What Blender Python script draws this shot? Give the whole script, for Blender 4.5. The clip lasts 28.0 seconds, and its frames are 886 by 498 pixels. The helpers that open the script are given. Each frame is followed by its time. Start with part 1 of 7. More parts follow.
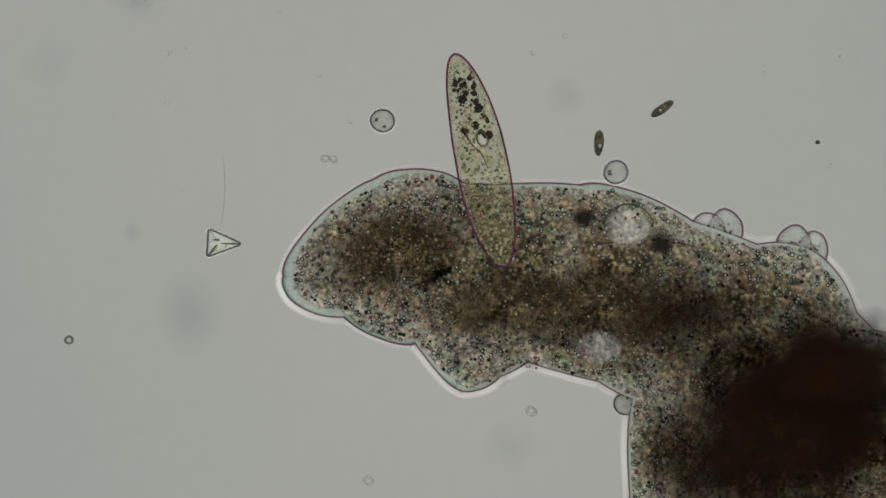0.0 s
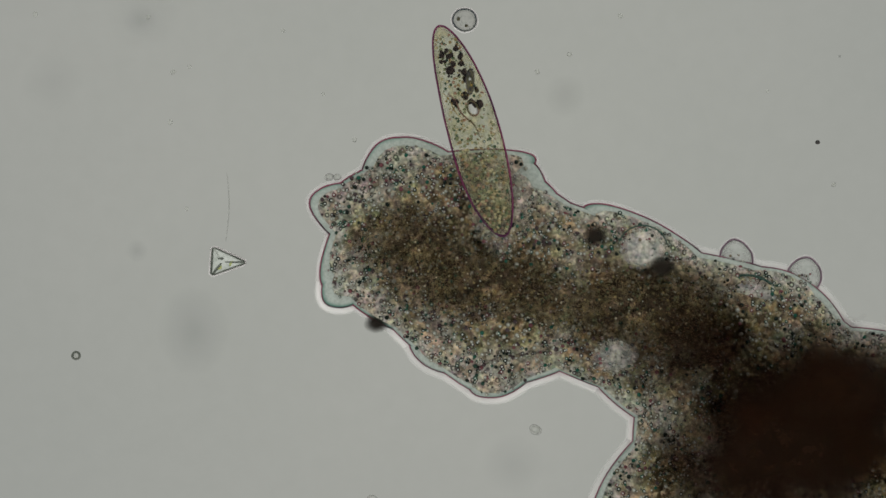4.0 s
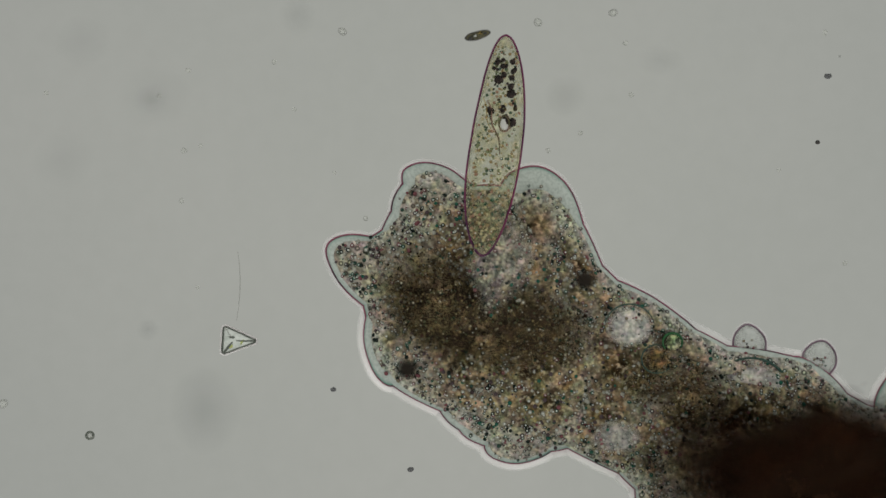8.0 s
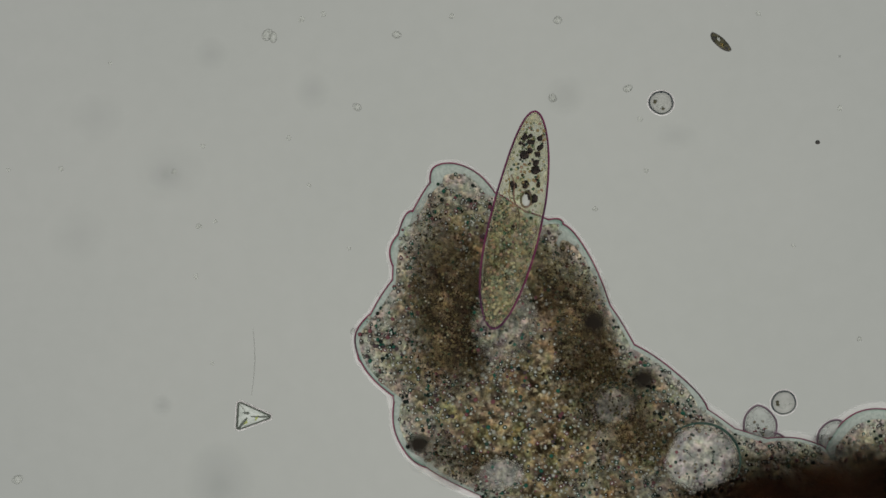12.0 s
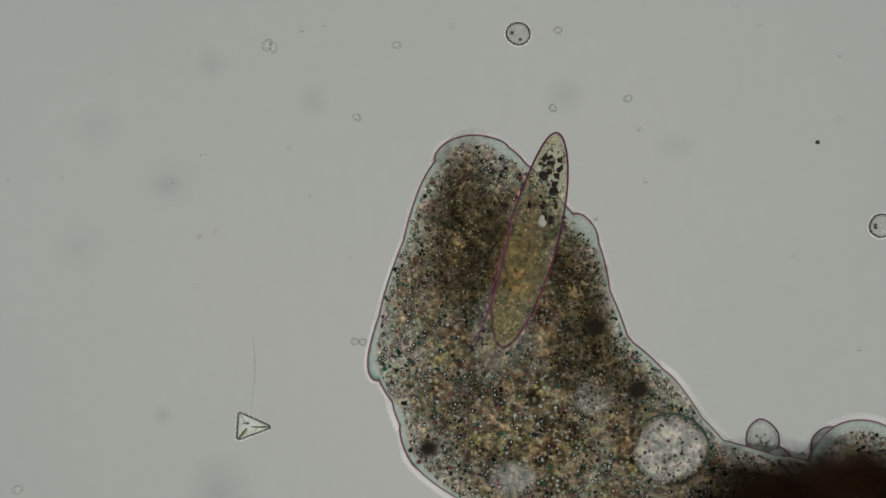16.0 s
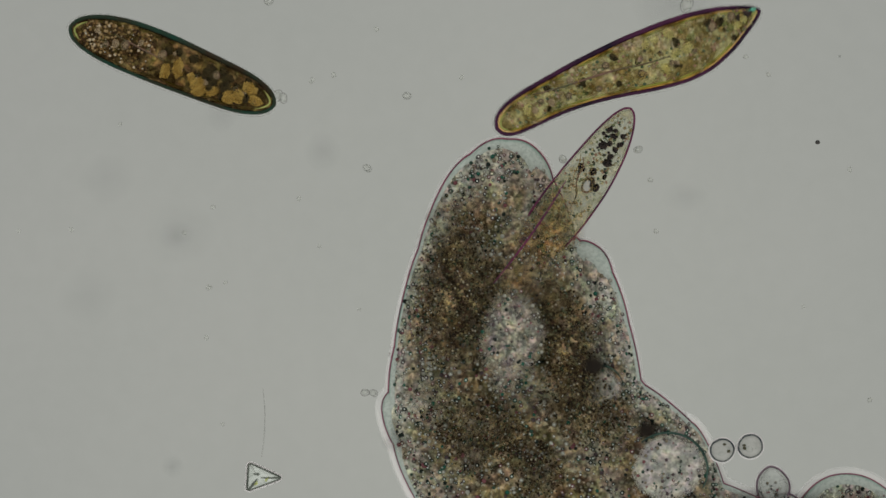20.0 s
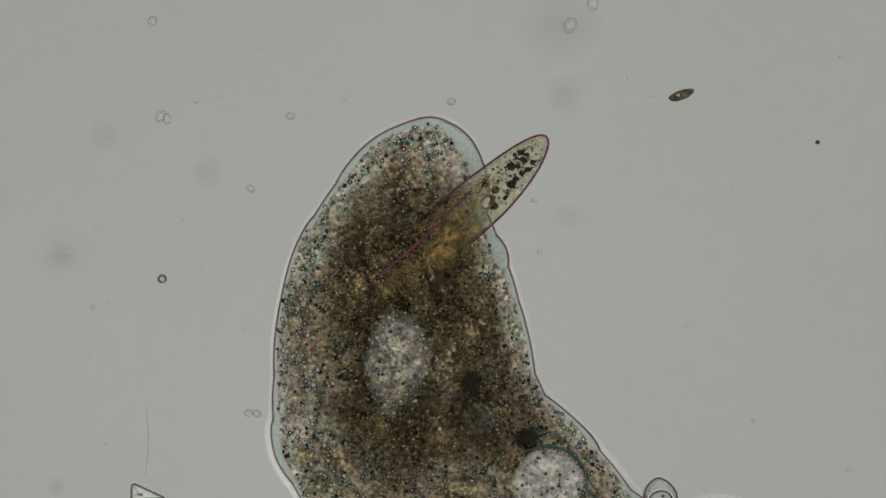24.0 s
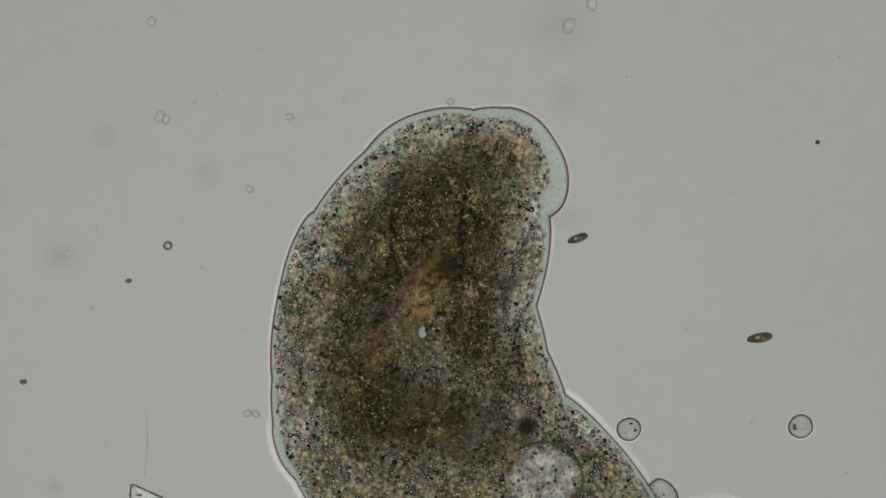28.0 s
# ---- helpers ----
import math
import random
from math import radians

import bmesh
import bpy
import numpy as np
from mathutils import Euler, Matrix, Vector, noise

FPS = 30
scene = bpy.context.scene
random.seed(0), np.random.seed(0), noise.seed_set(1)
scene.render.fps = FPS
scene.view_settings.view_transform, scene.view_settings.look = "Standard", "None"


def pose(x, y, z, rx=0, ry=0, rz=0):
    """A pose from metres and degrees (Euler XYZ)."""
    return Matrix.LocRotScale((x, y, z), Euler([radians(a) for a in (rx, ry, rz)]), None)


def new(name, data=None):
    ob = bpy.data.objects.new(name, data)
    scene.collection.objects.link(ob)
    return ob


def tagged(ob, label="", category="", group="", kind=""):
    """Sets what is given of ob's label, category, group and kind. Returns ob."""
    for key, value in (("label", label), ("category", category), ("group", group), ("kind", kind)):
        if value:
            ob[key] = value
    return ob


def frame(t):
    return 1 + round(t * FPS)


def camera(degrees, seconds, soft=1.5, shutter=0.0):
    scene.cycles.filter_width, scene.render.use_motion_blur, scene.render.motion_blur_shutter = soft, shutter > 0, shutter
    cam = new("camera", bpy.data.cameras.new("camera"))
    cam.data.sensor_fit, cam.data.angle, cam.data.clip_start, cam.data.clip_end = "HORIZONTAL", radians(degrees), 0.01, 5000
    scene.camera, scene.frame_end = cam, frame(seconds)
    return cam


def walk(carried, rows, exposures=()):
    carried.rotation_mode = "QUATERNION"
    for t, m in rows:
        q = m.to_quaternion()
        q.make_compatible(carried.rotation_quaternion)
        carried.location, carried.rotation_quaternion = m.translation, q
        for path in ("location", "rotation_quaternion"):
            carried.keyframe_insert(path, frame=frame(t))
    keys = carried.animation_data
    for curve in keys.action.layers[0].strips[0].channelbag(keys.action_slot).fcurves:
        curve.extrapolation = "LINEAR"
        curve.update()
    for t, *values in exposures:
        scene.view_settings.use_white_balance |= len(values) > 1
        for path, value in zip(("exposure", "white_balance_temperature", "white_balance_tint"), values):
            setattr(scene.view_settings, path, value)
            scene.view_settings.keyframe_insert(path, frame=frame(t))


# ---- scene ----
# A drop of pond water under the microscope, enlarged a thousand times: one metre stands for one millimetre.
U = 0.0006                      # 0.6 thousandths of a millimetre, the grid on which the cells are drawn
LENS = 8.0                      # the objective sees nearly parallel rays
HEIGHT = 784 * U / math.tan(radians(LENS / 2))
cam = camera(LENS, 28.0, soft=1.6, shutter=0.15)
walk(cam, [(t, pose(x, y, HEIGHT)) for t, x, y in (
    (0,0,0), (1,0,0), (2,0,-.0018), (2.5,-.0012,-.0012), (4.5,-.0084,.048), (5,-.018,.1044), (5.5,-.0168,.1044), (6,-.0162,.1044), (7,-.0162,.1044), (8,-.0162,.1032), (8.5,-.0168,.1032),
    (9,-.0186,.1116), (9.5,-.0252,.1464), (10,-.027,.1602), (10.5,-.0288,.1788), (11,-.0306,.1836), (11.5,-.0318,.1818), (12,-.0318,.1836), (12.5,-.03,.1842), (14.5,-.03,.1878),
    (15,-.0318,.1926), (16,-.0318,.1944), (17,-.0324,.1974), (17.5,-.0336,.1998), (18,-.0342,.207), (18.5,-.0342,.2046), (19,-.036,.2088), (19.5,-.0378,.2256), (20,-.0426,.2484),
    (20.5,-.0006,.2568), (21,.06,.267), (21.5,.075,.2706), (22,.0786,.2694), (22.5,.0816,.2676), (24.5,.081,.2706), (25,.0822,.267), (25.5,.0822,.267), (26,.081,.2706), (27,.0822,.2706),
    (28,.0822,.2706))])

# ---- light: the slide glows in place of the stage lamp; an added white surround lights all sides ----
world = bpy.data.worlds.new("added_surround")
scene.world = world
world.use_nodes = True
world.node_tree.nodes["Background"].inputs["Color"].default_value = (1.0, 0.985, 0.95, 1)
world.node_tree.nodes["Background"].inputs["Strength"].default_value = 0.9
scene.view_settings.exposure = 0.0


# ---- materials ----
class Nodes:
    """A node material, built up step by step."""

    def __init__(self, name):
        self.mat = bpy.data.materials.new(name)
        self.mat.use_nodes = True
        self.tree = self.mat.node_tree
        self.bsdf = self.tree.nodes["Principled BSDF"]
        self.out = self.tree.nodes["Material Output"]
        self.bsdf.inputs["Specular IOR Level"].default_value = 0.0
        self.bsdf.inputs["Roughness"].default_value = 0.7

    def node(self, kind, **values):
        n = self.tree.nodes.new(kind)
        for key, value in values.items():
            n.inputs[key].default_value = value
        return n

    def link(self, a, b):
        self.tree.links.new(a, b)

    def coords(self):
        return self.node("ShaderNodeTexCoord").outputs["Object"]

    def noise(self, scale, detail=3.0, rough=0.6, where=None):
        n = self.node("ShaderNodeTexNoise", Scale=scale, Detail=detail, Roughness=rough)
        self.link(where or self.coords(), n.inputs["Vector"])
        return n.outputs["Fac"]

    def cells(self, scale, where=None, feature="F1", output="Distance"):
        n = self.node("ShaderNodeTexVoronoi", Scale=scale)
        n.feature = feature
        self.link(where or self.coords(), n.inputs["Vector"])
        return n.outputs[output]

    def ramp(self, fac, *stops):
        n = self.node("ShaderNodeValToRGB")
        el = n.color_ramp.elements
        while len(el) < len(stops):
            el.new(0.5)
        for e, (p, c) in zip(el, stops):
            e.position, e.color = p, (*c, 1)
        self.link(fac, n.inputs["Fac"])
        return n.outputs["Color"]

    def math(self, op, a, b):
        n = self.node("ShaderNodeMath")
        n.operation = op
        for socket, v in zip(n.inputs, (a, b)):
            if isinstance(v, (int, float)):
                socket.default_value = v
            else:
                self.link(v, socket)
        return n.outputs[0]

    def mix(self, fac, a, b, blend="MIX"):
        n = self.node("ShaderNodeMix")
        n.data_type, n.blend_type = "RGBA", blend
        for socket, v in ((n.inputs[0], fac), (n.inputs[6], a), (n.inputs[7], b)):
            if isinstance(v, (int, float)):
                socket.default_value = v
            elif isinstance(v, tuple):
                socket.default_value = (*v, 1)
            else:
                self.link(v, socket)
        return n.outputs[2]

    def remap(self, v, a, b, c=0.0, d=1.0):
        n = self.node("ShaderNodeMapRange")
        for key, x in (("From Min", a), ("From Max", b), ("To Min", c), ("To Max", d)):
            n.inputs[key].default_value = x
        self.link(v, n.inputs["Value"])
        return n.outputs[0]

    def colour(self, c):
        if isinstance(c, tuple):
            self.bsdf.inputs["Base Color"].default_value = (*c, 1)
        else:
            self.link(c, self.bsdf.inputs["Base Color"])
        return self

    def alpha(self, a):
        if isinstance(a, (int, float)):
            self.bsdf.inputs["Alpha"].default_value = a
        else:
            self.link(a, self.bsdf.inputs["Alpha"])
        return self

    def relief(self, height, strength, distance):
        n = self.node("ShaderNodeBump", Strength=strength, Distance=distance)
        self.link(height, n.inputs["Height"])
        self.link(n.outputs["Normal"], self.bsdf.inputs["Normal"])
        return self


def field_glass():
    n = Nodes("glowing_slide_glass")
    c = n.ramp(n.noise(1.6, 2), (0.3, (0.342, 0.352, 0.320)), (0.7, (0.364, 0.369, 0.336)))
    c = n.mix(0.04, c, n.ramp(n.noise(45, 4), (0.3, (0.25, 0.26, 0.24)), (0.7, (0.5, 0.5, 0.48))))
    # Fall-off of the lamp's hot spot, painted as a dimmer glow outwards.
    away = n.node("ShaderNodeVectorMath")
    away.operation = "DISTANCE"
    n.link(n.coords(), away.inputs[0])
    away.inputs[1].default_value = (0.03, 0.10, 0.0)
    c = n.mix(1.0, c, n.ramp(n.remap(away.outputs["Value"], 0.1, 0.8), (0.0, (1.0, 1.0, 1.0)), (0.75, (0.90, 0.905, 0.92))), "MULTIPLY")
    # The glass itself emits, standing in for the lamp under the stage.
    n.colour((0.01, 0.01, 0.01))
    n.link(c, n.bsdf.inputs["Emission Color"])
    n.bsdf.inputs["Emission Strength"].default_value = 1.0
    return n.mat


def hyaline():
    n = Nodes("clear_ectoplasm")
    c = n.ramp(n.noise(40, 3), (0.3, (0.355, 0.402, 0.368)), (0.7, (0.43, 0.472, 0.432)))
    c = n.mix(0.25, c, n.ramp(n.noise(300, 2), (0.42, (0.16, 0.20, 0.17)), (0.55, (0.44, 0.50, 0.46))))
    geo = n.node("ShaderNodeNewGeometry")
    sep = n.node("ShaderNodeSeparateXYZ")
    n.link(geo.outputs["Position"], sep.inputs[0])
    # Teal painted along the thin edge, standing for the refraction line there.
    thin = n.math("MULTIPLY", n.remap(sep.outputs["Z"], 0.0100, 0.0124, 1.0, 0.0), n.remap(n.noise(8, 2), 0.4, 0.6, 0.15, 0.9))
    n.colour(n.mix(thin, c, (0.10, 0.215, 0.175)))
    return n.mat


def membrane_line():
    n = Nodes("plum_membrane")
    # Plum-dark colour stands in for the light bent away at the membrane.
    n.colour(n.ramp(n.noise(9, 2), (0.32, (0.03, 0.035, 0.04)), (0.45, (0.20, 0.060, 0.10)), (0.56, (0.25, 0.085, 0.12)), (0.68, (0.06, 0.07, 0.075))))
    return n.mat


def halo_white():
    # White colour imitating the halo of light at an edge.
    n = Nodes("painted_halo")
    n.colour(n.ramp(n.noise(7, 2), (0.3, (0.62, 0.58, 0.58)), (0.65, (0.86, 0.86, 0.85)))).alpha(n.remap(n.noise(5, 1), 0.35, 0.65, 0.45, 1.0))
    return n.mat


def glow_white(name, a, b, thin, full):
    """A white ring painting a halo of light; it fades out at its sides, where the bead curves down."""
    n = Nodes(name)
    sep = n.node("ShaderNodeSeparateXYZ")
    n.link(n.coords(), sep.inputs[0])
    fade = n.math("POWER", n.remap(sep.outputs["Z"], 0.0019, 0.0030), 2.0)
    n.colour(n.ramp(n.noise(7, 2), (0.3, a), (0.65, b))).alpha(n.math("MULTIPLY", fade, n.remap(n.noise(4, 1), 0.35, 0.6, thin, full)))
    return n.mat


def speckle(n, where, body, strength):
    """Coloured grain: every tiny spot leans a little to red, green or blue, as light does round granules."""
    tone = n.node("ShaderNodeTexNoise", Scale=95.0, Detail=2.0, Roughness=0.6)
    n.link(where, tone.inputs["Vector"])
    tint = n.ramp(n.noise(88, 3, 0.62, where), (0.36, (0.34, 0.33, 0.35)), (0.5, (0.88, 0.86, 0.85)), (0.64, (1.6, 1.57, 1.48)))
    body = n.mix(strength, body, tint, "MULTIPLY")
    fine = n.ramp(n.noise(215, 1.5, 0.6, where), (0.38, (0.30, 0.31, 0.30)), (0.5, (0.95, 0.95, 0.95)), (0.63, (1.7, 1.7, 1.62)))
    body = n.mix(strength, body, fine, "MULTIPLY")
    return n.mix(n.math("MULTIPLY", strength, 0.5), body, n.mix(1.0, body, n.mix(1.0, tone.outputs["Color"], (2.25, 2.25, 2.25), "MULTIPLY"), "MULTIPLY"))


def rings(n, where, body, scale, strength):
    """Round granules: a dark wall with a clear middle, here and there."""
    spot = n.node("ShaderNodeTexVoronoi", Scale=scale)
    n.link(where, spot.inputs["Vector"])
    shape = n.ramp(spot.outputs["Distance"], (0.0, (1.75, 1.8, 1.7)), (0.13, (1.25, 1.3, 1.2)), (0.21, (0.10, 0.15, 0.13)), (0.31, (0.20, 0.18, 0.19)), (0.40, (1.06, 1.05, 1.04)))
    split = n.node("ShaderNodeSeparateColor")
    n.link(spot.outputs["Color"], split.inputs[0])
    some = n.remap(split.outputs[0], 0.28, 0.5)
    return n.mix(n.math("MULTIPLY", some, strength), body, shape, "MULTIPLY")


def cytoplasm():
    """Granular brown plasm: pale where it lies thin, dense brown where it is thick."""
    n = Nodes("granular_endoplasm")
    geo = n.node("ShaderNodeNewGeometry")
    sep = n.node("ShaderNodeSeparateXYZ")
    n.link(geo.outputs["Position"], sep.inputs[0])
    flat = n.node("ShaderNodeMapping")
    n.link(n.coords(), flat.inputs["Vector"])
    flat.inputs["Scale"].default_value = (1, 1, 0)
    where = flat.outputs[0]
    broad = n.node("ShaderNodeMapping")
    n.link(geo.outputs["Position"], broad.inputs["Vector"])
    broad.inputs["Scale"].default_value = (1, 1, 0)
    wide = broad.outputs[0]
    cloud = n.noise(17, 4, 0.6, wide)
    thick = n.math("ADD", n.remap(sep.outputs["Z"], 0.018, 0.060), n.remap(cloud, 0.3, 0.7, -0.34, 0.34))
    body = n.ramp(thick, (0.0, (0.370, 0.370, 0.342)), (0.30, (0.290, 0.280, 0.245)), (0.55, (0.190, 0.170, 0.130)), (0.78, (0.122, 0.103, 0.070)), (1.0, (0.072, 0.057, 0.035)))
    dense = n.remap(thick, 0.3, 0.8)
    clumps = n.ramp(n.noise(44, 3, 0.6, wide), (0.38, (0.42, 0.39, 0.37)), (0.5, (1.0, 0.98, 0.95)), (0.62, (1.65, 1.62, 1.45)))
    knots = n.ramp(n.noise(92, 2, 0.55, wide), (0.38, (0.36, 0.33, 0.31)), (0.5, (0.95, 0.94, 0.92)), (0.61, (1.75, 1.7, 1.5)))
    body = n.mix(n.remap(dense, 0.0, 1.0, 0.15, 0.75), body, knots, "MULTIPLY")
    body = n.mix(n.remap(dense, 0.0, 1.0, 0.22, 0.9), body, clumps, "MULTIPLY")
    gold = n.math("MULTIPLY", n.remap(n.noise(66, 2, 0.55, wide), 0.55, 0.66), n.remap(dense, 0.0, 1.0, 0.12, 0.75))
    body = n.mix(gold, body, (0.225, 0.175, 0.090))
    flecks = n.math("MULTIPLY", n.remap(n.noise(165, 2, 0.5, where), 0.54, 0.60), n.remap(dense, 0.0, 1.0, 0.25, 0.6))
    body = n.mix(flecks, body, (0.300, 0.282, 0.205))
    hue = n.ramp(n.noise(30, 3, 0.6, wide), (0.38, (1.05, 0.88, 0.80)), (0.5, (1.0, 1.0, 1.0)), (0.62, (0.93, 1.02, 0.86)))
    body = n.mix(0.8, body, hue, "MULTIPLY")
    body = rings(n, where, body, 118, n.remap(dense, 0.0, 1.0, 0.85, 0.30))
    body = rings(n, where, body, 205, n.remap(dense, 0.0, 1.0, 0.55, 0.30))
    n.colour(speckle(n, where, body, n.remap(dense, 0.0, 1.0, 0.46, 0.52)))
    return n.mat


def beads(name, *stops):
    n = Nodes(name)
    geo = n.node("ShaderNodeNewGeometry")
    c = n.ramp(geo.outputs["Random Per Island"], *stops)
    n.tree.nodes[-1].color_ramp.interpolation = "CONSTANT"
    n.colour(c)
    return n.mat


def plain(name, a, b, scale, alpha=1.0, gloss=0.0):
    n = Nodes(name)
    c = n.ramp(n.noise(scale, 4), (0.35, a), (0.65, b))
    n.colour(n.mix(0.2, c, n.ramp(n.noise(scale * 9, 2), (0.4, a), (0.6, b)))).alpha(alpha)
    n.bsdf.inputs["Specular IOR Level"].default_value = gloss
    return n.mat


def soft(name, colour, strength, a, b, noisy=0.3, core=0.25, mottled=0.0, grainy=0.0):
    """Dense in the middle and fading out towards the rim of a patch with the half axes a and b."""
    n = Nodes(name)
    mapping = n.node("ShaderNodeMapping")
    where = n.coords()
    n.link(where, mapping.inputs["Vector"])
    mapping.inputs["Scale"].default_value = (1 / a, 1 / b, 0)
    length = n.node("ShaderNodeVectorMath")
    length.operation = "LENGTH"
    n.link(mapping.outputs[0], length.inputs[0])
    r = n.math("ADD", length.outputs["Value"], n.remap(n.noise(14, 3, 0.6, where), 0.3, 0.7, -noisy, noisy))
    grain = n.remap(n.noise(78, 3, 0.7, where), 0.38, 0.6, 1.0 - mottled, 1.0)
    n.alpha(n.math("MULTIPLY", n.remap(r, core, 0.95, strength, 0.0), grain))
    n.colour(speckle(n, where, n.mix(n.noise(60, 3, 0.7, where), colour, tuple(1.8 * v for v in colour)), grainy))
    return n.mat


def clotted(name, strength, a, b, smooth):
    """Dense plasm in clots of dark brown and dull gold, thinning out towards the rim of a patch with the half axes a and b."""
    n = Nodes(name)
    mapping = n.node("ShaderNodeMapping")
    where = n.coords()
    n.link(where, mapping.inputs["Vector"])
    mapping.inputs["Scale"].default_value = (1 / a, 1 / b, 0)
    length = n.node("ShaderNodeVectorMath")
    length.operation = "LENGTH"
    n.link(mapping.outputs[0], length.inputs[0])
    r = n.math("ADD", length.outputs["Value"], n.remap(n.noise(16, 3, 0.6, where), 0.3, 0.7, -0.3, 0.3))
    holes = n.remap(n.noise(70, 3, 0.6, where), 0.40, 0.58, 1.0, 0.5 + 0.3 * smooth)
    n.alpha(n.math("MULTIPLY", n.remap(r, 0.15, 0.95, strength, 0.0), holes))
    c = n.ramp(n.noise(135, 3, 0.65, where), (0.36, (0.026, 0.018, 0.011)), (0.48, (0.066, 0.050, 0.031)), (0.56, (0.120, 0.098, 0.060)), (0.63, (0.27, 0.235, 0.150)))
    c = n.mix(0.75, c, n.ramp(n.noise(52, 2, 0.5, where), (0.36, (0.50, 0.45, 0.42)), (0.5, (1.0, 0.98, 0.94)), (0.62, (1.75, 1.72, 1.35))), "MULTIPLY")
    c = n.mix(smooth, c, n.mix(n.noise(45, 3, 0.6, where), (0.028, 0.0195, 0.0125), (0.070, 0.053, 0.034)))
    n.colour(speckle(n, where, c, 0.75 - 0.25 * smooth))
    return n.mat


def ciliate_body(name, solid, tint, a, b, c, dense):
    """A see-through cell: it tints the light that comes through, and its grain scatters some."""
    n = Nodes(name)
    where = n.coords()
    base = n.ramp(n.noise(62, 4, 0.65, where), (0.38, a), (0.5, b), (0.62, c))
    n.colour(speckle(n, where, base, 0.8))
    clear = n.node("ShaderNodeBsdfTransparent")
    n.link(n.mix(n.remap(n.noise(44, 4, 0.7, where), 0.45, 0.57, 0.0, 1.0), tint, dense), clear.inputs["Color"])
    mix = n.node("ShaderNodeMixShader")
    n.link(n.remap(n.noise(45, 3, 0.6, where), 0.3, 0.7, solid - 0.12, solid + 0.12), mix.inputs["Fac"])
    n.link(clear.outputs[0], mix.inputs[1])
    n.link(n.bsdf.outputs[0], mix.inputs[2])
    n.link(mix.outputs[0], n.out.inputs["Surface"])
    return n.mat


SLIDE = field_glass()
HYALINE = hyaline()
MEMBRANE = membrane_line()
# White rings that paint the light fringe round lobes, blebs, cells and splinter.
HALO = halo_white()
GLOW = glow_white("painted_halo", (0.62, 0.60, 0.60), (0.84, 0.84, 0.83), 0.35, 0.85)
DAZZLE = glow_white("painted_bright_halo", (0.70, 0.71, 0.69), (0.92, 0.92, 0.90), 0.5, 0.95)
CYTOPLASM = cytoplasm()
GRANULE = beads("granule", (0.0, (0.015, 0.021, 0.018)), (0.18, (0.030, 0.058, 0.044)), (0.27, (0.065, 0.050, 0.052)), (0.41, (0.16, 0.14, 0.10)), (0.58, (0.28, 0.285, 0.24)), (0.84, (0.022, 0.085, 0.060)), (0.90, (0.15, 0.062, 0.068)))
# Pale paint for the highlights on top of granules.
PAINTED_GLINT = plain("painted_glint", (0.34, 0.38, 0.34), (0.60, 0.63, 0.58), 90)
VACUOLES = [soft("pale_vacuole", (c, c * 0.985, c * 0.90), k, a * U, b * U, w, q, m, 0.4) for a, b, c, m, k, w, q in ((43, 42, 0.29, 0.25, 0.8, 0.2, 0.5), (68, 64, 0.255, 0.3, 0.85, 0.14, 0.74), (46, 36, 0.19, 0.35, 0.8, 0.3, 0.4))]
BLEB = plain("clear_bleb", (0.38, 0.41, 0.38), (0.58, 0.62, 0.58), 90, 0.42)
TEAL = plain("teal_wall", (0.012, 0.03, 0.028), (0.06, 0.10, 0.08), 40)
VERD = plain("green_crescent", (0.012, 0.05, 0.022), (0.035, 0.11, 0.045), 60)
MAUVE = plain("mauve_membrane", (0.12, 0.09, 0.11), (0.25, 0.17, 0.22), 20)
CLEAR = plain("clear_vacuole", (0.36, 0.375, 0.34), (0.47, 0.48, 0.45), 35)
CUP = soft("pale_cup", (0.185, 0.178, 0.150), 0.85, 62 * U, 105 * U, 0.25, 0.4, 0.35, 0.7)
NUCLEUS = soft("dark_nucleus", (0.012, 0.010, 0.008), 0.9, 24 * U, 22 * U, 0.3, 0.3)
CAPTIVE = ciliate_body("olive_ciliate", 0.13, (0.952, 0.954, 0.893), (0.12, 0.14, 0.08), (0.30, 0.28, 0.20), (0.42, 0.43, 0.34), (0.86, 0.85, 0.70))
SWIMMER = ciliate_body("amber_ciliate", 0.16, (0.935, 0.905, 0.64), (0.05, 0.04, 0.016), (0.26, 0.22, 0.09), (0.62, 0.56, 0.38), (0.40, 0.32, 0.16))
UMBER = ciliate_body("umber_ciliate", 0.48, (0.46, 0.36, 0.19), (0.026, 0.018, 0.008), (0.085, 0.061, 0.026), (0.20, 0.145, 0.06), (0.17, 0.115, 0.046))
SALMON = plain("salmon_lining", (0.58, 0.27, 0.10), (0.72, 0.60, 0.26), 25)
VERDANT = plain("green_lining", (0.30, 0.38, 0.10), (0.62, 0.62, 0.22), 40, 0.65)
RUST = plain("rust_canal", (0.30, 0.09, 0.02), (0.55, 0.30, 0.08), 30)
LEMON = plain("lemon_plasm", (0.38, 0.35, 0.10), (0.58, 0.53, 0.22), 60, 0.3)
GAUZE = plain("ciliary_gauze", (0.45, 0.46, 0.44), (0.62, 0.63, 0.60), 30, 0.22)
VESICLE = plain("golden_vesicle", (0.36, 0.30, 0.13), (0.66, 0.59, 0.36), 110, 0.62)
FAINT = plain("brown_vesicle", (0.17, 0.12, 0.075), (0.36, 0.29, 0.18), 110, 0.6)
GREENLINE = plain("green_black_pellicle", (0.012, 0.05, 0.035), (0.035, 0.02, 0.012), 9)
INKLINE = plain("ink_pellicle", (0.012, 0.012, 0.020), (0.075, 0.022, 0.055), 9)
PELLICLE = plain("dark_pellicle", (0.05, 0.02, 0.05), (0.17, 0.035, 0.085), 12)
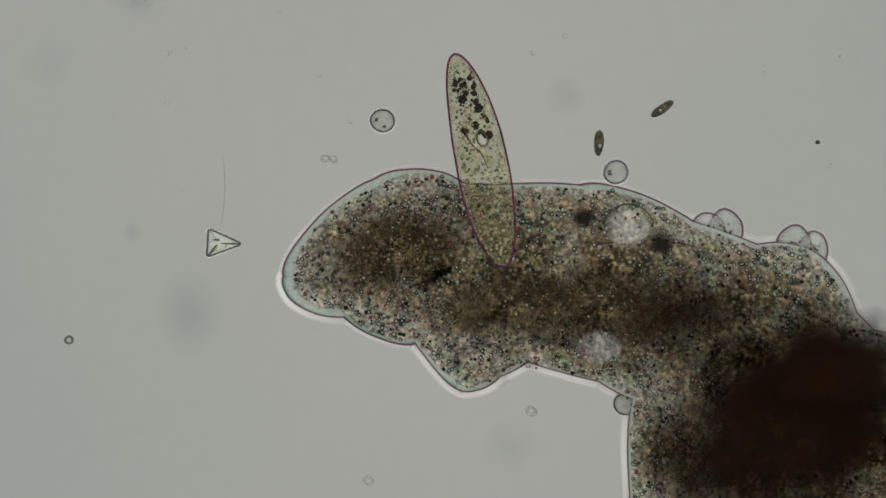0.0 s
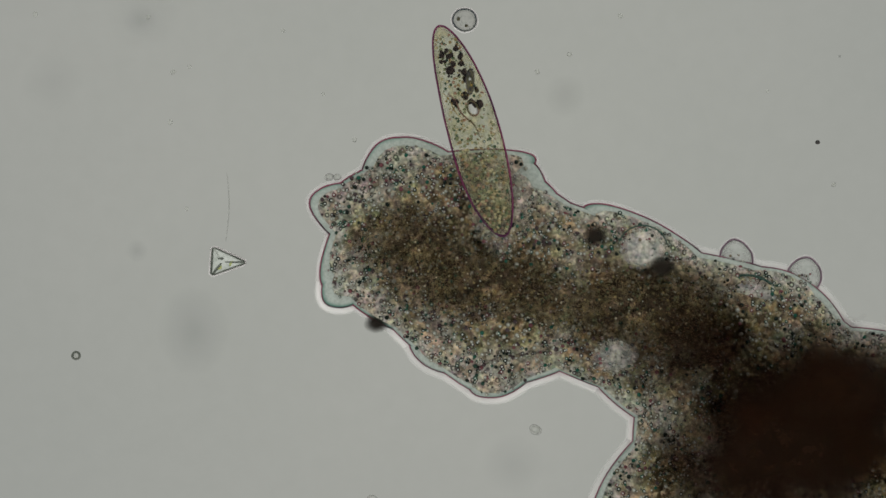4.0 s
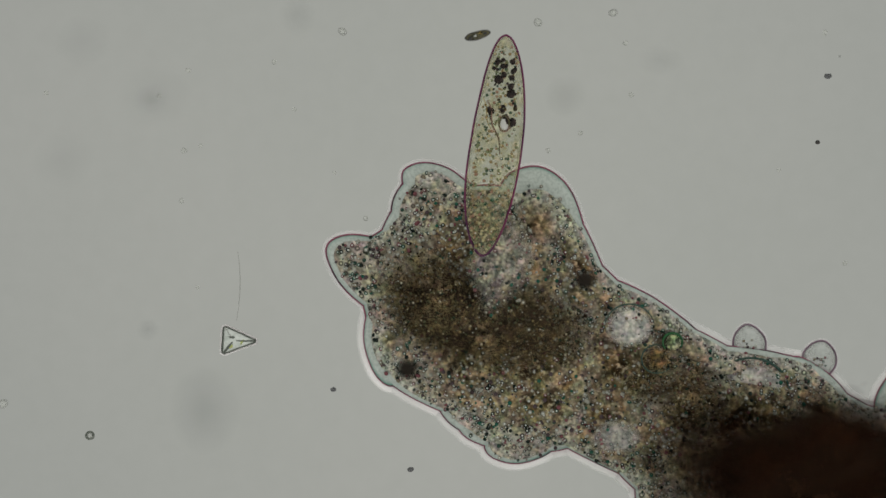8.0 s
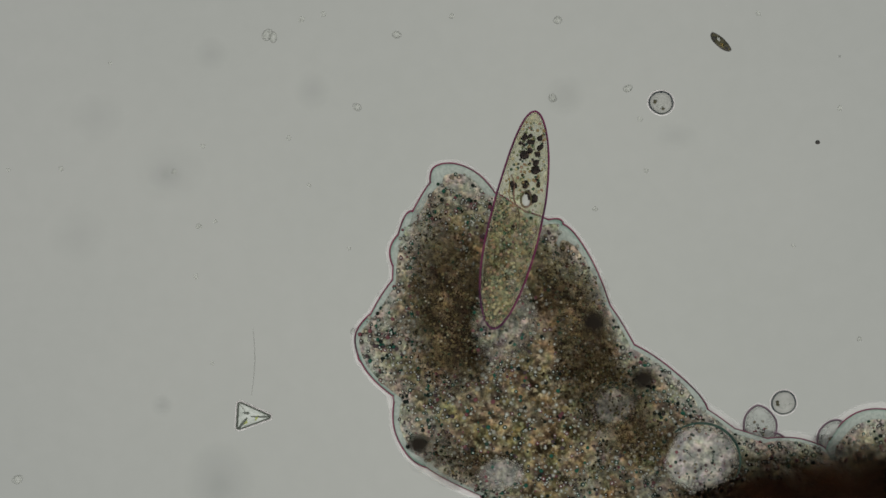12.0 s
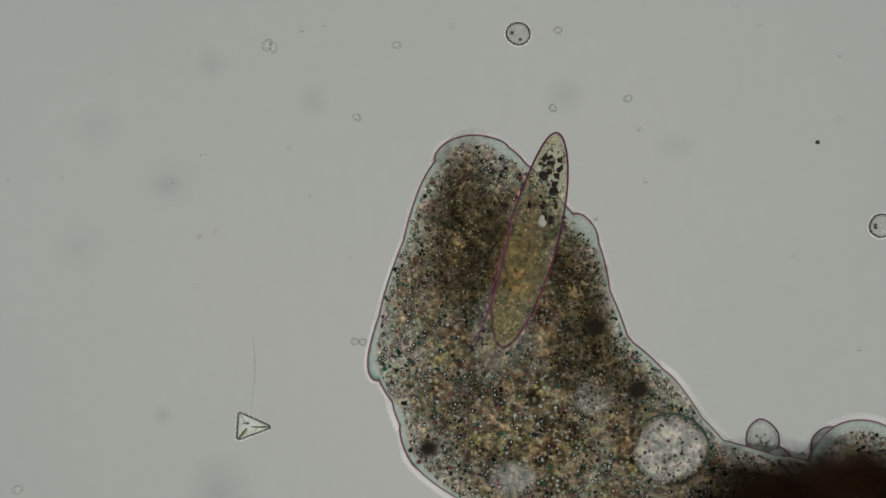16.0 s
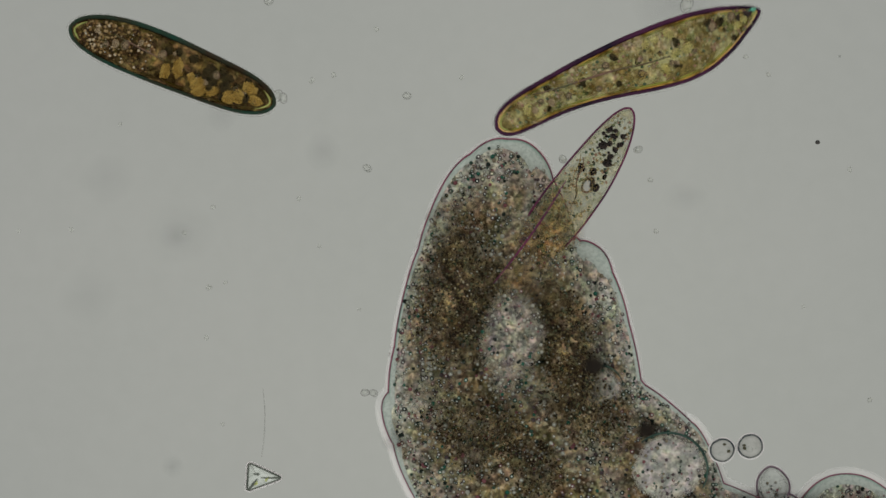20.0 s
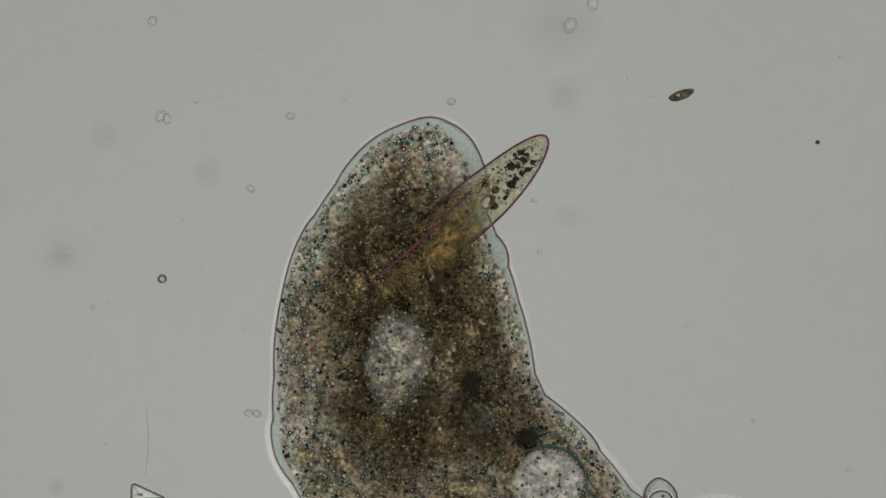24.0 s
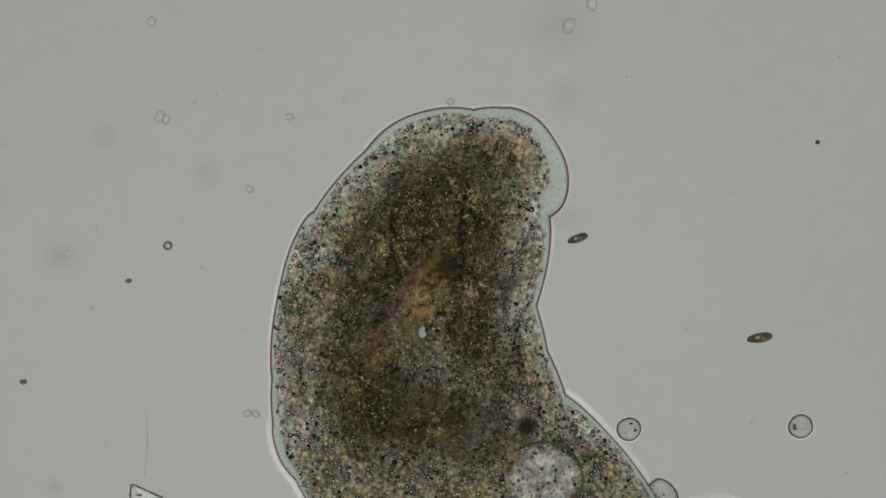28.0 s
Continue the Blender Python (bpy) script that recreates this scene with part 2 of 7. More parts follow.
GOLD = plain("golden_food", (0.20, 0.115, 0.022), (0.46, 0.32, 0.09), 70, 0.6)
MOSS = plain("moss_food", (0.07, 0.09, 0.025), (0.22, 0.24, 0.08), 90, 0.5)
MURK = plain("murky_food", (0.010, 0.010, 0.006), (0.06, 0.045, 0.02), 120, 0.8)
TEALFOOD = plain("teal_food", (0.006, 0.018, 0.015), (0.018, 0.055, 0.042), 120, 0.9)
INK = plain("blue_black_food", (0.008, 0.010, 0.010), (0.055, 0.040, 0.035), 120, 0.92)
AMBER = plain("amber_food", (0.13, 0.085, 0.02), (0.38, 0.29, 0.10), 110, 0.6)
TEALTIP = plain("teal_tip", (0.05, 0.28, 0.20), (0.18, 0.45, 0.32), 60, 0.8)
GROOVE = plain("groove_line", (0.05, 0.07, 0.03), (0.16, 0.09, 0.07), 30)
OLIVE = plain("olive_alga", (0.010, 0.013, 0.009), (0.11, 0.10, 0.05), 130, 1.0, 0.3)
SILICA = plain("pale_silica", (0.36, 0.40, 0.36), (0.66, 0.70, 0.66), 60, 1.0, 0.4)
NAVY = plain("navy_cell_wall", (0.03, 0.04, 0.05), (0.12, 0.13, 0.12), 30)
EDGE = plain("grey_green_edge", (0.07, 0.085, 0.07), (0.17, 0.18, 0.16), 40)
CELL = plain("clear_cell", (0.37, 0.38, 0.355), (0.48, 0.49, 0.46), 50, 0.7)
SPECK = plain("pale_speck", (0.40, 0.42, 0.39), (0.52, 0.54, 0.50), 60, 0.6)
SOOT = plain("dark_speck", (0.02, 0.025, 0.022), (0.09, 0.08, 0.08), 80)
THREAD = plain("grey_thread", (0.24, 0.25, 0.23), (0.31, 0.32, 0.30), 60, 0.30)
ASH = plain("ash_speck", (0.05, 0.055, 0.055), (0.15, 0.15, 0.16), 90, 0.7)


# ---- building blocks ----
def make_mesh(name, verts, faces, material, smooth=True):
    me = bpy.data.meshes.new(name)
    me.from_pydata([tuple(map(float, v)) for v in verts], [], faces)
    me.materials.append(material)
    if smooth:
        me.shade_smooth()
    me.update()
    return me


def part(name, me, parent, label="", kind=""):
    ob = new(name, me)
    ob.parent = parent
    return tagged(ob, label, kind=kind)


def thing(name, label, category, group="", place=(0, 0, 0, 0)):
    ob = new(name)
    ob.empty_display_size = 0.02
    ob.matrix_basis = pose(place[0], place[1], place[2], 0, 0, place[3])
    return tagged(ob, label, category, group)


def oval(a, b, seed, wobble=0.02, n=72):
    """A closed outline round the origin."""
    rng = random.Random(seed)
    ph = [rng.uniform(0, 6.28) for _ in range(4)]
    t = np.linspace(0, 2 * math.pi, n, endpoint=False)
    k = 1 + wobble * (np.sin(2 * t + ph[0]) + 0.7 * np.sin(3 * t + ph[1]) + 0.4 * np.sin(5 * t + ph[2]) + 0.25 * np.sin(8 * t + ph[3]))
    return np.stack([a * k * np.cos(t), b * k * np.sin(t)], 1)


def normals(path):
    d = np.roll(path, -1, 0) - np.roll(path, 1, 0)
    nrm = np.stack([d[:, 1], -d[:, 0]], 1)
    return nrm / (np.linalg.norm(nrm, axis=1, keepdims=True) + 1e-12)


def ring(name, path, inner, outer, z0, z1, material, m=6):
    """A rounded bead that runs along a closed outline, from inner to outer beside it and from z0 to z1 in height."""
    nrm, n = normals(path), len(path)
    mid, half, zm, zh = (inner + outer) / 2, (outer - inner) / 2, (z0 + z1) / 2, (z1 - z0) / 2
    verts, faces = [], []
    for k in range(m):
        a = 2 * math.pi * k / m
        p = path + nrm * (mid + half * math.cos(a))
        verts += [(x, y, zm + zh * math.sin(a)) for x, y in p]
    for k in range(m):
        for i in range(n):
            j, l = (i + 1) % n, (k + 1) % m
            faces.append((k * n + i, k * n + j, l * n + j, l * n + i))
    return make_mesh(name, verts, faces, material)


def dome(name, path, profile, base, material):
    """A flat-bottomed mound over a closed outline; profile gives pairs of the share of the way inwards and the height."""
    n, verts, faces = len(path), [], []
    for share, z in profile:
        verts += [(x, y, z) for x, y in path * (1 - share)]
    verts.append((0, 0, profile[-1][1]))
    top = len(verts) - 1
    for k in range(len(profile) - 1):
        for i in range(n):
            j = (i + 1) % n
            faces.append((k * n + i, k * n + j, k * n + n + j, k * n + n + i))
    last = (len(profile) - 1) * n
    faces += [(last + i, last + (i + 1) % n, top) for i in range(n)]
    low = len(verts)
    verts += [(x, y, base) for x, y in path]
    for i in range(n):
        j = (i + 1) % n
        faces.append((low + i, low + j, j, i))
    faces.append(tuple(low + n - 1 - i for i in range(n)))
    return make_mesh(name, verts, faces, material)


def lens_body(name, path, height, material, rounds=6):
    """A flattened rounded body with the given outline, as high above as below."""
    n, verts, faces = len(path), [], []
    levels = [math.pi * (k + 0.5) / (2 * rounds) - math.pi / 2 * 0 for k in range(rounds)]
    rows = [(-math.sin(a), math.cos(a)) for a in levels[::-1]] + [(0.0, 1.0)] + [(math.sin(a), math.cos(a)) for a in levels]
    for s, c in rows:
        verts += [(x, y, height * s) for x, y in path * c]
    for k in range(len(rows) - 1):
        for i in range(n):
            j = (i + 1) % n
            faces.append((k * n + i, k * n + j, k * n + n + j, k * n + n + i))
    faces.append(tuple(range(n - 1, -1, -1)))
    faces.append(tuple((len(rows) - 1) * n + i for i in range(n)))
    return make_mesh(name, verts, faces, material)


BALL = bmesh.new()
bmesh.ops.create_icosphere(BALL, subdivisions=1, radius=1.0)
BALL_V = np.array([v.co[:] for v in BALL.verts])
BALL_F = np.array([[v.index for v in f.verts] for f in BALL.faces])
BALL.free()


def bead_cloud(name, spots, material, glints=0.0):
    """Many small beads, each given by its place and radius, in one mesh; some carry a small pale bead painting a glint
    on top.
    """
    p = np.array(spots)
    shape = [BALL_V * r + (x, y, z) for x, y, z, r in p]
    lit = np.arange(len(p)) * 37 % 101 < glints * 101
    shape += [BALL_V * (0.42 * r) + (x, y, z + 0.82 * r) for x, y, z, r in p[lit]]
    n = len(BALL_V)
    faces = np.concatenate([BALL_F + n * i for i in range(len(shape))])
    me = bpy.data.meshes.new(name)
    me.from_pydata(np.concatenate(shape).tolist(), [], faces.tolist())
    me.materials.append(material)
    me.materials.append(PAINTED_GLINT)
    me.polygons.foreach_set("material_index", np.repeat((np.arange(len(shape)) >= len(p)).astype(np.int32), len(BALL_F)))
    me.shade_smooth()
    return me


def ball(name, a, b, c, material, seed=0, rough=0.08):
    rng = random.Random(seed)
    bm = bmesh.new()
    bmesh.ops.create_icosphere(bm, subdivisions=2, radius=1.0)
    off = rng.uniform(0, 50)
    for v in bm.verts:
        k = 1 + rough * noise.noise(v.co * 1.7 + Vector((off, off, 0)))
        v.co = Vector((v.co.x * a * k, v.co.y * b * k, v.co.z * c * k))
    me = bpy.data.meshes.new(name)
    bm.to_mesh(me)
    bm.free()
    me.materials.append(material)
    me.shade_smooth()
    return me


def thread(name, points, radius, material):
    """A thin rounded strand through the given points."""
    pts = [Vector(p) for p in points]
    verts, faces, m = [], [], 5
    for i, p in enumerate(pts):
        d = (pts[min(i + 1, len(pts) - 1)] - pts[max(i - 1, 0)]).normalized()
        side = d.cross(Vector((0, 0, 1))).normalized()
        up = side.cross(d)
        r = radius * (0.45 + 0.55 * math.sin(math.pi * (i + 0.5) / len(pts)))
        verts += [p + r * (math.cos(2 * math.pi * k / m) * side + math.sin(2 * math.pi * k / m) * up) for k in range(m)]
    for i in range(len(pts) - 1):
        for k in range(m):
            l = (k + 1) % m
            faces.append((i * m + k, i * m + l, i * m + m + l, i * m + m + k))
    faces += [tuple(range(m - 1, -1, -1)), tuple((len(pts) - 1) * m + k for k in range(m))]
    return make_mesh(name, verts, faces, material)


# ---- the slide, made to glow in place of the lamp below ----
def slide():
    bm = bmesh.new()
    bmesh.ops.create_cube(bm, size=1.0, matrix=Matrix.Translation((0, 0, -0.5)) @ Matrix.Diagonal((76, 52, 1.0, 1)))
    bmesh.ops.bevel(bm, geom=bm.edges[:], offset=0.05, segments=2, affect="EDGES")
    me = bpy.data.meshes.new("slide")
    bm.to_mesh(me)
    bm.free()
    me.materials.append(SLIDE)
    tagged(new("ground", me), "pale grey glass microscope slide glowing as if lit from below", "slide", kind="structure")


slide()

# ---- the amoeba: flowing lobes, each with its rim, plasm and granules ----
def plasm_height(d):
    """How high the plasm stands d inside its edge."""
    return 0.014 + 0.055 * (1 - math.exp(-d / (92 * U)))


def lobe(parent, a, b, seed, bright, name="lobe", inset=None, dots=1.0):
    rng = random.Random(seed)
    s = math.sqrt(a * b)
    path = oval(a, b, seed)
    shares = [0, 3 * U / s, 8 * U / s, 20 * U / s, 0.6]
    ob = part(name, dome(name, path, list(zip(shares, (0.006, 0.011, 0.0125, 0.0135, 0.0138))), 0.0035, HYALINE), parent)
    part("rim", ring("rim", path, -1.1 * U, (1.5 if bright else 2.1) * U, 0.003, 0.008, MEMBRANE), ob, "thin membrane edge painted plum as its refracted outline")
    # Painted halo, wider and whiter on the lobes marked bright.
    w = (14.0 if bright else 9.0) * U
    part("fringe", ring("fringe", path, -8 * U, w, 0.0008, 0.003, DAZZLE if bright else GLOW, 12), ob, "white ring painting a fringe of light")
    inset = (rng.choice((6, 8, 10, 13, 18)) if inset is None else inset) * U
    inner = path * (1 - inset / s)
    t = np.arange(len(inner)) / len(inner) * 2 * math.pi
    ragged = 1 + 0.018 * np.array([noise.noise((3 * math.cos(x) + seed, 3 * math.sin(x), seed * 0.37)) + 0.8 * noise.noise((11 * math.cos(x), 11 * math.sin(x), seed * 0.7)) for x in t])
    inner = inner * ragged[:, None]
    prof = [(share, plasm_height(share * s)) for share in (0, 0.04, 0.1, 0.18, 0.28, 0.4, 0.53, 0.68, 0.84)]
    part("plasm", dome("plasm", inner, prof, 0.010, CYTOPLASM), ob, "granular brown inner plasm")
    spots = []
    for _ in range(int(dots * a * b * math.pi / (U * U) / 22)):
        r, x = math.sqrt(rng.random()), rng.uniform(0, 2 * math.pi)
        d = (1 - r) * s - inset
        if d < rng.uniform(-6, 16) * U:
            continue
        if rng.random() > min(0.5, 1.15 * math.exp(-d / (52 * U))) + 0.012:
            continue
        z = plasm_height(max(d, 0)) + rng.uniform(0, 0.004)
        spots.append((a * r * math.cos(x), b * r * math.sin(x), z, U * rng.choice((1.5, 1.9, 2.4, 2.9, 3.4, 3.9, 4.4))))
    spots.sort(key=lambda p: p[2])
    part("granulation", bead_cloud("granulation", spots, GRANULE, 0.55), ob, "dark and pale granules with painted glints", "stuff")
    return ob


amoeba = thing("amoeba", "large brown granular amoeba engulfing a ciliate", "amoeba")
SIZES = (
    (.102,.0228), (.102,.0228), (.102,.0696), (.0655,.075), (.102,.075), (.0517,.075), (.0666,.0671), (.102,.0228), (.102,.075), (.0472,.0309), (.102,.0564), (.024,.075), (.1011,.0399),
    (.102,.075), (.0758,.0228), (.102,.0746), (.102,.075), (.102,.0521), (.024,.075), (.0886,.0552), (.0638,.0454), (.0814,.0484), (.102,.075), (.0616,.0228), (.102,.075), (.0983,.0228),
    (.102,.0228), (.1001,.0228), (.0505,.0228), (.102,.0228), (.102,.0556), (.0742,.0228), (.0396,.075), (.102,.0549), (.024,.075), (.1,.0228), (.1011,.0539), (.0269,.0476), (.102,.0228),
    (.102,.0228), (.102,.075), (.102,.0228), (.102,.051), (.102,.0664), (.024,.0351), (.102,.075), (.102,.0492), (.102,.0545), (.102,.0323), (.048,.0228), (.029,.0474), (.052,.0311),
    (.0401,.0228), (.0526,.032), (.066,.0228), (.0905,.0257), (.0672,.0468), (.057,.0492))
CLEAR_CAPS = {20: 34, 44: 30, 52: 18, 47: 22, 19: 14, 35: 16, 56: 22, 57: 16}
lobes = [lobe(amoeba, a, b, 11 + i, i in (0, 1, 3, 4, 5, 6, 7, 9, 10, 11, 13, 16, 17, 22, 23, 24, 26, 27, 28, 29, 30, 31, 32, 33, 34, 36, 37, 38, 41, 42, 53, 54), inset=CLEAR_CAPS.get(i)) for i, (a, b) in enumerate(SIZES)]


CLOT = beads("brown_granule", (0.0, (0.016, 0.011, 0.006)), (0.30, (0.042, 0.031, 0.016)), (0.56, (0.085, 0.070, 0.036)), (0.74, (0.16, 0.13, 0.062)), (0.84, (0.060, 0.070, 0.040)), (0.93, (0.27, 0.25, 0.18)), (0.965, (0.012, 0.026, 0.018)))


def disc(name, a, b, seed, height, material, parent, label, edge=None, dots=0, wobble=0.02, grit=None):
    path = oval(a, b, seed, wobble, 48)
    ob = part(name, lens_body(name, path, height, material), parent, label)
    if edge:
        part("rim", ring("rim", path, -1.6 * U, 1.2 * U, -0.002, 0.002, edge), ob)
    if dots:
        rng = random.Random(seed)
        spots = []
        for _ in range(dots):
            r, x = (0.9 * math.sqrt(rng.random()) if grit is None else 0.76 * rng.random() ** 0.65), rng.uniform(0, 6.283)
            spots.append((a * r * math.cos(x), b * r * math.sin(x), height * math.sqrt(1 - r * r), U * rng.choice((1.6, 2.1, 2.7, 3.4)) * (1 if grit is None else 0.75)))
        part("granulation", bead_cloud("granulation", spots, grit or GRANULE, 0.18 if grit is None else 0.04), ob, "", "stuff")
    return ob


vacuoles = [disc("vacuole", 43 * U, 42 * U, 71, 0.010, VACUOLES[0], amoeba, "pale round vacuole", None, 26),
            disc("vacuole", 68 * U, 64 * U, 72, 0.012, VACUOLES[1], amoeba, "large pale round vacuole", None, 115),
            disc("vacuole", 46 * U, 36 * U, 73, 0.010, VACUOLES[2], amoeba, "pale oval vacuole", None, 30),
            disc("food_cup", 62 * U, 105 * U, 74, 0.010, CUP, amoeba, "pale granular cup round the prey", None, 170)]
part("wall", thread("wall", [(69 * U * math.cos(x), 65 * U * math.sin(x), 0.004) for x in np.linspace(-0.5, 2.3, 22)], 2.6 * U, TEAL), vacuoles[1], "dark teal vacuole wall")
part("wall", thread("wall", [(44 * U * math.cos(x), 43 * U * math.sin(x), 0.004) for x in np.linspace(0.2, 2.9, 16)], 1.6 * U, TEAL), vacuoles[0], "dark teal vacuole wall")
nuclei = [disc("nucleus", 24 * U, 22 * U, 81 + i, 0.004, NUCLEUS, amoeba, "dark brown nucleus") for i in range(3)]
inclusion = disc("swallowed_alga", 27 * U, 25 * U, 77, 0.004, soft("swallowed_alga", (0.062, 0.047, 0.022), 0.8, 27 * U, 25 * U, 0.2, 0.45, 0.4, 0.9), amoeba, "dark amber swallowed alga")
part("wall", thread("wall", [(27 * U * math.cos(x), 25 * U * math.sin(x), 0.002) for x in np.linspace(1.2, 5.6, 22)], 1.5 * U, TEAL), inclusion, "dark teal cell wall")
disc("green_globule", 18 * U, 17 * U, 78, 0.004, soft("green_globule", (0.150, 0.190, 0.110), 0.8, 18 * U, 17 * U, 0.15, 0.5, 0.3, 0.8), inclusion, "pale green swallowed globule").matrix_basis = pose(27 * U, 29 * U, 0.001)
part("crescent", thread("crescent", [(U * (27 + 17 * math.cos(x)), U * (29 + 16 * math.sin(x)), 0.003) for x in np.linspace(-0.6, 3.9, 22)], 2.4 * U, VERD), inclusion, "deep green crescent")
meal = disc("engulfed_food", 55 * U, 165 * U, 76, 0.003, soft("golden_food", (0.120, 0.088, 0.034), 0.48, 55 * U, 165 * U, 0.35, 0.1, 0.65, 0.9), amoeba, "golden brown half-digested food")
part("seam", thread("seam", [(-36 * U + 10 * U * math.sin(k * 2.2), U * (-120 + 220 * k), 0.003) for k in np.linspace(0, 1, 10)], 1.9 * U, PELLICLE), meal, "dark plum seam")
MASS = [(290, 200, 0.985), (220, 165, 0.96), (165, 105, 0.62)]
masses = [disc("dense_mass", a * U, b * U, 91 + i, 0.008, soft("dense_mass", (0.0082, 0.0044, 0.0026), k, 0.95 * a * U, 0.95 * b * U, 0.24, 0.22 if i < 2 else 0.0, 0.12, 0.2), amoeba, "nearly black dense body mass") for i, (a, b, k) in enumerate(MASS)]
for sx, sy, sa, sb in ((70, 110, 95, 70), (150, -20, 80, 90), (-60, 60, 70, 50)):
    disc("amber_stain", sa * U, sb * U, 190 + sa, 0.003, soft("amber_stain", (0.015, 0.0072, 0.0030), 0.3, sa * U, sb * U, 0.35, 0.0, 0.4, 0.4), masses[0], "dull amber stain in the dark mass").matrix_basis = pose(sx * U, sy * U, 0.006)
PATCH = [(180, 84, 0.78, 0.55), (155, 72, 0.74, 0.5), (215, 88, 0.74, 0.6), (130, 88, 0.64, 0.5), (125, 72, 0.50, 0.5), (190, 92, 0.92, 0.2), (150, 62, 0.90, 0.15), (185, 95, 0.50, 0.0), (165, 115, 0.70, 0.1), (120, 80, 0.42, 0.0)]
patches = [disc("dense_plasm", a * U, b * U, 96 + i, 0.003, clotted("dense_plasm", k, 0.97 * a * U, 0.97 * b * U, even), amoeba, "dark brown dense plasm" if i < 5 else "dark brown plasm with dull golden clots", None, int(a * b / (32 if i < 5 else 17)), 0.02, CLOT) for i, (a, b, k, even) in enumerate(PATCH)]


def bleb(a, b, seed, point=0.25):
    path = oval(a, b, seed, 0.03, 48)
    path[:, 0] *= 1 - point * np.clip(path[:, 1] / b, -0.4, 1.0)
    ob = part("bleb", dome("bleb", path, [(0, 0.002), (0.1, 0.005), (0.4, 0.008), (0.7, 0.009)], 0.0, BLEB), amoeba, "clear bubble-like bleb")
    part("rim", ring("rim", path, -1.0 * U, 2.2 * U, 0.001, 0.006, MAUVE), ob)
    part("lining", ring("lining", path, -7 * U, -3.0 * U, 0.003, 0.0065, GAUZE, 10), ob, "pale inner edge")
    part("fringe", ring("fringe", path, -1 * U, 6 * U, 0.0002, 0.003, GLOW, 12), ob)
    rng = random.Random(seed)
    part("granulation", bead_cloud("granulation", [(rng.uniform(-0.45, 0.45) * a, rng.uniform(-0.5, 0.3) * b, 0.009, rng.uniform(1.6, 3.6) * U) for _ in range(14)], GRANULE, 0.4), ob, "", "stuff")
    return ob


blebs = [bleb(29 * U, 33 * U, 101, 0.12), bleb(29 * U, 32 * U, 102, 0.04), bleb(33 * U, 30 * U, 103, 0.12), bleb(26 * U, 31 * U, 104, 0.2)]
neighbour = thing("amoeba", "rounded brown end of a second amoeba", "amoeba")
lobe(neighbour, 104 * U, 106 * U, 120, True)
disc("dense_plasm", 74 * U, 70 * U, 121, 0.003, soft("dense_core", (0.030, 0.022, 0.012), 0.85, 72 * U, 68 * U, 0.3, 0.1, 0.5, 0.5), neighbour, "dark brown dense plasm").matrix_basis = pose(8 * U, -12 * U, 0.066)


# ---- ciliates ----
BLUNT = ((-1, 0), (-0.97, 0.15), (-0.9, 0.33), (-0.75, 0.66), (-0.55, 0.92), (-0.35, 1.0), (-0.1, 0.95), (0.2, 0.80), (0.5, 0.66), (0.75, 0.60), (0.88, 0.52), (0.95, 0.38), (0.985, 0.22), (1, 0))


TAPERED = ((-1, 0), (-0.985, 0.2), (-0.94, 0.42), (-0.85, 0.64), (-0.7, 0.84), (-0.5, 0.96), (-0.25, 1.0), (0.0, 0.98), (0.39, 0.89), (0.6, 0.83), (0.75, 0.74), (0.87, 0.57), (0.945, 0.39), (0.985, 0.2), (1, 0))


CAPTURED = ((-1, 0), (-0.985, 0.16), (-0.94, 0.33), (-0.85, 0.53), (-0.7, 0.74), (-0.5, 0.90), (-0.3, 0.98), (-0.1, 1.0), (0.2, 0.965), (0.4, 0.88), (0.6, 0.76), (0.75, 0.62), (0.87, 0.455), (0.945, 0.30), (0.985, 0.16), (1, 0))


def slipper(length, width, n=56, captive=False, even=False):
    """Outline of a slipper-shaped cell: a swimmer's blunt end, or the captive's free end, lies towards +y."""
    s = np.cos(np.linspace(0, math.pi, n))
    if captive or even:
        shape = TAPERED if even else CAPTURED
        w = np.interp(-s if even else s, [p[0] for p in shape], [p[1] for p in shape])
        w[1:-1] = (w[:-2] + 2 * w[1:-1] + w[2:]) / 4
    else:
        w = np.interp(s, [p[0] for p in BLUNT], [p[1] for p in BLUNT])
        w[1:-1] = (w[:-2] + 2 * w[1:-1] + w[2:]) / 4
    w = w * width / 2
    skew = 0.06 * width * np.sin(2.2 * s + 0.4)
    lean = 0 if captive or even else np.sin(-3.0 * s + 0.1)
    right = np.stack([w * (1 - 0.10 * lean) + skew, s * length / 2], 1)
    left = np.stack([-w * (1 + 0.22 * lean) + skew, s * length / 2], 1)[1:-1][::-1]
    return np.concatenate([right, left])[::-1]


def inside(path, y):
    """The two sides of a lengthwise outline at the height y."""
    near = path[np.argsort(np.abs(path[:, 1] - y))[:4]]
    return near[:, 0].min(), near[:, 0].max()


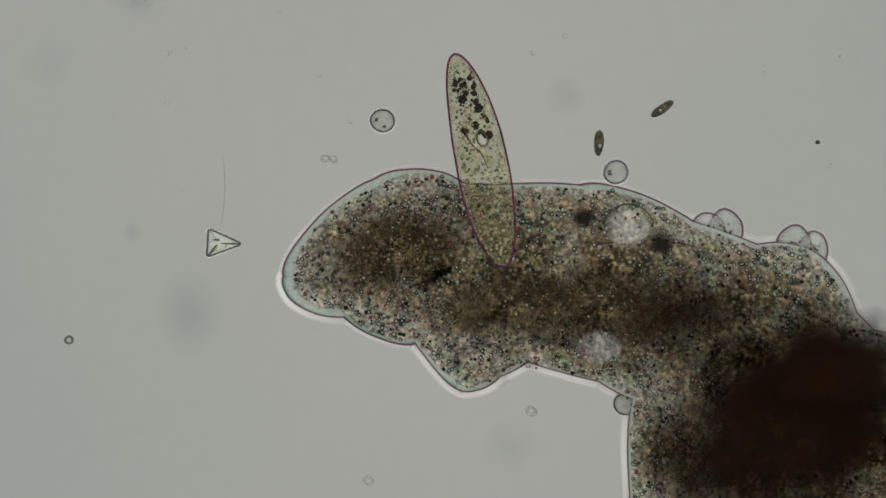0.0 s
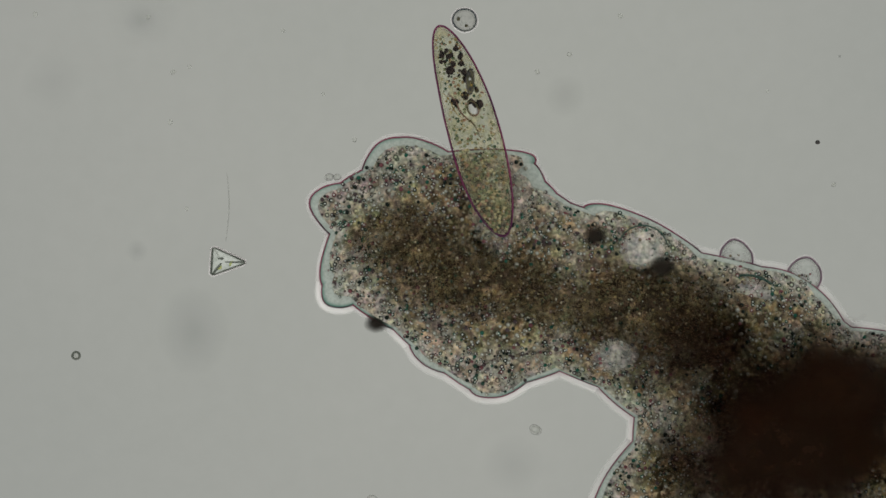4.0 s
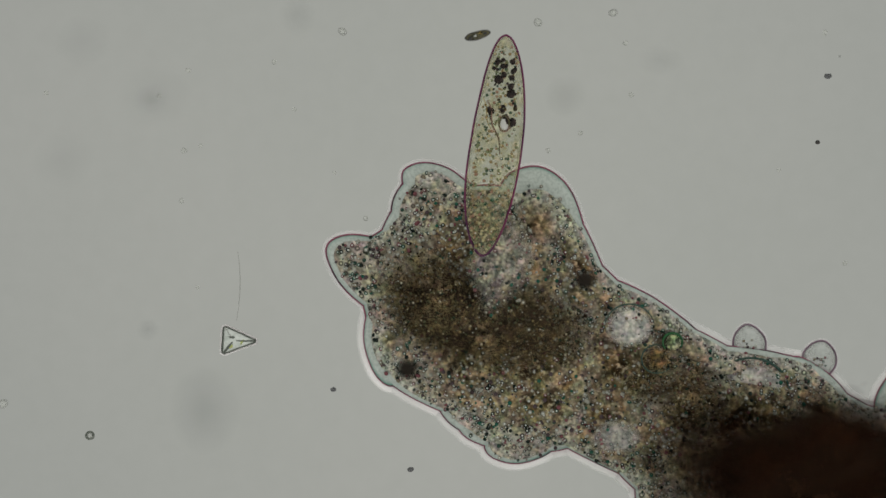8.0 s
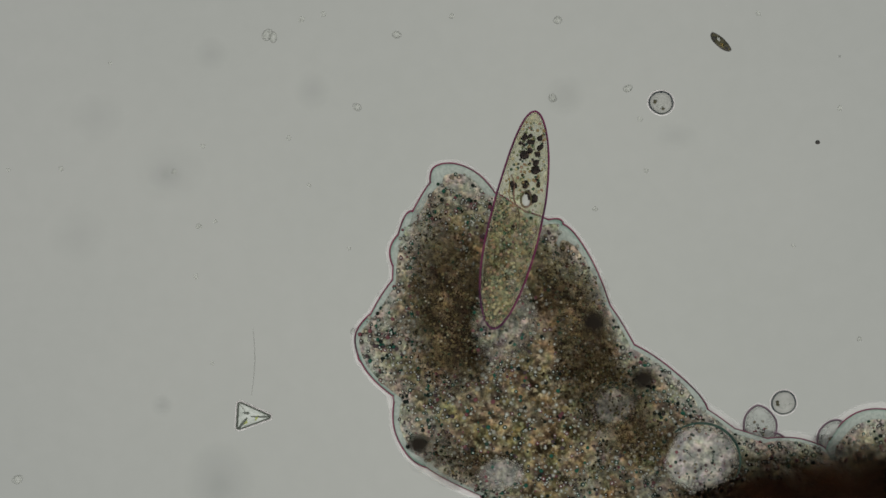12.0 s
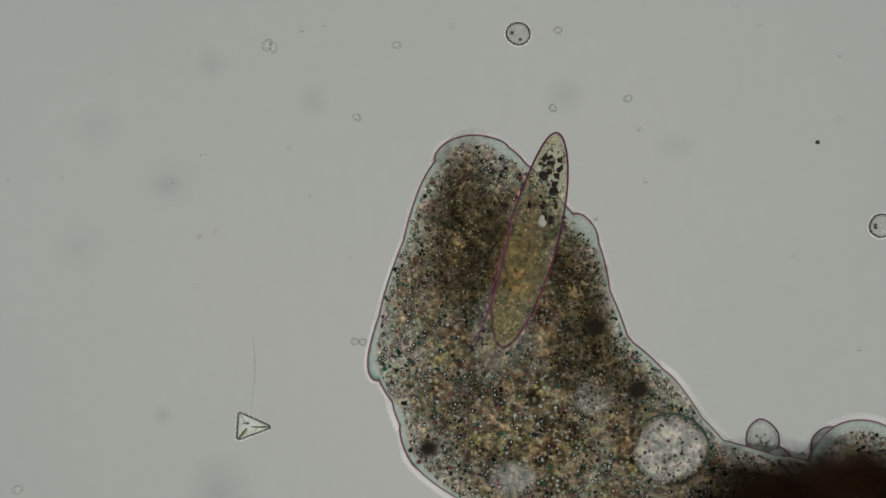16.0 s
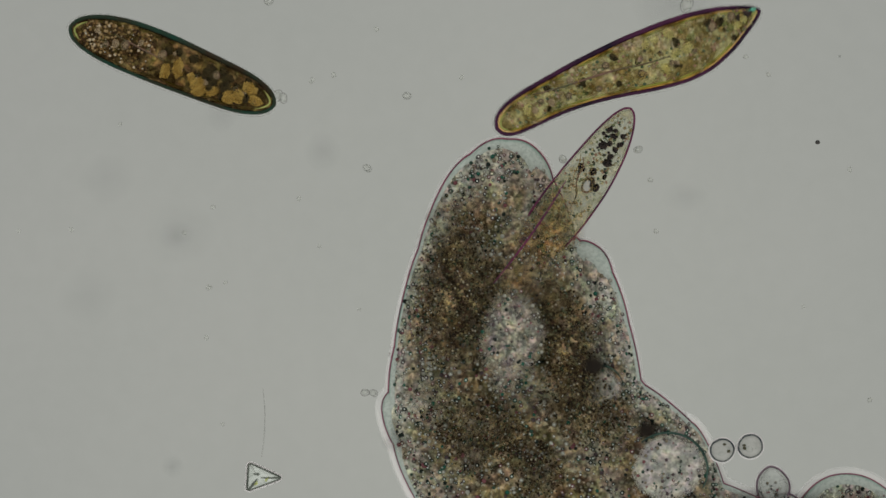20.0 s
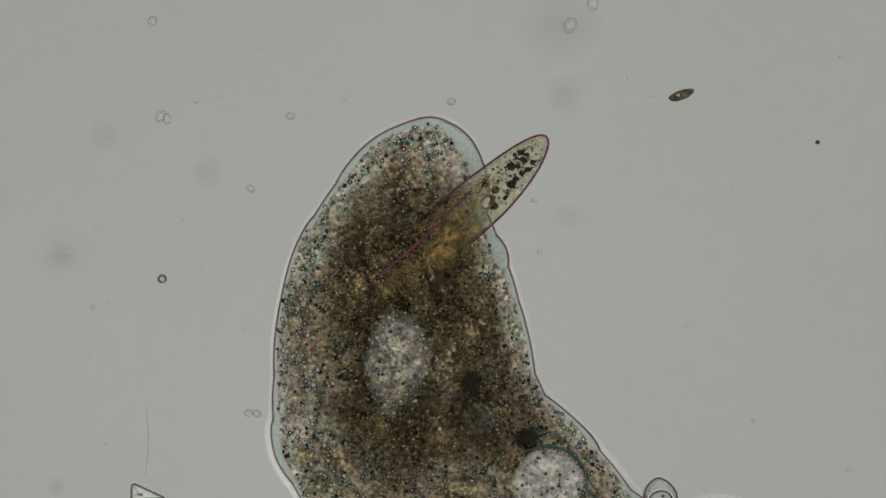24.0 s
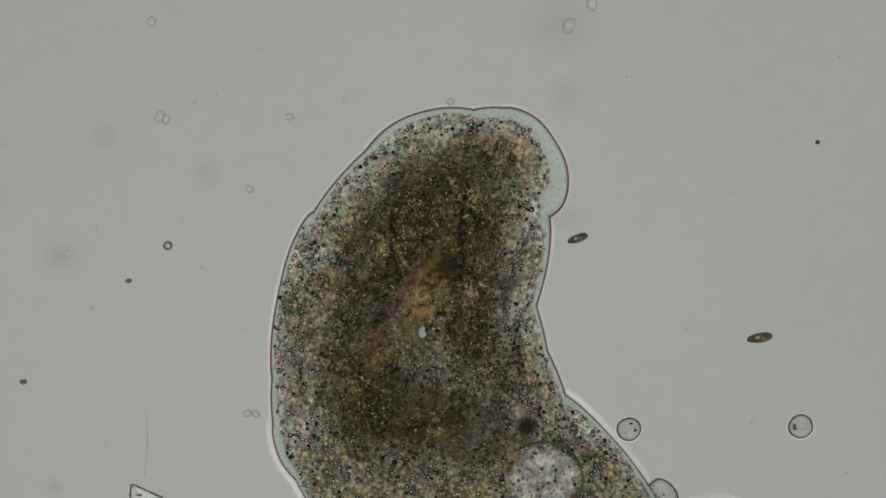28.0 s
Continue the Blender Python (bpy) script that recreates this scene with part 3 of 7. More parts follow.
def ciliate(seed, length, width, skin, label, captive=False):
    rng = random.Random(seed)
    ob = thing("ciliate", label, "ciliate", "" if captive else "swimming ciliates")
    L, Wd = length * U, width * U
    path = slipper(L, Wd, captive=captive, even=skin is UMBER)
    flat = 0.22 * Wd
    bold = seed == 210
    part("body", lens_body("body", path, flat, skin), ob)
    # Pellicle ring; its dark colour paints the refraction at the outline.
    part("pellicle", ring("pellicle", path, (-1.5 if captive else -2.0) * U, (2.1 if captive else 5.0) * U, -0.0025, 0.0025, PELLICLE if captive else GREENLINE if skin is UMBER else INKLINE), ob, "pellicle outline painted dark plum as refracted edge")
    if captive:
        part("lining", ring("lining", path, -5 * U, -2.2 * U, -0.0015, 0.0015, GAUZE), ob, "pale green lining")
    else:
        part("lining", ring("lining", path, -4.0 * U, -1.2 * U, -0.0015, 0.003, SALMON), ob, "thin salmon-coloured lining") if skin is not UMBER else None
        # Yellow-green ring painting the glow inside the outline.
        part("inner_glow_line", ring("inner_glow_line", path, -8.0 * U, -3.6 * U, -0.0015, 0.0035, VERDANT), ob, "yellow-green line painting the inner glow")
        n = len(path)
        # Black strand painting shade along one side of the swimmer.
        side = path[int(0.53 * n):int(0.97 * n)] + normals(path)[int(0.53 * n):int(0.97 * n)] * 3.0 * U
        part("painted_shade_side", thread("painted_shade_side", [(x, y, 0.0015) for x, y in side], 4.6 * U, INKLINE if skin is not UMBER else GREENLINE), ob, "thick black strand painting the shaded edge") if not bold else None
        # Pale ring for the cilia and the bright halo round them, painted together.
        part("cilia_and_halo", ring("cilia_and_halo", path, 3.0 * U, 9.0 * U, -0.004, -0.001, GAUZE), ob, "pale fringe of cilia with painted halo")
        for i in range(18):
            y = -0.40 + 0.045 * i + rng.uniform(-0.02, 0.02)
            lo, hi = inside(path, y * L)
            x = (lo + (hi - lo) * rng.uniform(0.24, 0.76)) / Wd
            r = U * rng.uniform(*((6, 13) if bold else (3.5, 8)))
            v = part("vesicle", lens_body("vesicle", oval(r, r * 0.8, seed + i, 0.22 if bold else 0.08, 20), 0.3 * r, VESICLE if bold else FAINT, 3), ob, "pale golden round vesicle")
            v.matrix_basis = pose(x * Wd, y * L, flat * 0.9)
            part("vesicle_wall", ring("vesicle_wall", oval(r, r * 0.9, seed + i, 0.06, 20), -1.2 * U, 1.0 * U, -0.001, 0.0015, GROOVE), v) if i % 2 == 0 else None
    top = flat * 0.85
    umber = skin is UMBER
    for i in range(46 if captive else 34 if umber else 60 if bold else 48):
        y = rng.choice((rng.gauss(0.335, 0.04), rng.gauss(0.27, 0.07), rng.uniform(0.1, 0.4))) if captive else rng.uniform(-0.42, 0.08) if umber else rng.uniform(-0.44, 0.40)
        lo, hi = inside(path, y * L)
        x = (lo + (hi - lo) * (0.17 + 0.66 * rng.random())) / Wd
        if captive:
            r = U * rng.choice((2, 2.6, 3.2, 4, 5, 6.5))
            m = INK if r > 4.5 * U else rng.choice((INK, MURK, TEALFOOD))
        elif umber:
            m = GOLD if i % 3 == 0 else MURK
            r = U * (rng.uniform(9, 15) if m is GOLD else rng.uniform(5, 11))
        else:
            m = rng.choice((INK, INK, MURK, AMBER, LEMON) if bold else (MURK, MURK, AMBER, MOSS, LEMON))
            r = U * (rng.uniform(4, 11) if bold else rng.uniform(6, 12) if m is LEMON else rng.uniform(2.5, 7.5))
        f = part("food_vacuole", ball("food_vacuole", r * rng.uniform(0.8, 1.5), r, r * 0.5, m, seed + i, 0.45), ob)
        f.matrix_basis = pose(x * Wd, y * L, top, 0, 0, rng.uniform(0, 180))
    line = np.linspace(0, 1, 14)
    if captive:
        groove = [(Wd * (-0.22 + 0.36 * k + 0.03 * math.sin(11 * k)), L * (0.20 - 0.24 * k), top * 1.1) for k in line]
        part("oral_groove", thread("oral_groove", groove, 1.6 * U, GROOVE), ob, "thin green and red mouth groove")
        eye = part("contractile_vacuole", lens_body("contractile_vacuole", oval(9 * U, 14 * U, 44, 0.04, 28), 0.002, CLEAR, 3), ob, "clear oval contractile vacuole")
        eye.matrix_basis = pose(0.14 * Wd, 0.10 * L, top)
        part("vacuole_wall", ring("vacuole_wall", oval(9 * U, 14 * U, 44, 0.04, 28), -1.3 * U, 1.1 * U, 0.0, 0.0025, GROOVE), eye)
        part("oral_lip", thread("oral_lip", [(x - 0.10 * Wd, y + 0.012 * L, z) for x, y, z in groove[:9]], 1.1 * U, AMBER), ob)
    elif umber:
        part("oral_groove", thread("oral_groove", [(Wd * (0.2 - 0.2 * k), L * (0.3 - 0.3 * k), top * 1.1) for k in line], 1.6 * U, GROOVE), ob, "thin curved mouth groove")
    else:
        slender = seed == 214
        canal = [(Wd * (-0.30 + 0.36 * k + 0.05 * math.sin(5 * k)), L * (0.26 - 0.40 * k), top * 1.15) for k in line]
        part("canal", thread("canal", canal, 2.2 * U, RUST), ob, "rust-coloured line along the mouth canal") if slender else None
        # Dark strand standing for the shade inside the canal.
        part("canal_painted_shade", thread("canal_painted_shade", [(x - 4.5 * U, y - 6 * U, z) for x, y, z in canal[4:]], 4.2 * U, MURK), ob, "dark strand painting the shade inside the mouth canal") if slender else None
        part("tail_spot", ball("tail_spot", 7 * U, 15 * U, 4 * U, INK, seed + 70, 0.4), ob, "dark spot at the pointed tail").matrix_basis = pose(-0.02 * Wd, -0.445 * L, top * 0.7)
        part("tail_tip", ball("tail_tip", 3.5 * U, 8 * U, 3 * U, TEALTIP, seed + 71, 0.3), ob, "teal tail tip").matrix_basis = pose(0.0, -0.48 * L, top * 0.5)
        part("oral_groove", thread("oral_groove", [(Wd * (0.30 - 0.42 * k), L * (0.34 - 0.5 * k + 0.02 * math.sin(9 * k)), top * 1.1) for k in line], 2.2 * U, GROOVE), ob, "thin curved mouth groove")
    spots = []
    for _ in range(620 if captive else 560):
        y = rng.uniform(0.1, 0.45) if skin is UMBER else rng.uniform(-0.47, 0.45)
        lo, hi = inside(path, y * L)
        k = rng.uniform(0.1, 0.9)
        spots.append((lo + (hi - lo) * k, y * L, flat * math.sqrt(1 - (2 * k - 1) ** 2) * 0.9 * math.sqrt(1 - (1.9 * y) ** 2), U * rng.choice((1.2, 1.6, 2.0, 2.6, 3.2))))
    part("granulation", bead_cloud("granulation", spots, TANGRAIN if skin is UMBER else SPRINKLE, 0.03), ob, "", "stuff")
    return ob


TANGRAIN = beads("tan_granule", (0.0, (0.05, 0.03, 0.015)), (0.3, (0.16, 0.10, 0.04)), (0.55, (0.28, 0.20, 0.10)), (0.75, (0.03, 0.02, 0.012)), (0.92, (0.42, 0.35, 0.24)))
SPRINKLE = beads("ciliate_granule", (0.0, (0.15, 0.17, 0.09)), (0.28, (0.21, 0.16, 0.08)), (0.48, (0.24, 0.15, 0.10)), (0.64, (0.33, 0.30, 0.17)), (0.84, (0.05, 0.08, 0.05)))
prey = ciliate(201, 386, 90, CAPTIVE, "olive translucent ciliate being swallowed by the amoeba", True)
swimmers = [ciliate(210 + i, l, w, m, lab) for i, (l, w, m, lab) in enumerate((
    (425, 96, SWIMMER, "amber ciliate with golden food swimming past"),
    (400, 88, SWIMMER, "yellow-brown ciliate swimming in the water"),
    (492, 98, SWIMMER, "long yellow-olive ciliate with a dark outline"),
    (372, 80, UMBER, "dark umber ciliate with amber blotches"),
    (426, 90, SWIMMER, "slender yellow ciliate with a dark outline")))]


# ---- small life and debris in the water ----
def round_cell(seed, radius):
    ob = thing("round_cell", "small clear round cell with a dark edge", "round cell", "round cells")
    path = oval(radius * U, radius * 0.95 * U, seed, 0.02, 40)
    part("body", lens_body("body", path, 0.4 * radius * U, CELL), ob)
    part("wall", ring("wall", path, -4.6 * U, 1.4 * U, -0.002, 0.002, NAVY), ob, "dark navy cell wall")
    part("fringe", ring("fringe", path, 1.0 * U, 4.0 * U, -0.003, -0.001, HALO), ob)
    rng = random.Random(seed)
    # Pale bead painting a highlight on the cell.
    part("painted_shine", ball("painted_shine", 0.32 * radius * U, 0.26 * radius * U, 2 * U, SPECK, seed + 9, 0.3), ob).matrix_basis = pose(-0.1 * radius * U, -0.25 * radius * U, 0.34 * radius * U)
    for i in range(4):
        x = rng.uniform(0, 6.28)
        c = part("chloroplast", ball("chloroplast", 3.0 * U, 2.4 * U, 1.5 * U, OLIVE if i else SPECK, seed + i, 0.4), ob)
        c.matrix_basis = pose(0.55 * radius * U * math.cos(x), 0.55 * radius * U * math.sin(x), 0.36 * radius * U)
    return ob


def rod(seed, length):
    ob = thing("alga", "tiny dark olive spindle-shaped alga", "alga", "spindle algae")
    path = oval(length * U / 2, length * U * 0.16, seed, 0.05, 32)
    part("body", lens_body("body", path, length * U * 0.14, OLIVE), ob)
    part("edge", ring("edge", path, -1.2 * U, 1.3 * U, -0.0015, 0.0015, SOOT), ob)
    rng = random.Random(seed)
    for i in range(4):
        c = part("spot", ball("spot", length * 0.085 * U, length * 0.06 * U, length * 0.04 * U, SPECK if i == 1 else (AMBER if i == 2 else SOOT), seed + i, 0.3), ob)
        c.matrix_basis = pose(length * U * (-0.3 + 0.2 * i + rng.uniform(-0.04, 0.04)), length * U * rng.uniform(-0.05, 0.05), length * U * 0.12)
    return ob


round_cells = [round_cell(301, 20), round_cell(302, 20.5), round_cell(303, 20)]
algae = [rod(321 + i, l) for i, l in enumerate((42, 44, 42, 46, 44, 40, 44, 36))]


def splinter():
    """The three-cornered splinter of a shell that lies on the glass."""
    x0, y0 = place(396, 431)
    ob = thing("splinter", "clear three-cornered shell splinter on the glass", "shell splinter", "", (x0, y0, 0, 0))
    corners = [(-27, 26), (33, -1), (-30, -24)]
    path = []
    for i in range(3):
        (ax, ay), (bx, by) = corners[i], corners[(i + 1) % 3]
        for k in np.linspace(0.06, 0.94, 12):
            path.append((ax + (bx - ax) * k, ay + (by - ay) * k))
    path = np.array(path[::-1]) * U
    part("plate", dome("plate", path, [(0, 0.004), (0.12, 0.009), (0.5, 0.010), (0.8, 0.010)], 0.0, SILICA), ob)
    part("edge", ring("edge", path, -2.2 * U, 1.4 * U, 0.0, 0.008, EDGE), ob, "dark grey-green edge")
    part("fringe", ring("fringe", path, 1.0 * U, 4.5 * U, 0.0, 0.003, HALO), ob)
    for i, (cx, cy) in enumerate(corners):
        part("ridge", thread("ridge", [(cx * U * (0.9 - 0.8 * k) - 8 * U * k, cy * U * (0.9 - 0.8 * k), 0.0095) for k in np.linspace(0, 1, 5)], (1.5 + 0.6 * i) * U, EDGE if i else SPECK), ob)
    for i, (cx, cy) in enumerate(((-12, 6), (-14, -10), (6, -2))):
        part("fleck", ball("fleck", 6 * U, 3 * U, 1.5 * U, VERDANT if i else EDGE, 130 + i, 0.5), ob).matrix_basis = pose(cx * U, cy * U, 0.0095, 0, 0, 30 * i)


def place(x, y):
    return (x - 784) * U, (441 - y) * U


splinter()


def grain(x, y, radius, dark, seed):
    px, py = place(x, y)
    ob = thing("grain", "tiny dark dust grain on the glass" if dark else "tiny bright grain with a grey edge on the glass", "grain", "grains on the glass", (px, py, 0, seed * 40 % 180))
    r = radius * U
    me = ball("body", r * 1.25, r, r * 0.6, SOOT if dark else SPECK, seed, 0.4)
    part("body", me, ob).matrix_basis = pose(0, 0, r * 0.5)
    if not dark and radius > 4:
        part("edge", ring("edge", oval(r * 1.5, r * 1.2, seed, 0.05, 20), -0.9 * U, 1.0 * U, 0, 0.002, THREAD), ob)


GRAINS = [(652, 851, 6, 0), (575, 281, 5, 0), (298, 95, 4, 0), (943, 95, 4, 0), (940, 728, 7, 0), (306, -47, 4, 0), (328, 86, 3, 0), (458, -62, 4, 0), (925, -132, 5, 0),
          (1080, -95, 4, 0), (-22, 543, 6, 0), (420, -244, 7, 0), (430, -240, 6, 0), (494, 22, 3, 0), (649, -244, 5, 0), (405, -413, 6, 0), (482, -272, 4, 0),
          (595, -362, 4, 0), (590, 282, 5, 0), (934, -270, 5, 0), (255, -2, 4, 0), (55, -7, 4, 0), (1090, -4, 4, 0), (1000, 64, 4, 0), (1468, 294, 4, 0), (323, 337, 3, 0), (620, 215, 4, 0), (565, 134, 3, 0), (1058, -149, 5, 0), (746, -277, 4, 0),
          (519, -281, 4, 0), (479, -269, 3, 0), (-38, -5, 3, 0), (142, -194, 3, 0), (294, 184, 4, 0), (1289, -282, 4, 0), (1351, 129, 3, 0), (301, 95, 3, 0), (1144, -405, 9, 0), (1184, -443, 8, 0), (579, -116, 5, 0),
          (1249, -313, 4, 0), (1637, 383, 4, 0), (1433, -114, 4, 0)]
for i, (gx, gy, gr, gd) in enumerate(GRAINS):
    grain(gx, gy, gr, gd, 400 + i)


def smudge(x, y, a, b, strength, seed):
    px, py = place(x, y)
    me = lens_body("smudge", oval(a * U, b * U, seed, 0.03, 40), 0.0007, soft("smudge", (0.10, 0.11, 0.11), strength, a * U, b * U, 0.03, 0.0))
    ob = new("smudge", me)
    ob.matrix_basis = pose(px, py, 0.0009)
    tagged(ob, "faint grey blurred smudge on the glass", "smudge", "smudges")


for i, (sx, sy, sa, sb, sk) in enumerate(((335, 555, 68, 85, 0.13), (900, 790, 60, 60, 0.07), (118, -97, 55, 50, 0.06), (1127, -405, 90, 70, 0.10), (235, 412, 22, 22, 0.10),
                                          (85, 110, 60, 60, 0.05), (240, 5, 35, 30, 0.08), (320, -210, 35, 35, 0.07), (1140, -65, 45, 30, 0.06), (500, -145, 35, 40, 0.08), (250, 0, 70, 60, 0.05))):
    smudge(sx, sy, sa, sb, sk, 500 + i)

hair = new("hair", thread("hair", [(*place(392 + 6 * math.sin(k / 4) , 395 - 11 * k), 0.0015 + 0.0002 * k) for k in range(12)], 1.1 * U, THREAD))
tagged(hair, "faint thin grey hair standing on the glass", "hair")

drifting = thing("grain", "small bright bead with a dark green edge drifting in the water", "grain", "drifting grains")
part("body", ball("body", 5 * U, 5 * U, 4 * U, SPECK, 601, 0.1), drifting)
part("edge", ring("edge", oval(7 * U, 7 * U, 601, 0.03, 24), -2.4 * U, 1.4 * U, -0.001, 0.0015, EDGE), drifting)
floating = []
for i in range(3):
    f = thing("grain", "dark blurred grain drifting in the water", "grain", "drifting grains")
    part("body", ball("body", (5 + i) * U, 4.5 * U, 4 * U, ASH, 610 + i, 0.4), f)
    floating.append(f)

dust = []
for i, (r, k) in enumerate(((4.2, 0.9), (3.4, 0.3), (42, 0.06))):
    near = (HEIGHT - 5.5) / HEIGHT * U
    me = lens_body("dust", oval(r * near, r * near * 0.95, 620 + i, 0.06, 24), 0.4 * near * min(r, 5), SOOT if i == 0 else soft("dust_veil", (0.06, 0.065, 0.06), k, r * near, r * near, 0.0, 0.2))
    d = new("dust", me)
    tagged(d, "dark dust speck on the eyepiece glass" if i == 0 else "faint grey dust on the eyepiece glass", "dust speck", "dust on the eyepiece")
    dust.append(d)


# ---- what moves ----
def glide(*rows):
    return [(t, pose(x, y, z, *(more or (0,)), 0, turn)) for t, x, y, z, turn, *more in rows]


def motions():
    walk(lobes[0], glide(
        (0,.4297,-.0913,0,-44.9), (1,.4328,-.0883,0,-38), (2,.4333,-.0879,0,-31.3), (5,.4329,-.0865,0,2.3), (6,.4307,-.0855,0,-7), (7,.4286,-.0808,0,-17.5), (8,.4245,-.0836,0,-17.6),
        (10,.4195,-.0788,0,-12.5), (11,.4179,-.0719,0,4.1), (12,.4154,-.0818,0,-10.3), (15,.4143,-.0793,0,-13.2), (17,.4121,-.0807,0,-15.4), (19,.4081,-.0816,0,-18.3), (20,.4088,-.0757,0,0),
        (22,.409,-.0711,0,5.1), (25,.4093,-.067,0,12.6), (26,.4093,-.0658,0,15.3), (27,.4094,-.0659,0,14.2), (28,.4095,-.0659,0,13.5)))
    walk(lobes[1], glide(
        (0,.3906,-.0607,0,-37.4), (1,.3912,-.06,0,-35.4), (2,.391,-.0602,0,-35.3), (5,.3888,-.0632,0,-34.1), (6,.3881,-.0637,0,-25.6), (7,.387,-.063,0,-28.9), (8,.3858,-.0627,0,-25),
        (10,.3805,-.0646,0,-24.3), (11,.3812,-.0588,0,-13.8), (12,.3788,-.0604,0,-22), (15,.3677,-.0622,0,-23), (17,.3607,-.0634,0,-20.7), (19,.3552,-.0595,0,-23.2), (20,.3578,-.0516,0,-6),
        (22,.3607,-.0382,0,-7.5), (25,.3622,-.0363,0,-6.2), (26,.3627,-.0345,0,-7.9), (27,.3628,-.0344,0,-8.6), (28,.3629,-.0341,0,-9.3)))
    walk(lobes[2], glide(
        (0,.1816,-.0128,0,-23.2), (1,.181,-.0112,0,-27.4), (2,.1798,-.0145,0,-20.7), (5,.1729,-.0196,0,-24.7), (6,.1706,-.0209,0,-27.1), (7,.17,-.0191,0,-30), (8,.1696,-.0169,0,-32.4),
        (10,.169,-.0122,0,-37.4), (11,.1692,-.009,0,-40.9), (12,.1681,-.008,0,-42.6), (15,.1649,-.0049,0,-47.9), (17,.1638,-.0014,0,-50.4), (19,.1651,.0043,0,-53.7),
        (20,.1668,.0086,0,-54.9), (22,.1707,.0175,0,-58.1), (25,.1813,.029,0,-44), (26,.1841,.0333,0,-42.6), (27,.1858,.0367,0,-41.5), (28,.1863,.0379,0,-40.6)))
    walk(lobes[3], glide(
        (0,.2411,-.054,0,49.6), (1,.2408,-.0541,0,49.7), (2,.2404,-.0543,0,50.1), (5,.2383,-.0549,0,51.7), (6,.2368,-.0563,0,52.4), (7,.235,-.0578,0,52.8), (8,.2335,-.0585,0,52.6),
        (10,.2292,-.0616,0,52.3), (11,.2281,-.0608,0,52.1), (12,.2267,-.0601,0,51.8), (15,.2202,-.0601,0,50.4), (17,.2156,-.0612,0,50.1), (19,.2138,-.0591,0,50.1), (20,.2129,-.0581,0,50),
        (22,.2113,-.0568,0,50.6), (25,.2085,-.0549,0,51.4), (26,.2078,-.0543,0,51.6), (27,.2073,-.054,0,51.7), (28,.2071,-.0538,0,51.7)))
    walk(lobes[4], glide(
        (0,.4615,-.2258,0,-62.8), (1,.4614,-.2256,0,-62.8), (2,.4612,-.2254,0,-62.8), (5,.4604,-.2242,0,-62.9), (6,.4603,-.224,0,-63), (7,.4602,-.2239,0,-63.1), (8,.4602,-.2239,0,-63.2),
        (10,.4602,-.2241,0,-63.4), (11,.4602,-.2242,0,-63.5), (12,.4603,-.2243,0,-63.6), (15,.4604,-.2247,0,-64), (17,.4606,-.2249,0,-64.2), (19,.4607,-.2252,0,-64.4),
        (20,.4608,-.2252,0,-64.5), (22,.4611,-.2254,0,-64.7), (25,.4612,-.2257,0,-64.9), (26,.4613,-.2257,0,-64.9), (27,.4613,-.2258,0,-65), (28,.4613,-.2258,0,-65)))
    walk(lobes[5], glide(
        (0,.2609,-.2298,0,13.5), (1,.2608,-.2298,0,13.5), (2,.2607,-.2298,0,13.7), (5,.2598,-.2294,0,15), (6,.2595,-.2293,0,15.4), (7,.2592,-.2293,0,15.8), (8,.2591,-.2293,0,16.1),
        (10,.259,-.2296,0,16.3), (11,.2591,-.2298,0,16.2), (12,.2592,-.23,0,16.2), (15,.2595,-.2306,0,16), (17,.2596,-.2309,0,15.9), (19,.2598,-.2312,0,15.8), (20,.2598,-.2313,0,15.7),
        (22,.2601,-.2315,0,15.6), (25,.2603,-.2318,0,15.5), (26,.2603,-.2318,0,15.5), (27,.2603,-.2319,0,15.4), (28,.2603,-.2319,0,15.4)))
    walk(lobes[6], glide(
        (0,.4064,-.2605,0,-5.2), (1,.4064,-.2605,0,-5.2), (2,.4064,-.2605,0,-5.2), (5,.4064,-.2605,0,-5.2), (6,.4064,-.2606,0,-5.2), (7,.4064,-.2606,0,-5.1), (8,.4064,-.2606,0,-5.1),
        (10,.4064,-.2606,0,-5.1), (11,.4064,-.2606,0,-5.1), (12,.4065,-.2606,0,-5.1), (15,.4065,-.2606,0,-5.1), (17,.4065,-.2606,0,-5.1), (19,.4066,-.2606,0,-5.1), (20,.4066,-.2606,0,-5.1),
        (22,.4068,-.2605,0,-5.1), (25,.4068,-.2605,0,-5), (26,.4068,-.2605,0,-5), (27,.4068,-.2605,0,-5), (28,.4068,-.2605,0,-5)))
    walk(lobes[7], glide(
        (0,.4616,-.1105,0,-13.9), (1,.462,-.1094,0,-.1), (2,.4616,-.1094,0,.5), (5,.4583,-.0923,0,1.7), (6,.4572,-.0865,0,1.7), (7,.4562,-.0866,0,2), (8,.4552,-.0863,0,.7), (10,.453,-.0866,0,2.3),
        (11,.4517,-.0861,0,.9), (12,.4513,-.0863,0,1.5), (15,.4501,-.0865,0,2), (17,.4493,-.0936,0,-1.1), (19,.4487,-.0894,0,-2.9), (20,.4484,-.0884,0,-2.4), (22,.448,-.0865,0,-1.5),
        (25,.4472,-.0837,0,-.1), (26,.447,-.0831,0,.3), (27,.4469,-.0828,0,.6), (28,.4468,-.0826,0,.7)))
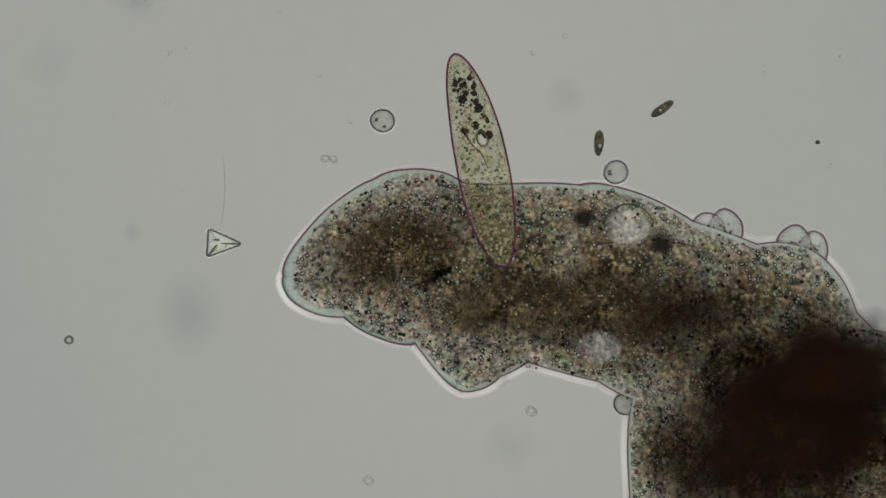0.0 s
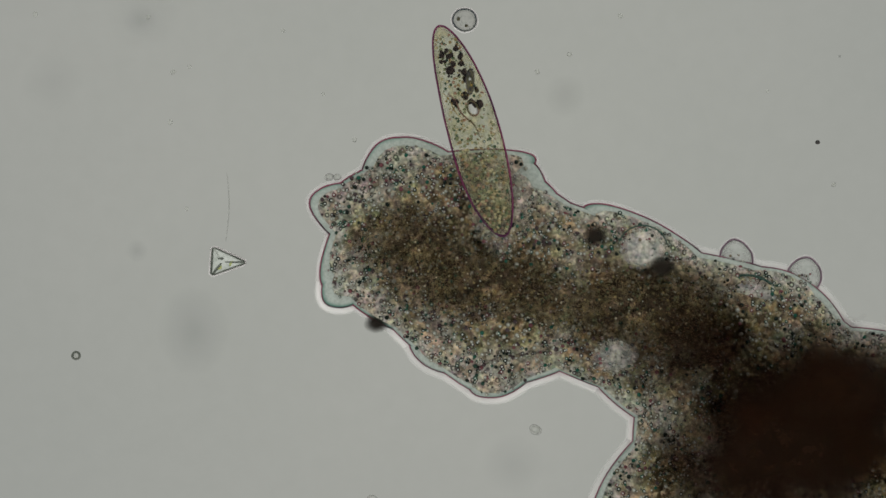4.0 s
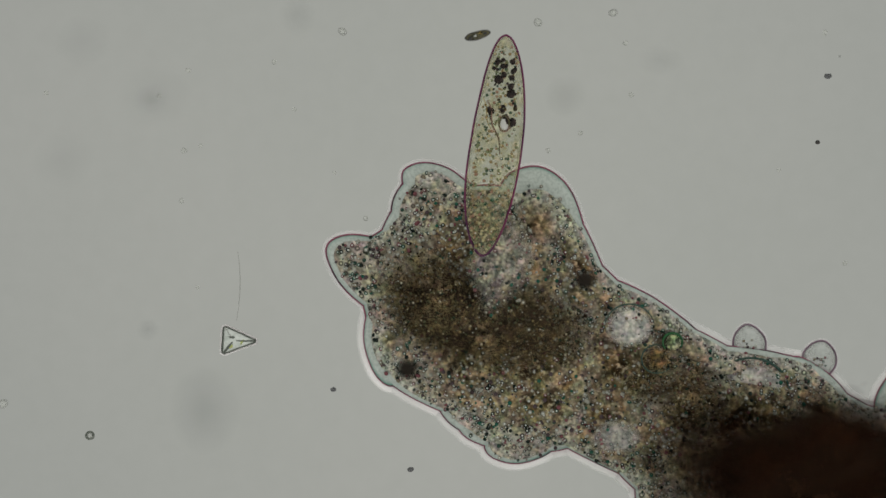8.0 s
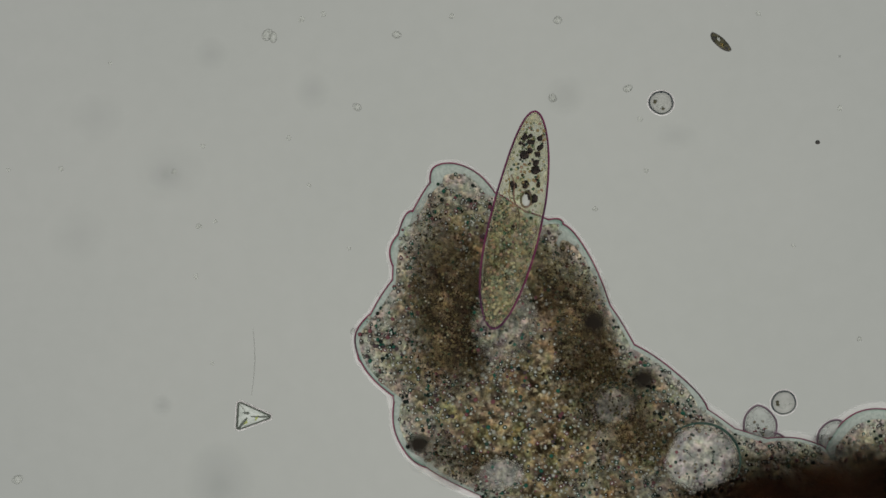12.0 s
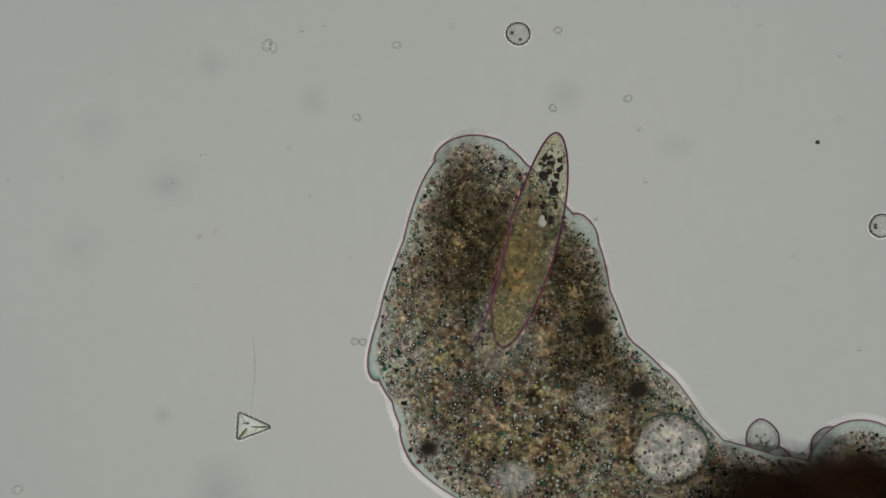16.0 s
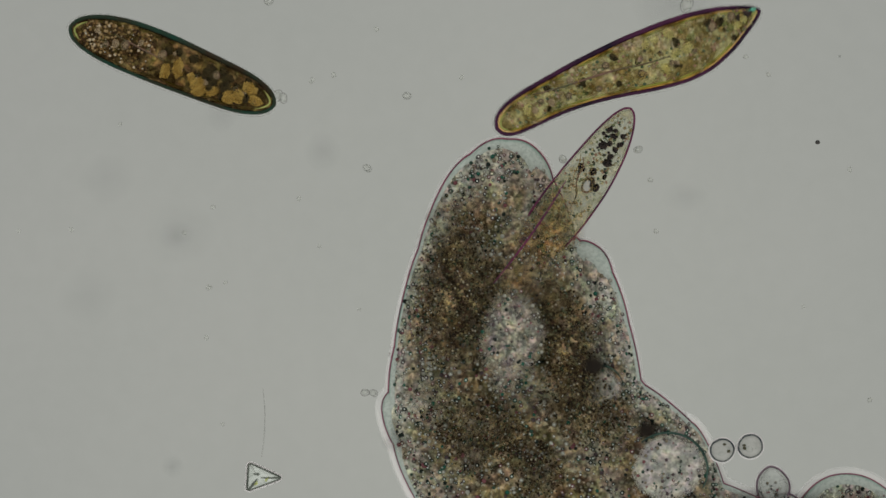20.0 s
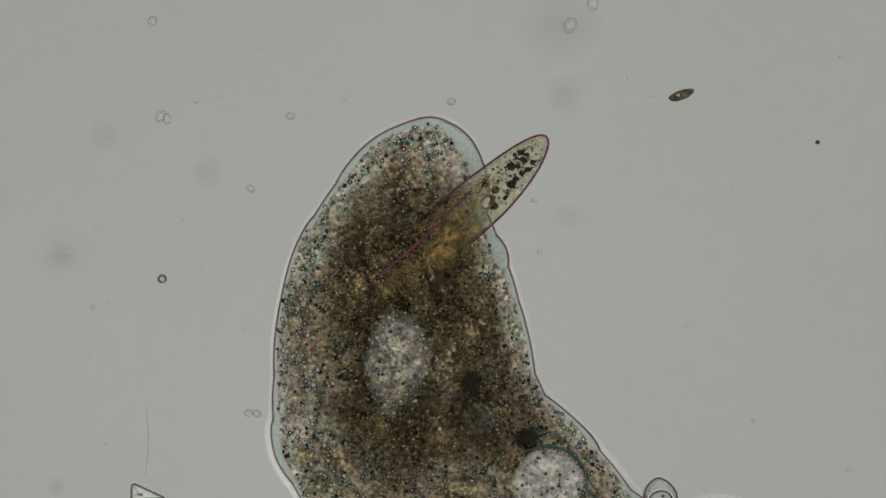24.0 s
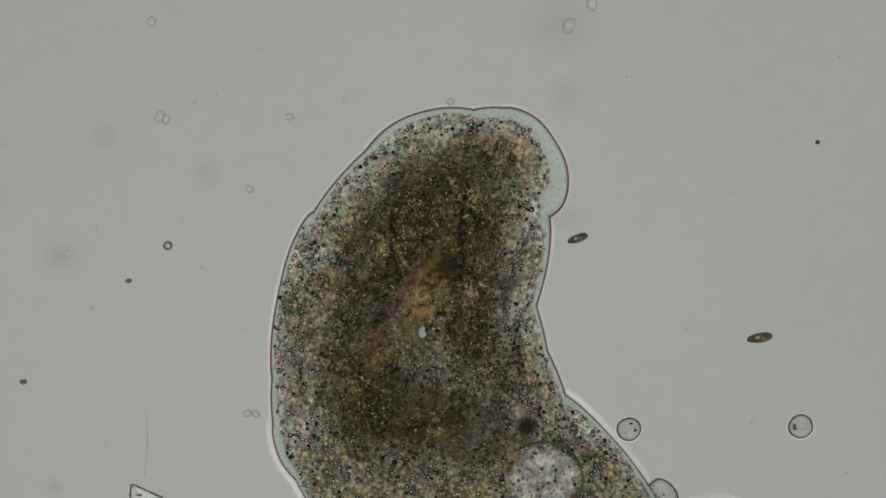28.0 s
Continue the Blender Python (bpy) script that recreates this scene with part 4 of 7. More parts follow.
    walk(lobes[8], glide(
        (0,.0692,-.0113,0,-1.9), (1,.0693,-.008,0,-2.4), (2,.0693,-.0047,0,-2.9), (5,.0696,.0061,0,-3), (6,.0699,.0098,0,-2.5), (7,.07,.0135,0,-2.1), (8,.0702,.0173,0,-1.6), (10,.0704,.0248,0,-.9),
        (11,.0705,.0285,0,-.4), (12,.0706,.0322,0,0), (15,.0709,.0434,0,1.2), (17,.0711,.0509,0,2), (19,.0706,.0582,0,2.7), (20,.0707,.0622,0,4.4), (22,.072,.0705,0,8.2),
        (25,.0746,.0824,0,11.9), (26,.074,.085,0,11.5), (27,.0737,.0874,0,10.6), (28,.074,.0885,0,10.6)))
    walk(lobes[9], glide(
        (0,.0422,-.1094,0,51), (1,.0476,-.1097,0,46), (2,.0491,-.1049,0,49), (5,.0669,-.0985,0,30.1), (6,.0689,-.0937,0,27.4), (7,.0717,-.088,0,36.7), (8,.0723,-.0905,0,20.7),
        (10,.0648,-.1096,0,67.4), (11,.0382,-.1067,0,75.1), (12,.0354,-.1101,0,74.8), (15,.0129,-.1148,0,74.6), (17,-.0022,-.1172,0,74.3), (19,-.0255,-.1125,0,89.4),
        (20,-.0374,-.1102,0,97.5), (22,-.0373,-.1084,0,98.6), (25,-.0373,-.1076,0,98.7), (26,-.0373,-.1075,0,98.7), (27,-.0373,-.1075,0,98.7), (28,-.0373,-.1074,0,98.7)))
    walk(lobes[10], glide(
        (0,.4389,-.1437,0,-14.2), (1,.4396,-.1419,0,-12.1), (2,.4398,-.1403,0,-11.5), (5,.4409,-.1324,0,-6), (6,.4414,-.1303,0,-3.6), (7,.4414,-.13,0,-3.2), (8,.4413,-.1302,0,-3.7),
        (10,.4413,-.1303,0,-4.2), (11,.4413,-.1304,0,-4.5), (12,.4413,-.1306,0,-4.8), (15,.4413,-.1313,0,-5.6), (17,.4413,-.1317,0,-6.1), (19,.4413,-.1316,0,-6.4), (20,.4414,-.1314,0,-6.5),
        (22,.4416,-.1312,0,-6.7), (25,.4417,-.1311,0,-7), (26,.4417,-.131,0,-7), (27,.4417,-.131,0,-7.1), (28,.4417,-.131,0,-7.1)))
    walk(lobes[11], glide(
        (0,.2209,-.2702,0,-6.9), (1,.2215,-.2703,0,-7.7), (2,.2215,-.2702,0,-6.8), (5,.2183,-.2688,0,2.2), (6,.2172,-.2683,0,5.2), (7,.2162,-.2679,0,8.2), (8,.2151,-.2675,0,11.2),
        (10,.213,-.2666,0,17.3), (11,.2126,-.2662,0,18.5), (12,.2122,-.2659,0,19.6), (15,.2122,-.2659,0,19.6), (17,.2122,-.2658,0,19.6), (19,.2122,-.2658,0,19.6), (20,.2121,-.2657,0,19.6),
        (22,.2123,-.2656,0,19.6), (25,.2123,-.2656,0,19.6), (26,.2123,-.2656,0,19.6), (27,.2123,-.2656,0,19.6), (28,.2123,-.2656,0,19.6)))
    walk(lobes[12], glide(
        (0,-.0775,.0099,0,30.8), (1,-.0712,.0145,0,32.2), (2,-.0637,.0207,0,32.2), (5,-.0432,.0518,0,-32.5), (6,-.042,.0541,0,-26.2), (7,-.0492,.0572,0,-29.1), (8,-.0496,.0587,0,-28.8),
        (10,-.0307,.1056,0,16.5), (11,-.0302,.1282,0,27.8), (12,-.031,.1431,0,42.8), (15,-.0355,.1894,0,77.3), (17,-.0282,.2121,0,78.3), (19,-.0254,.2421,0,79.6), (20,-.0256,.2537,0,73),
        (22,-.0243,.2701,0,66.1), (25,-.0185,.2911,0,58.4), (26,-.0164,.2973,0,56), (27,-.0139,.303,0,51.9), (28,-.0095,.305,0,53.7)))
    walk(lobes[13], glide(
        (0,.3621,-.1824,0,-11.7), (1,.3621,-.1823,0,-11.5), (2,.362,-.1821,0,-11.1), (5,.3616,-.1804,0,-9.3), (6,.3615,-.1799,0,-8.7), (7,.3612,-.1794,0,-8.3), (8,.3608,-.1791,0,-8),
        (10,.3602,-.1786,0,-7.7), (11,.36,-.1784,0,-7.6), (12,.3598,-.1783,0,-7.4), (15,.3595,-.1778,0,-7), (17,.3595,-.1775,0,-6.7), (19,.3596,-.1772,0,-6.5), (20,.3598,-.177,0,-6.5),
        (22,.3602,-.1768,0,-6.3), (25,.3605,-.1766,0,-6.1), (26,.3606,-.1765,0,-6.1), (27,.3606,-.1765,0,-6), (28,.3607,-.1765,0,-6)))
    walk(lobes[14], glide(
        (0,.2127,.0325,0,-22.9), (1,.2096,.0327,0,-24), (2,.2114,.0318,0,-24.8), (5,.2138,.0218,0,-28), (6,.2059,.0185,0,-28.4), (7,.2019,.0241,0,-32.8), (8,.1992,.0298,0,-31.4),
        (10,.1903,.0382,0,-31), (11,.1899,.0452,0,-34.3), (12,.1855,.0469,0,-34.7), (15,.1778,.0606,0,-45.6), (17,.1707,.0628,0,-36.5), (19,.1689,.0708,0,-33), (20,.1727,.0761,0,-34.9),
        (22,.1797,.0868,0,-37.5), (25,.1873,.0924,0,-35.2), (26,.1893,.097,0,-35.6), (27,.19,.1025,0,-46.5), (28,.19,.109,0,-73.8)))
    walk(lobes[15], glide(
        (0,.0055,-.0129,0,-25.2), (1,.0056,-.0128,0,-25.3), (2,.0066,-.011,0,-25.9), (5,.0111,-.0031,0,-28.5), (6,.0125,.0002,0,-28), (7,.0134,.0034,0,-25.6), (8,.0128,.0041,0,-22),
        (10,.014,.0047,0,-20.1), (11,.0165,.006,0,-20.7), (12,.0195,.0053,0,-17.6), (15,.0261,.007,0,-1.2), (17,.0323,.0128,0,15.4), (19,.0299,.0057,0,74.1), (20,.017,-.002,0,57.3),
        (22,.013,-.0062,0,57.4), (25,.0184,-.0106,0,64.6), (26,.0177,-.0109,0,63.6), (27,.018,-.0111,0,63.8), (28,.018,-.0112,0,63.9)))
    walk(lobes[16], glide(
        (0,.3229,-.1101,0,-2.7), (1,.3226,-.1101,0,-2.7), (2,.322,-.1102,0,-2.8), (5,.3203,-.1102,0,-3.5), (6,.3199,-.1102,0,-3.7), (7,.3195,-.1101,0,-3.8), (8,.319,-.11,0,-3.9),
        (10,.3182,-.1091,0,-4), (11,.3178,-.1087,0,-4.1), (12,.3175,-.1083,0,-4.1), (15,.3164,-.1073,0,-4.8), (17,.3147,-.1083,0,-7.8), (19,.3136,-.1079,0,-8.5), (20,.3134,-.1072,0,-7.4),
        (22,.3134,-.1049,0,-5.6), (25,.3132,-.1021,0,-3.5), (26,.3131,-.1015,0,-3.1), (27,.313,-.101,0,-2.8), (28,.313,-.1008,0,-2.6)))
    walk(lobes[17], glide(
        (0,.3195,-.0468,0,-1.9), (1,.318,-.0471,0,-3.2), (2,.3176,-.0476,0,-3.3), (5,.3145,-.0559,0,-15.9), (6,.3144,-.0573,0,-14.3), (7,.3136,-.0604,0,-13.9), (8,.3126,-.0632,0,-12.9),
        (10,.3095,-.0693,0,-12.3), (11,.3083,-.0712,0,-10.4), (12,.3068,-.0723,0,-10.1), (15,.3003,-.0753,0,-16.2), (17,.2961,-.0785,0,-19.1), (19,.2945,-.0775,0,-21.7),
        (20,.2937,-.0774,0,-23.2), (22,.2936,-.0738,0,-28.3), (25,.2934,-.068,0,-37.9), (26,.2933,-.0665,0,-40.1), (27,.2932,-.0654,0,-41.8), (28,.2932,-.0649,0,-42.6)))
    walk(lobes[18], glide(
        (0,-.1128,.0188,0,-46.6), (1,-.1079,.0231,0,-43.7), (2,-.1009,.03,0,-43.3), (5,-.0904,.0511,0,-17.9), (6,-.08,.0597,0,-16.4), (7,-.0709,.0714,0,-14), (8,-.0689,.0837,0,-14.1),
        (10,-.0686,.106,0,-12.2), (11,-.068,.116,0,-18.8), (12,-.0748,.1244,0,-34.9), (15,-.0714,.1253,0,-31.3), (17,-.0764,.1211,0,-16.7), (19,-.0773,.1193,0,-13.9),
        (20,-.0748,.118,0,-8.5), (22,-.0748,.1163,0,-7.1), (25,-.0757,.1153,0,-1.4), (26,-.0757,.1159,0,0), (27,-.0757,.1151,0,-1.6), (28,-.0758,.1138,0,-1.5)))
    walk(lobes[19], glide(
        (0,-.0163,.0208,0,-8.6), (1,-.0162,.0273,0,-10.7), (2,-.0182,.0403,0,-25.4), (5,-.0126,.0741,0,-44.8), (6,-.0061,.0818,0,-50.1), (7,-.0018,.0929,0,-53.8), (8,-.0021,.1085,0,-52.7),
        (10,-.0056,.1439,0,31.3), (11,-.018,.1642,0,69.6), (12,-.019,.1783,0,88.8), (15,-.006,.2181,0,92.5), (17,-.002,.2324,0,75.3), (19,-.0004,.2667,0,76.2), (20,.0026,.2791,0,72.4),
        (22,.0089,.3011,0,63.5), (25,.0436,.3475,0,40.5), (26,.0539,.3545,0,31.3), (27,.0707,.3601,0,20.5), (28,.0812,.3633,0,14)))
    walk(lobes[20], glide(
        (0,.0783,.02,0,-6.5), (1,.0785,.0319,0,-11.2), (2,.0753,.0482,0,-27.5), (5,.0694,.0712,0,-51), (6,.0729,.0923,0,-73), (7,.0785,.1153,0,-82.3), (8,.0864,.1289,0,-74.2),
        (10,.0773,.1505,0,-63.4), (11,.0704,.1655,0,-32.1), (12,.0593,.1751,0,-24.9), (15,.0237,.236,0,-64.8), (17,.0267,.2618,0,-62.8), (19,.0218,.2946,0,-88.3), (20,.0319,.3021,0,-87.2),
        (22,.0516,.3168,0,-92.5), (25,.1001,.3549,0,-59.4), (26,.1196,.3578,0,-54), (27,.1447,.3601,0,-61.1), (28,.1634,.361,0,-60.5)))
    walk(lobes[21], glide(
        (0,-.075,-.0339,0,-46.6), (1,-.0684,-.035,0,-36.1), (2,-.0579,-.0251,0,-32.4), (5,-.0432,-.0112,0,-26.5), (6,-.0395,.0026,0,-45.9), (7,-.0392,.0146,0,-58.7), (8,-.0425,.0266,0,-61),
        (10,-.0508,.0533,0,-40.7), (11,-.0497,.0621,0,-32.6), (12,-.0499,.0626,0,-32), (15,-.0413,.0517,0,-39.1), (17,-.0355,.0479,0,-53.3), (19,-.036,.0412,0,-56.3),
        (20,-.0345,.0413,0,-54), (22,-.0281,.0453,0,-46.5), (25,-.0222,.0492,0,-38), (26,-.0209,.0518,0,-33.9), (27,-.0196,.0528,0,-33.6), (28,-.019,.0531,0,-33.7)))
    walk(lobes[22], glide(
        (0,.324,-.2424,0,-12.5), (1,.324,-.2424,0,-12.5), (2,.3241,-.2423,0,-12.4), (5,.3245,-.2418,0,-11.8), (6,.3247,-.2417,0,-11.7), (7,.3248,-.2416,0,-11.5), (8,.325,-.2415,0,-11.3),
        (10,.3252,-.2413,0,-11.1), (11,.3253,-.2413,0,-10.9), (12,.3254,-.2413,0,-10.8), (15,.3256,-.2412,0,-10.5), (17,.3257,-.2412,0,-10.3), (19,.3258,-.2413,0,-10.1),
        (20,.3258,-.2413,0,-10), (22,.3261,-.2413,0,-9.7), (25,.3261,-.2414,0,-9.5), (26,.3261,-.2414,0,-9.4), (27,.3262,-.2414,0,-9.3), (28,.3262,-.2414,0,-9.3)))
    walk(lobes[23], glide(
        (0,.4103,-.0576,0,-64), (1,.4068,-.0591,0,-68.3), (2,.4069,-.0597,0,-69.1), (5,.3928,-.0625,0,-51.1), (6,.3945,-.0612,0,-52.6), (7,.3916,-.0606,0,-48.6), (8,.3909,-.0604,0,-49.4),
        (10,.3823,-.0694,0,-55.3), (11,.381,-.0716,0,-44.7), (12,.3801,-.0722,0,-41.7), (15,.3776,-.0732,0,-35.4), (17,.376,-.0734,0,-33.3), (19,.375,-.0735,0,-30.1),
        (20,.3752,-.0721,0,-29.7), (22,.3759,-.069,0,-30.5), (25,.3764,-.0656,0,-31.4), (26,.3766,-.0647,0,-31.6), (27,.3766,-.0643,0,-31.6), (28,.3767,-.064,0,-31.7)))
    walk(lobes[24], glide(
        (0,.0979,-.0377,0,-25.4), (1,.0976,-.0364,0,-23.6), (2,.0966,-.0339,0,-20), (5,.0933,-.0279,0,-11.4), (6,.0921,-.0257,0,-8.3), (7,.091,-.0248,0,-6.6), (8,.0899,-.0243,0,-5.4),
        (10,.088,-.0233,0,-3.1), (11,.087,-.0228,0,-1.8), (12,.086,-.0225,0,.3), (15,.0818,-.0232,0,11.6), (17,.0826,-.0212,0,16), (19,.0852,-.0188,0,21), (20,.0867,-.017,0,23),
        (22,.09,-.0135,0,27.1), (25,.0946,-.0078,0,33.2), (26,.0958,-.0058,0,35.3), (27,.0966,-.0049,0,36.1), (28,.097,-.0046,0,36.4)))
    walk(lobes[25], glide(
        (0,.0085,.0465,0,1.7), (1,.0069,.0537,0,3.1), (2,.0036,.0687,0,3.9), (5,-.0068,.1047,0,8.8), (6,-.0034,.0891,0,-12.6), (7,-.0063,.0828,0,-60.7), (8,-.0209,.0883,0,-72.3),
        (10,-.0551,.1094,0,-79.1), (11,-.0615,.116,0,-87), (12,-.0622,.1234,0,-87.6), (15,-.068,.1555,0,-109.4), (17,-.0617,.1689,0,-107.1), (19,-.0634,.1823,0,-103.4),
        (20,-.0643,.1849,0,-102.2), (22,-.0678,.1868,0,-97.5), (25,-.0697,.2146,0,-101.5), (26,-.0701,.2138,0,-100.7), (27,-.0708,.2101,0,-100.4), (28,-.0715,.2116,0,-100.3)))
    walk(lobes[26], glide(
        (0,.2879,-.0021,0,-18.6), (1,.2869,-.0036,0,-18.7), (2,.286,-.0044,0,-17.8), (5,.28,-.0135,0,-7.1), (6,.2793,-.0156,0,-5.9), (7,.2787,-.0171,0,-9.1), (8,.2774,-.0219,0,-3.5),
        (10,.2725,-.03,0,-1.9), (11,.274,-.0295,0,-10), (12,.2746,-.0299,0,-14.9), (15,.2749,-.0324,0,-12), (17,.2718,-.0355,0,-18.9), (19,.2706,-.0322,0,-26.5), (20,.2707,-.0312,0,-22.2),
        (22,.2719,-.0253,0,-28.4), (25,.2804,-.0077,0,-37), (26,.2805,-.0061,0,-40.2), (27,.2832,-.0016,0,-38.6), (28,.2828,-.0012,0,-38.9)))
    walk(lobes[27], glide(
        (0,-.026,-.0636,0,-58.8), (1,-.0313,-.0741,0,-42.9), (2,-.0327,-.077,0,-33.3), (5,-.0162,-.057,0,-44.8), (6,-.0104,-.0508,0,-22.2), (7,-.0015,-.0519,0,-23.5), (8,.0042,-.0533,0,-20.9),
        (10,.016,-.0605,0,-23.5), (11,.0199,-.0587,0,-24), (12,.0211,-.0583,0,-21.8), (15,.0193,-.0639,0,-27.5), (17,.0208,-.0607,0,-25), (19,-.0254,-.0366,0,-55.5),
        (20,-.0393,-.0266,0,-57.4), (22,-.034,-.009,0,-51.8), (25,-.0373,-.0008,0,-58.3), (26,-.0347,.0045,0,-51.5), (27,-.036,.0046,0,-58.6), (28,-.0365,.0049,0,-59.1)))
    walk(lobes[28], glide(
        (0,.3532,-.0158,0,0), (1,.3535,-.0157,0,-.8), (2,.3536,-.0163,0,-4.6), (5,.3437,-.0265,0,-14.5), (6,.3442,-.0268,0,-14.4), (7,.3424,-.0278,0,-15.7), (8,.3406,-.0313,0,-7),
        (10,.3358,-.0402,0,-13.5), (11,.3359,-.0405,0,-11.4), (12,.3354,-.0392,0,-5.1), (15,.3345,-.0465,0,-5.7), (17,.3349,-.0499,0,-16.5), (19,.3353,-.0506,0,-19.8),
        (20,.3352,-.0538,0,-14.4), (22,.3359,-.0526,0,-14.4), (25,.3364,-.0509,0,-14.5), (26,.3366,-.0505,0,-14.6), (27,.3367,-.0502,0,-14.6), (28,.3367,-.05,0,-14.6)))
    walk(lobes[29], glide(
        (0,.2508,-.0061,0,-25.7), (1,.2502,-.0066,0,-24.9), (2,.2494,-.0065,0,-24.3), (5,.248,-.0027,0,-16.1), (6,.2455,-.0035,0,-32.8), (7,.2442,-.0063,0,-36.2), (8,.2463,-.0048,0,-25.4),
        (10,.2423,-.0131,0,-29.1), (11,.2434,-.0101,0,-34.2), (12,.2423,-.0096,0,-33.7), (15,.237,-.0072,0,-45.1), (17,.2306,-.0085,0,-45.9), (19,.2279,-.0048,0,-52.4),
        (20,.227,-.0018,0,-57.4), (22,.2288,.0062,0,-61.4), (25,.2541,.0301,0,-48.1), (26,.2572,.0335,0,-49.9), (27,.2597,.0354,0,-52), (28,.2608,.0358,0,-51.7)))
    walk(lobes[30], glide(
        (0,.257,-.23,0,92.5), (1,.257,-.2309,0,90), (2,.2553,-.2326,0,85.2), (5,.204,-.2368,0,36.9), (6,.1863,-.2374,0,22.5), (7,.168,-.2362,0,11), (8,.1495,-.2321,0,3.1), (10,.1118,-.1925,0,-.6),
        (11,.103,-.1824,0,-4.7), (12,.0972,-.1786,0,-1.4), (15,.0851,-.1722,0,.9), (17,.0786,-.1677,0,.4), (19,.0704,-.1645,0,2.1), (20,.0697,-.1629,0,-.1), (22,.0699,-.1628,0,-.1),
        (25,.07,-.1628,0,0), (26,.07,-.1628,0,0), (27,.07,-.1628,0,0), (28,.07,-.1629,0,0)))
    walk(lobes[31], glide(
        (0,.2253,-.0045,0,-40.4), (1,.2252,-.0045,0,-40.4), (2,.2252,-.0045,0,-40.5), (5,.2247,-.0045,0,-40.9), (6,.224,-.0047,0,-41.9), (7,.2235,-.0046,0,-43.9), (8,.223,-.0043,0,-46.1),
        (10,.222,-.0035,0,-50.7), (11,.2217,-.0026,0,-53.1), (12,.2216,-.0014,0,-55), (15,.222,.0036,0,-61.6), (17,.2241,.0019,0,-60.1), (19,.2266,-.0026,0,-73), (20,.2315,-.0022,0,-72),
        (22,.2316,.0029,0,-77.5), (25,.2447,.0088,0,-69.2), (26,.2475,.0108,0,-70.1), (27,.2492,.0118,0,-71.5), (28,.2498,.0124,0,-72.7)))
    walk(lobes[32], glide(
        (0,.3947,-.0896,0,53.8), (1,.3954,-.0894,0,55.5), (2,.3953,-.0897,0,56.1), (5,.3925,-.0925,0,55.8), (6,.3922,-.0929,0,56.6), (7,.392,-.0933,0,57.6), (8,.3917,-.0938,0,58.5),
        (10,.3913,-.0949,0,60.9), (11,.3913,-.0949,0,61.8), (12,.3909,-.0955,0,62.2), (15,.39,-.0981,0,64.6), (17,.3895,-.0995,0,66.1), (19,.3895,-.1,0,67), (20,.3896,-.0998,0,67.3),
        (22,.3901,-.0994,0,67.7), (25,.3904,-.099,0,68.2), (26,.3904,-.0989,0,68.3), (27,.3905,-.0988,0,68.4), (28,.3905,-.0988,0,68.4)))
    walk(lobes[33], glide(
        (0,.2586,-.1442,0,-58.4), (1,.2587,-.1441,0,-59.2), (2,.2543,-.1465,0,-56.8), (5,.2549,-.1449,0,-58.1), (6,.2561,-.1447,0,-61.2), (7,.2553,-.1454,0,-60.9), (8,.2524,-.1468,0,-57.6),
        (10,.2476,-.1491,0,-55.7), (11,.2458,-.1497,0,-54.5), (12,.2445,-.15,0,-53.6), (15,.2413,-.1507,0,-51.4), (17,.24,-.1504,0,-50.5), (19,.2392,-.1494,0,-50.4),
        (20,.239,-.1487,0,-50.7), (22,.2388,-.1475,0,-51.4), (25,.2383,-.1461,0,-51.8), (26,.2381,-.1457,0,-51.8), (27,.238,-.1455,0,-51.8), (28,.238,-.1454,0,-51.8)))
    walk(lobes[34], glide(
        (0,.1952,-.1299,0,61.9), (1,.195,-.1296,0,63.2), (2,.1959,-.1262,0,64.8), (5,.1969,-.1276,0,45.8), (6,.1988,-.1245,0,57.4), (7,.1982,-.1263,0,53.6), (8,.1982,-.1283,0,46.8),
        (10,.1921,-.1373,0,48.7), (11,.1895,-.1412,0,49.9), (12,.1873,-.1446,0,51.2), (15,.1821,-.1525,0,56.2), (17,.18,-.1555,0,59.4), (19,.1789,-.1567,0,61.3), (20,.1788,-.1566,0,61.5),
        (22,.1789,-.1566,0,61.5), (25,.1789,-.1566,0,61.6), (26,.1789,-.1567,0,61.6), (27,.1788,-.1567,0,61.6), (28,.1788,-.1567,0,61.6)))
    walk(lobes[35], glide(
        (0,.1136,.0439,0,-5.7), (1,.1154,.0446,0,-12.5), (2,.1161,.0444,0,-22.2), (5,.1202,.0555,0,-45.1), (6,.1169,.0732,0,-60.9), (7,.1224,.0792,0,-71.5), (8,.1259,.0892,0,-66.3),
        (10,.1217,.1066,0,-71.2), (11,.1278,.1132,0,-71.7), (12,.1224,.1184,0,-71.5), (15,.1262,.1195,0,-78), (17,.1207,.1314,0,-92.4), (19,.1257,.1397,0,-86.3), (20,.1348,.146,0,-81.4),
        (22,.1396,.1587,0,-83.9), (25,.1463,.188,0,-83.3), (26,.149,.195,0,-82.1), (27,.148,.2006,0,-104.1), (28,.1606,.2234,0,-107)))
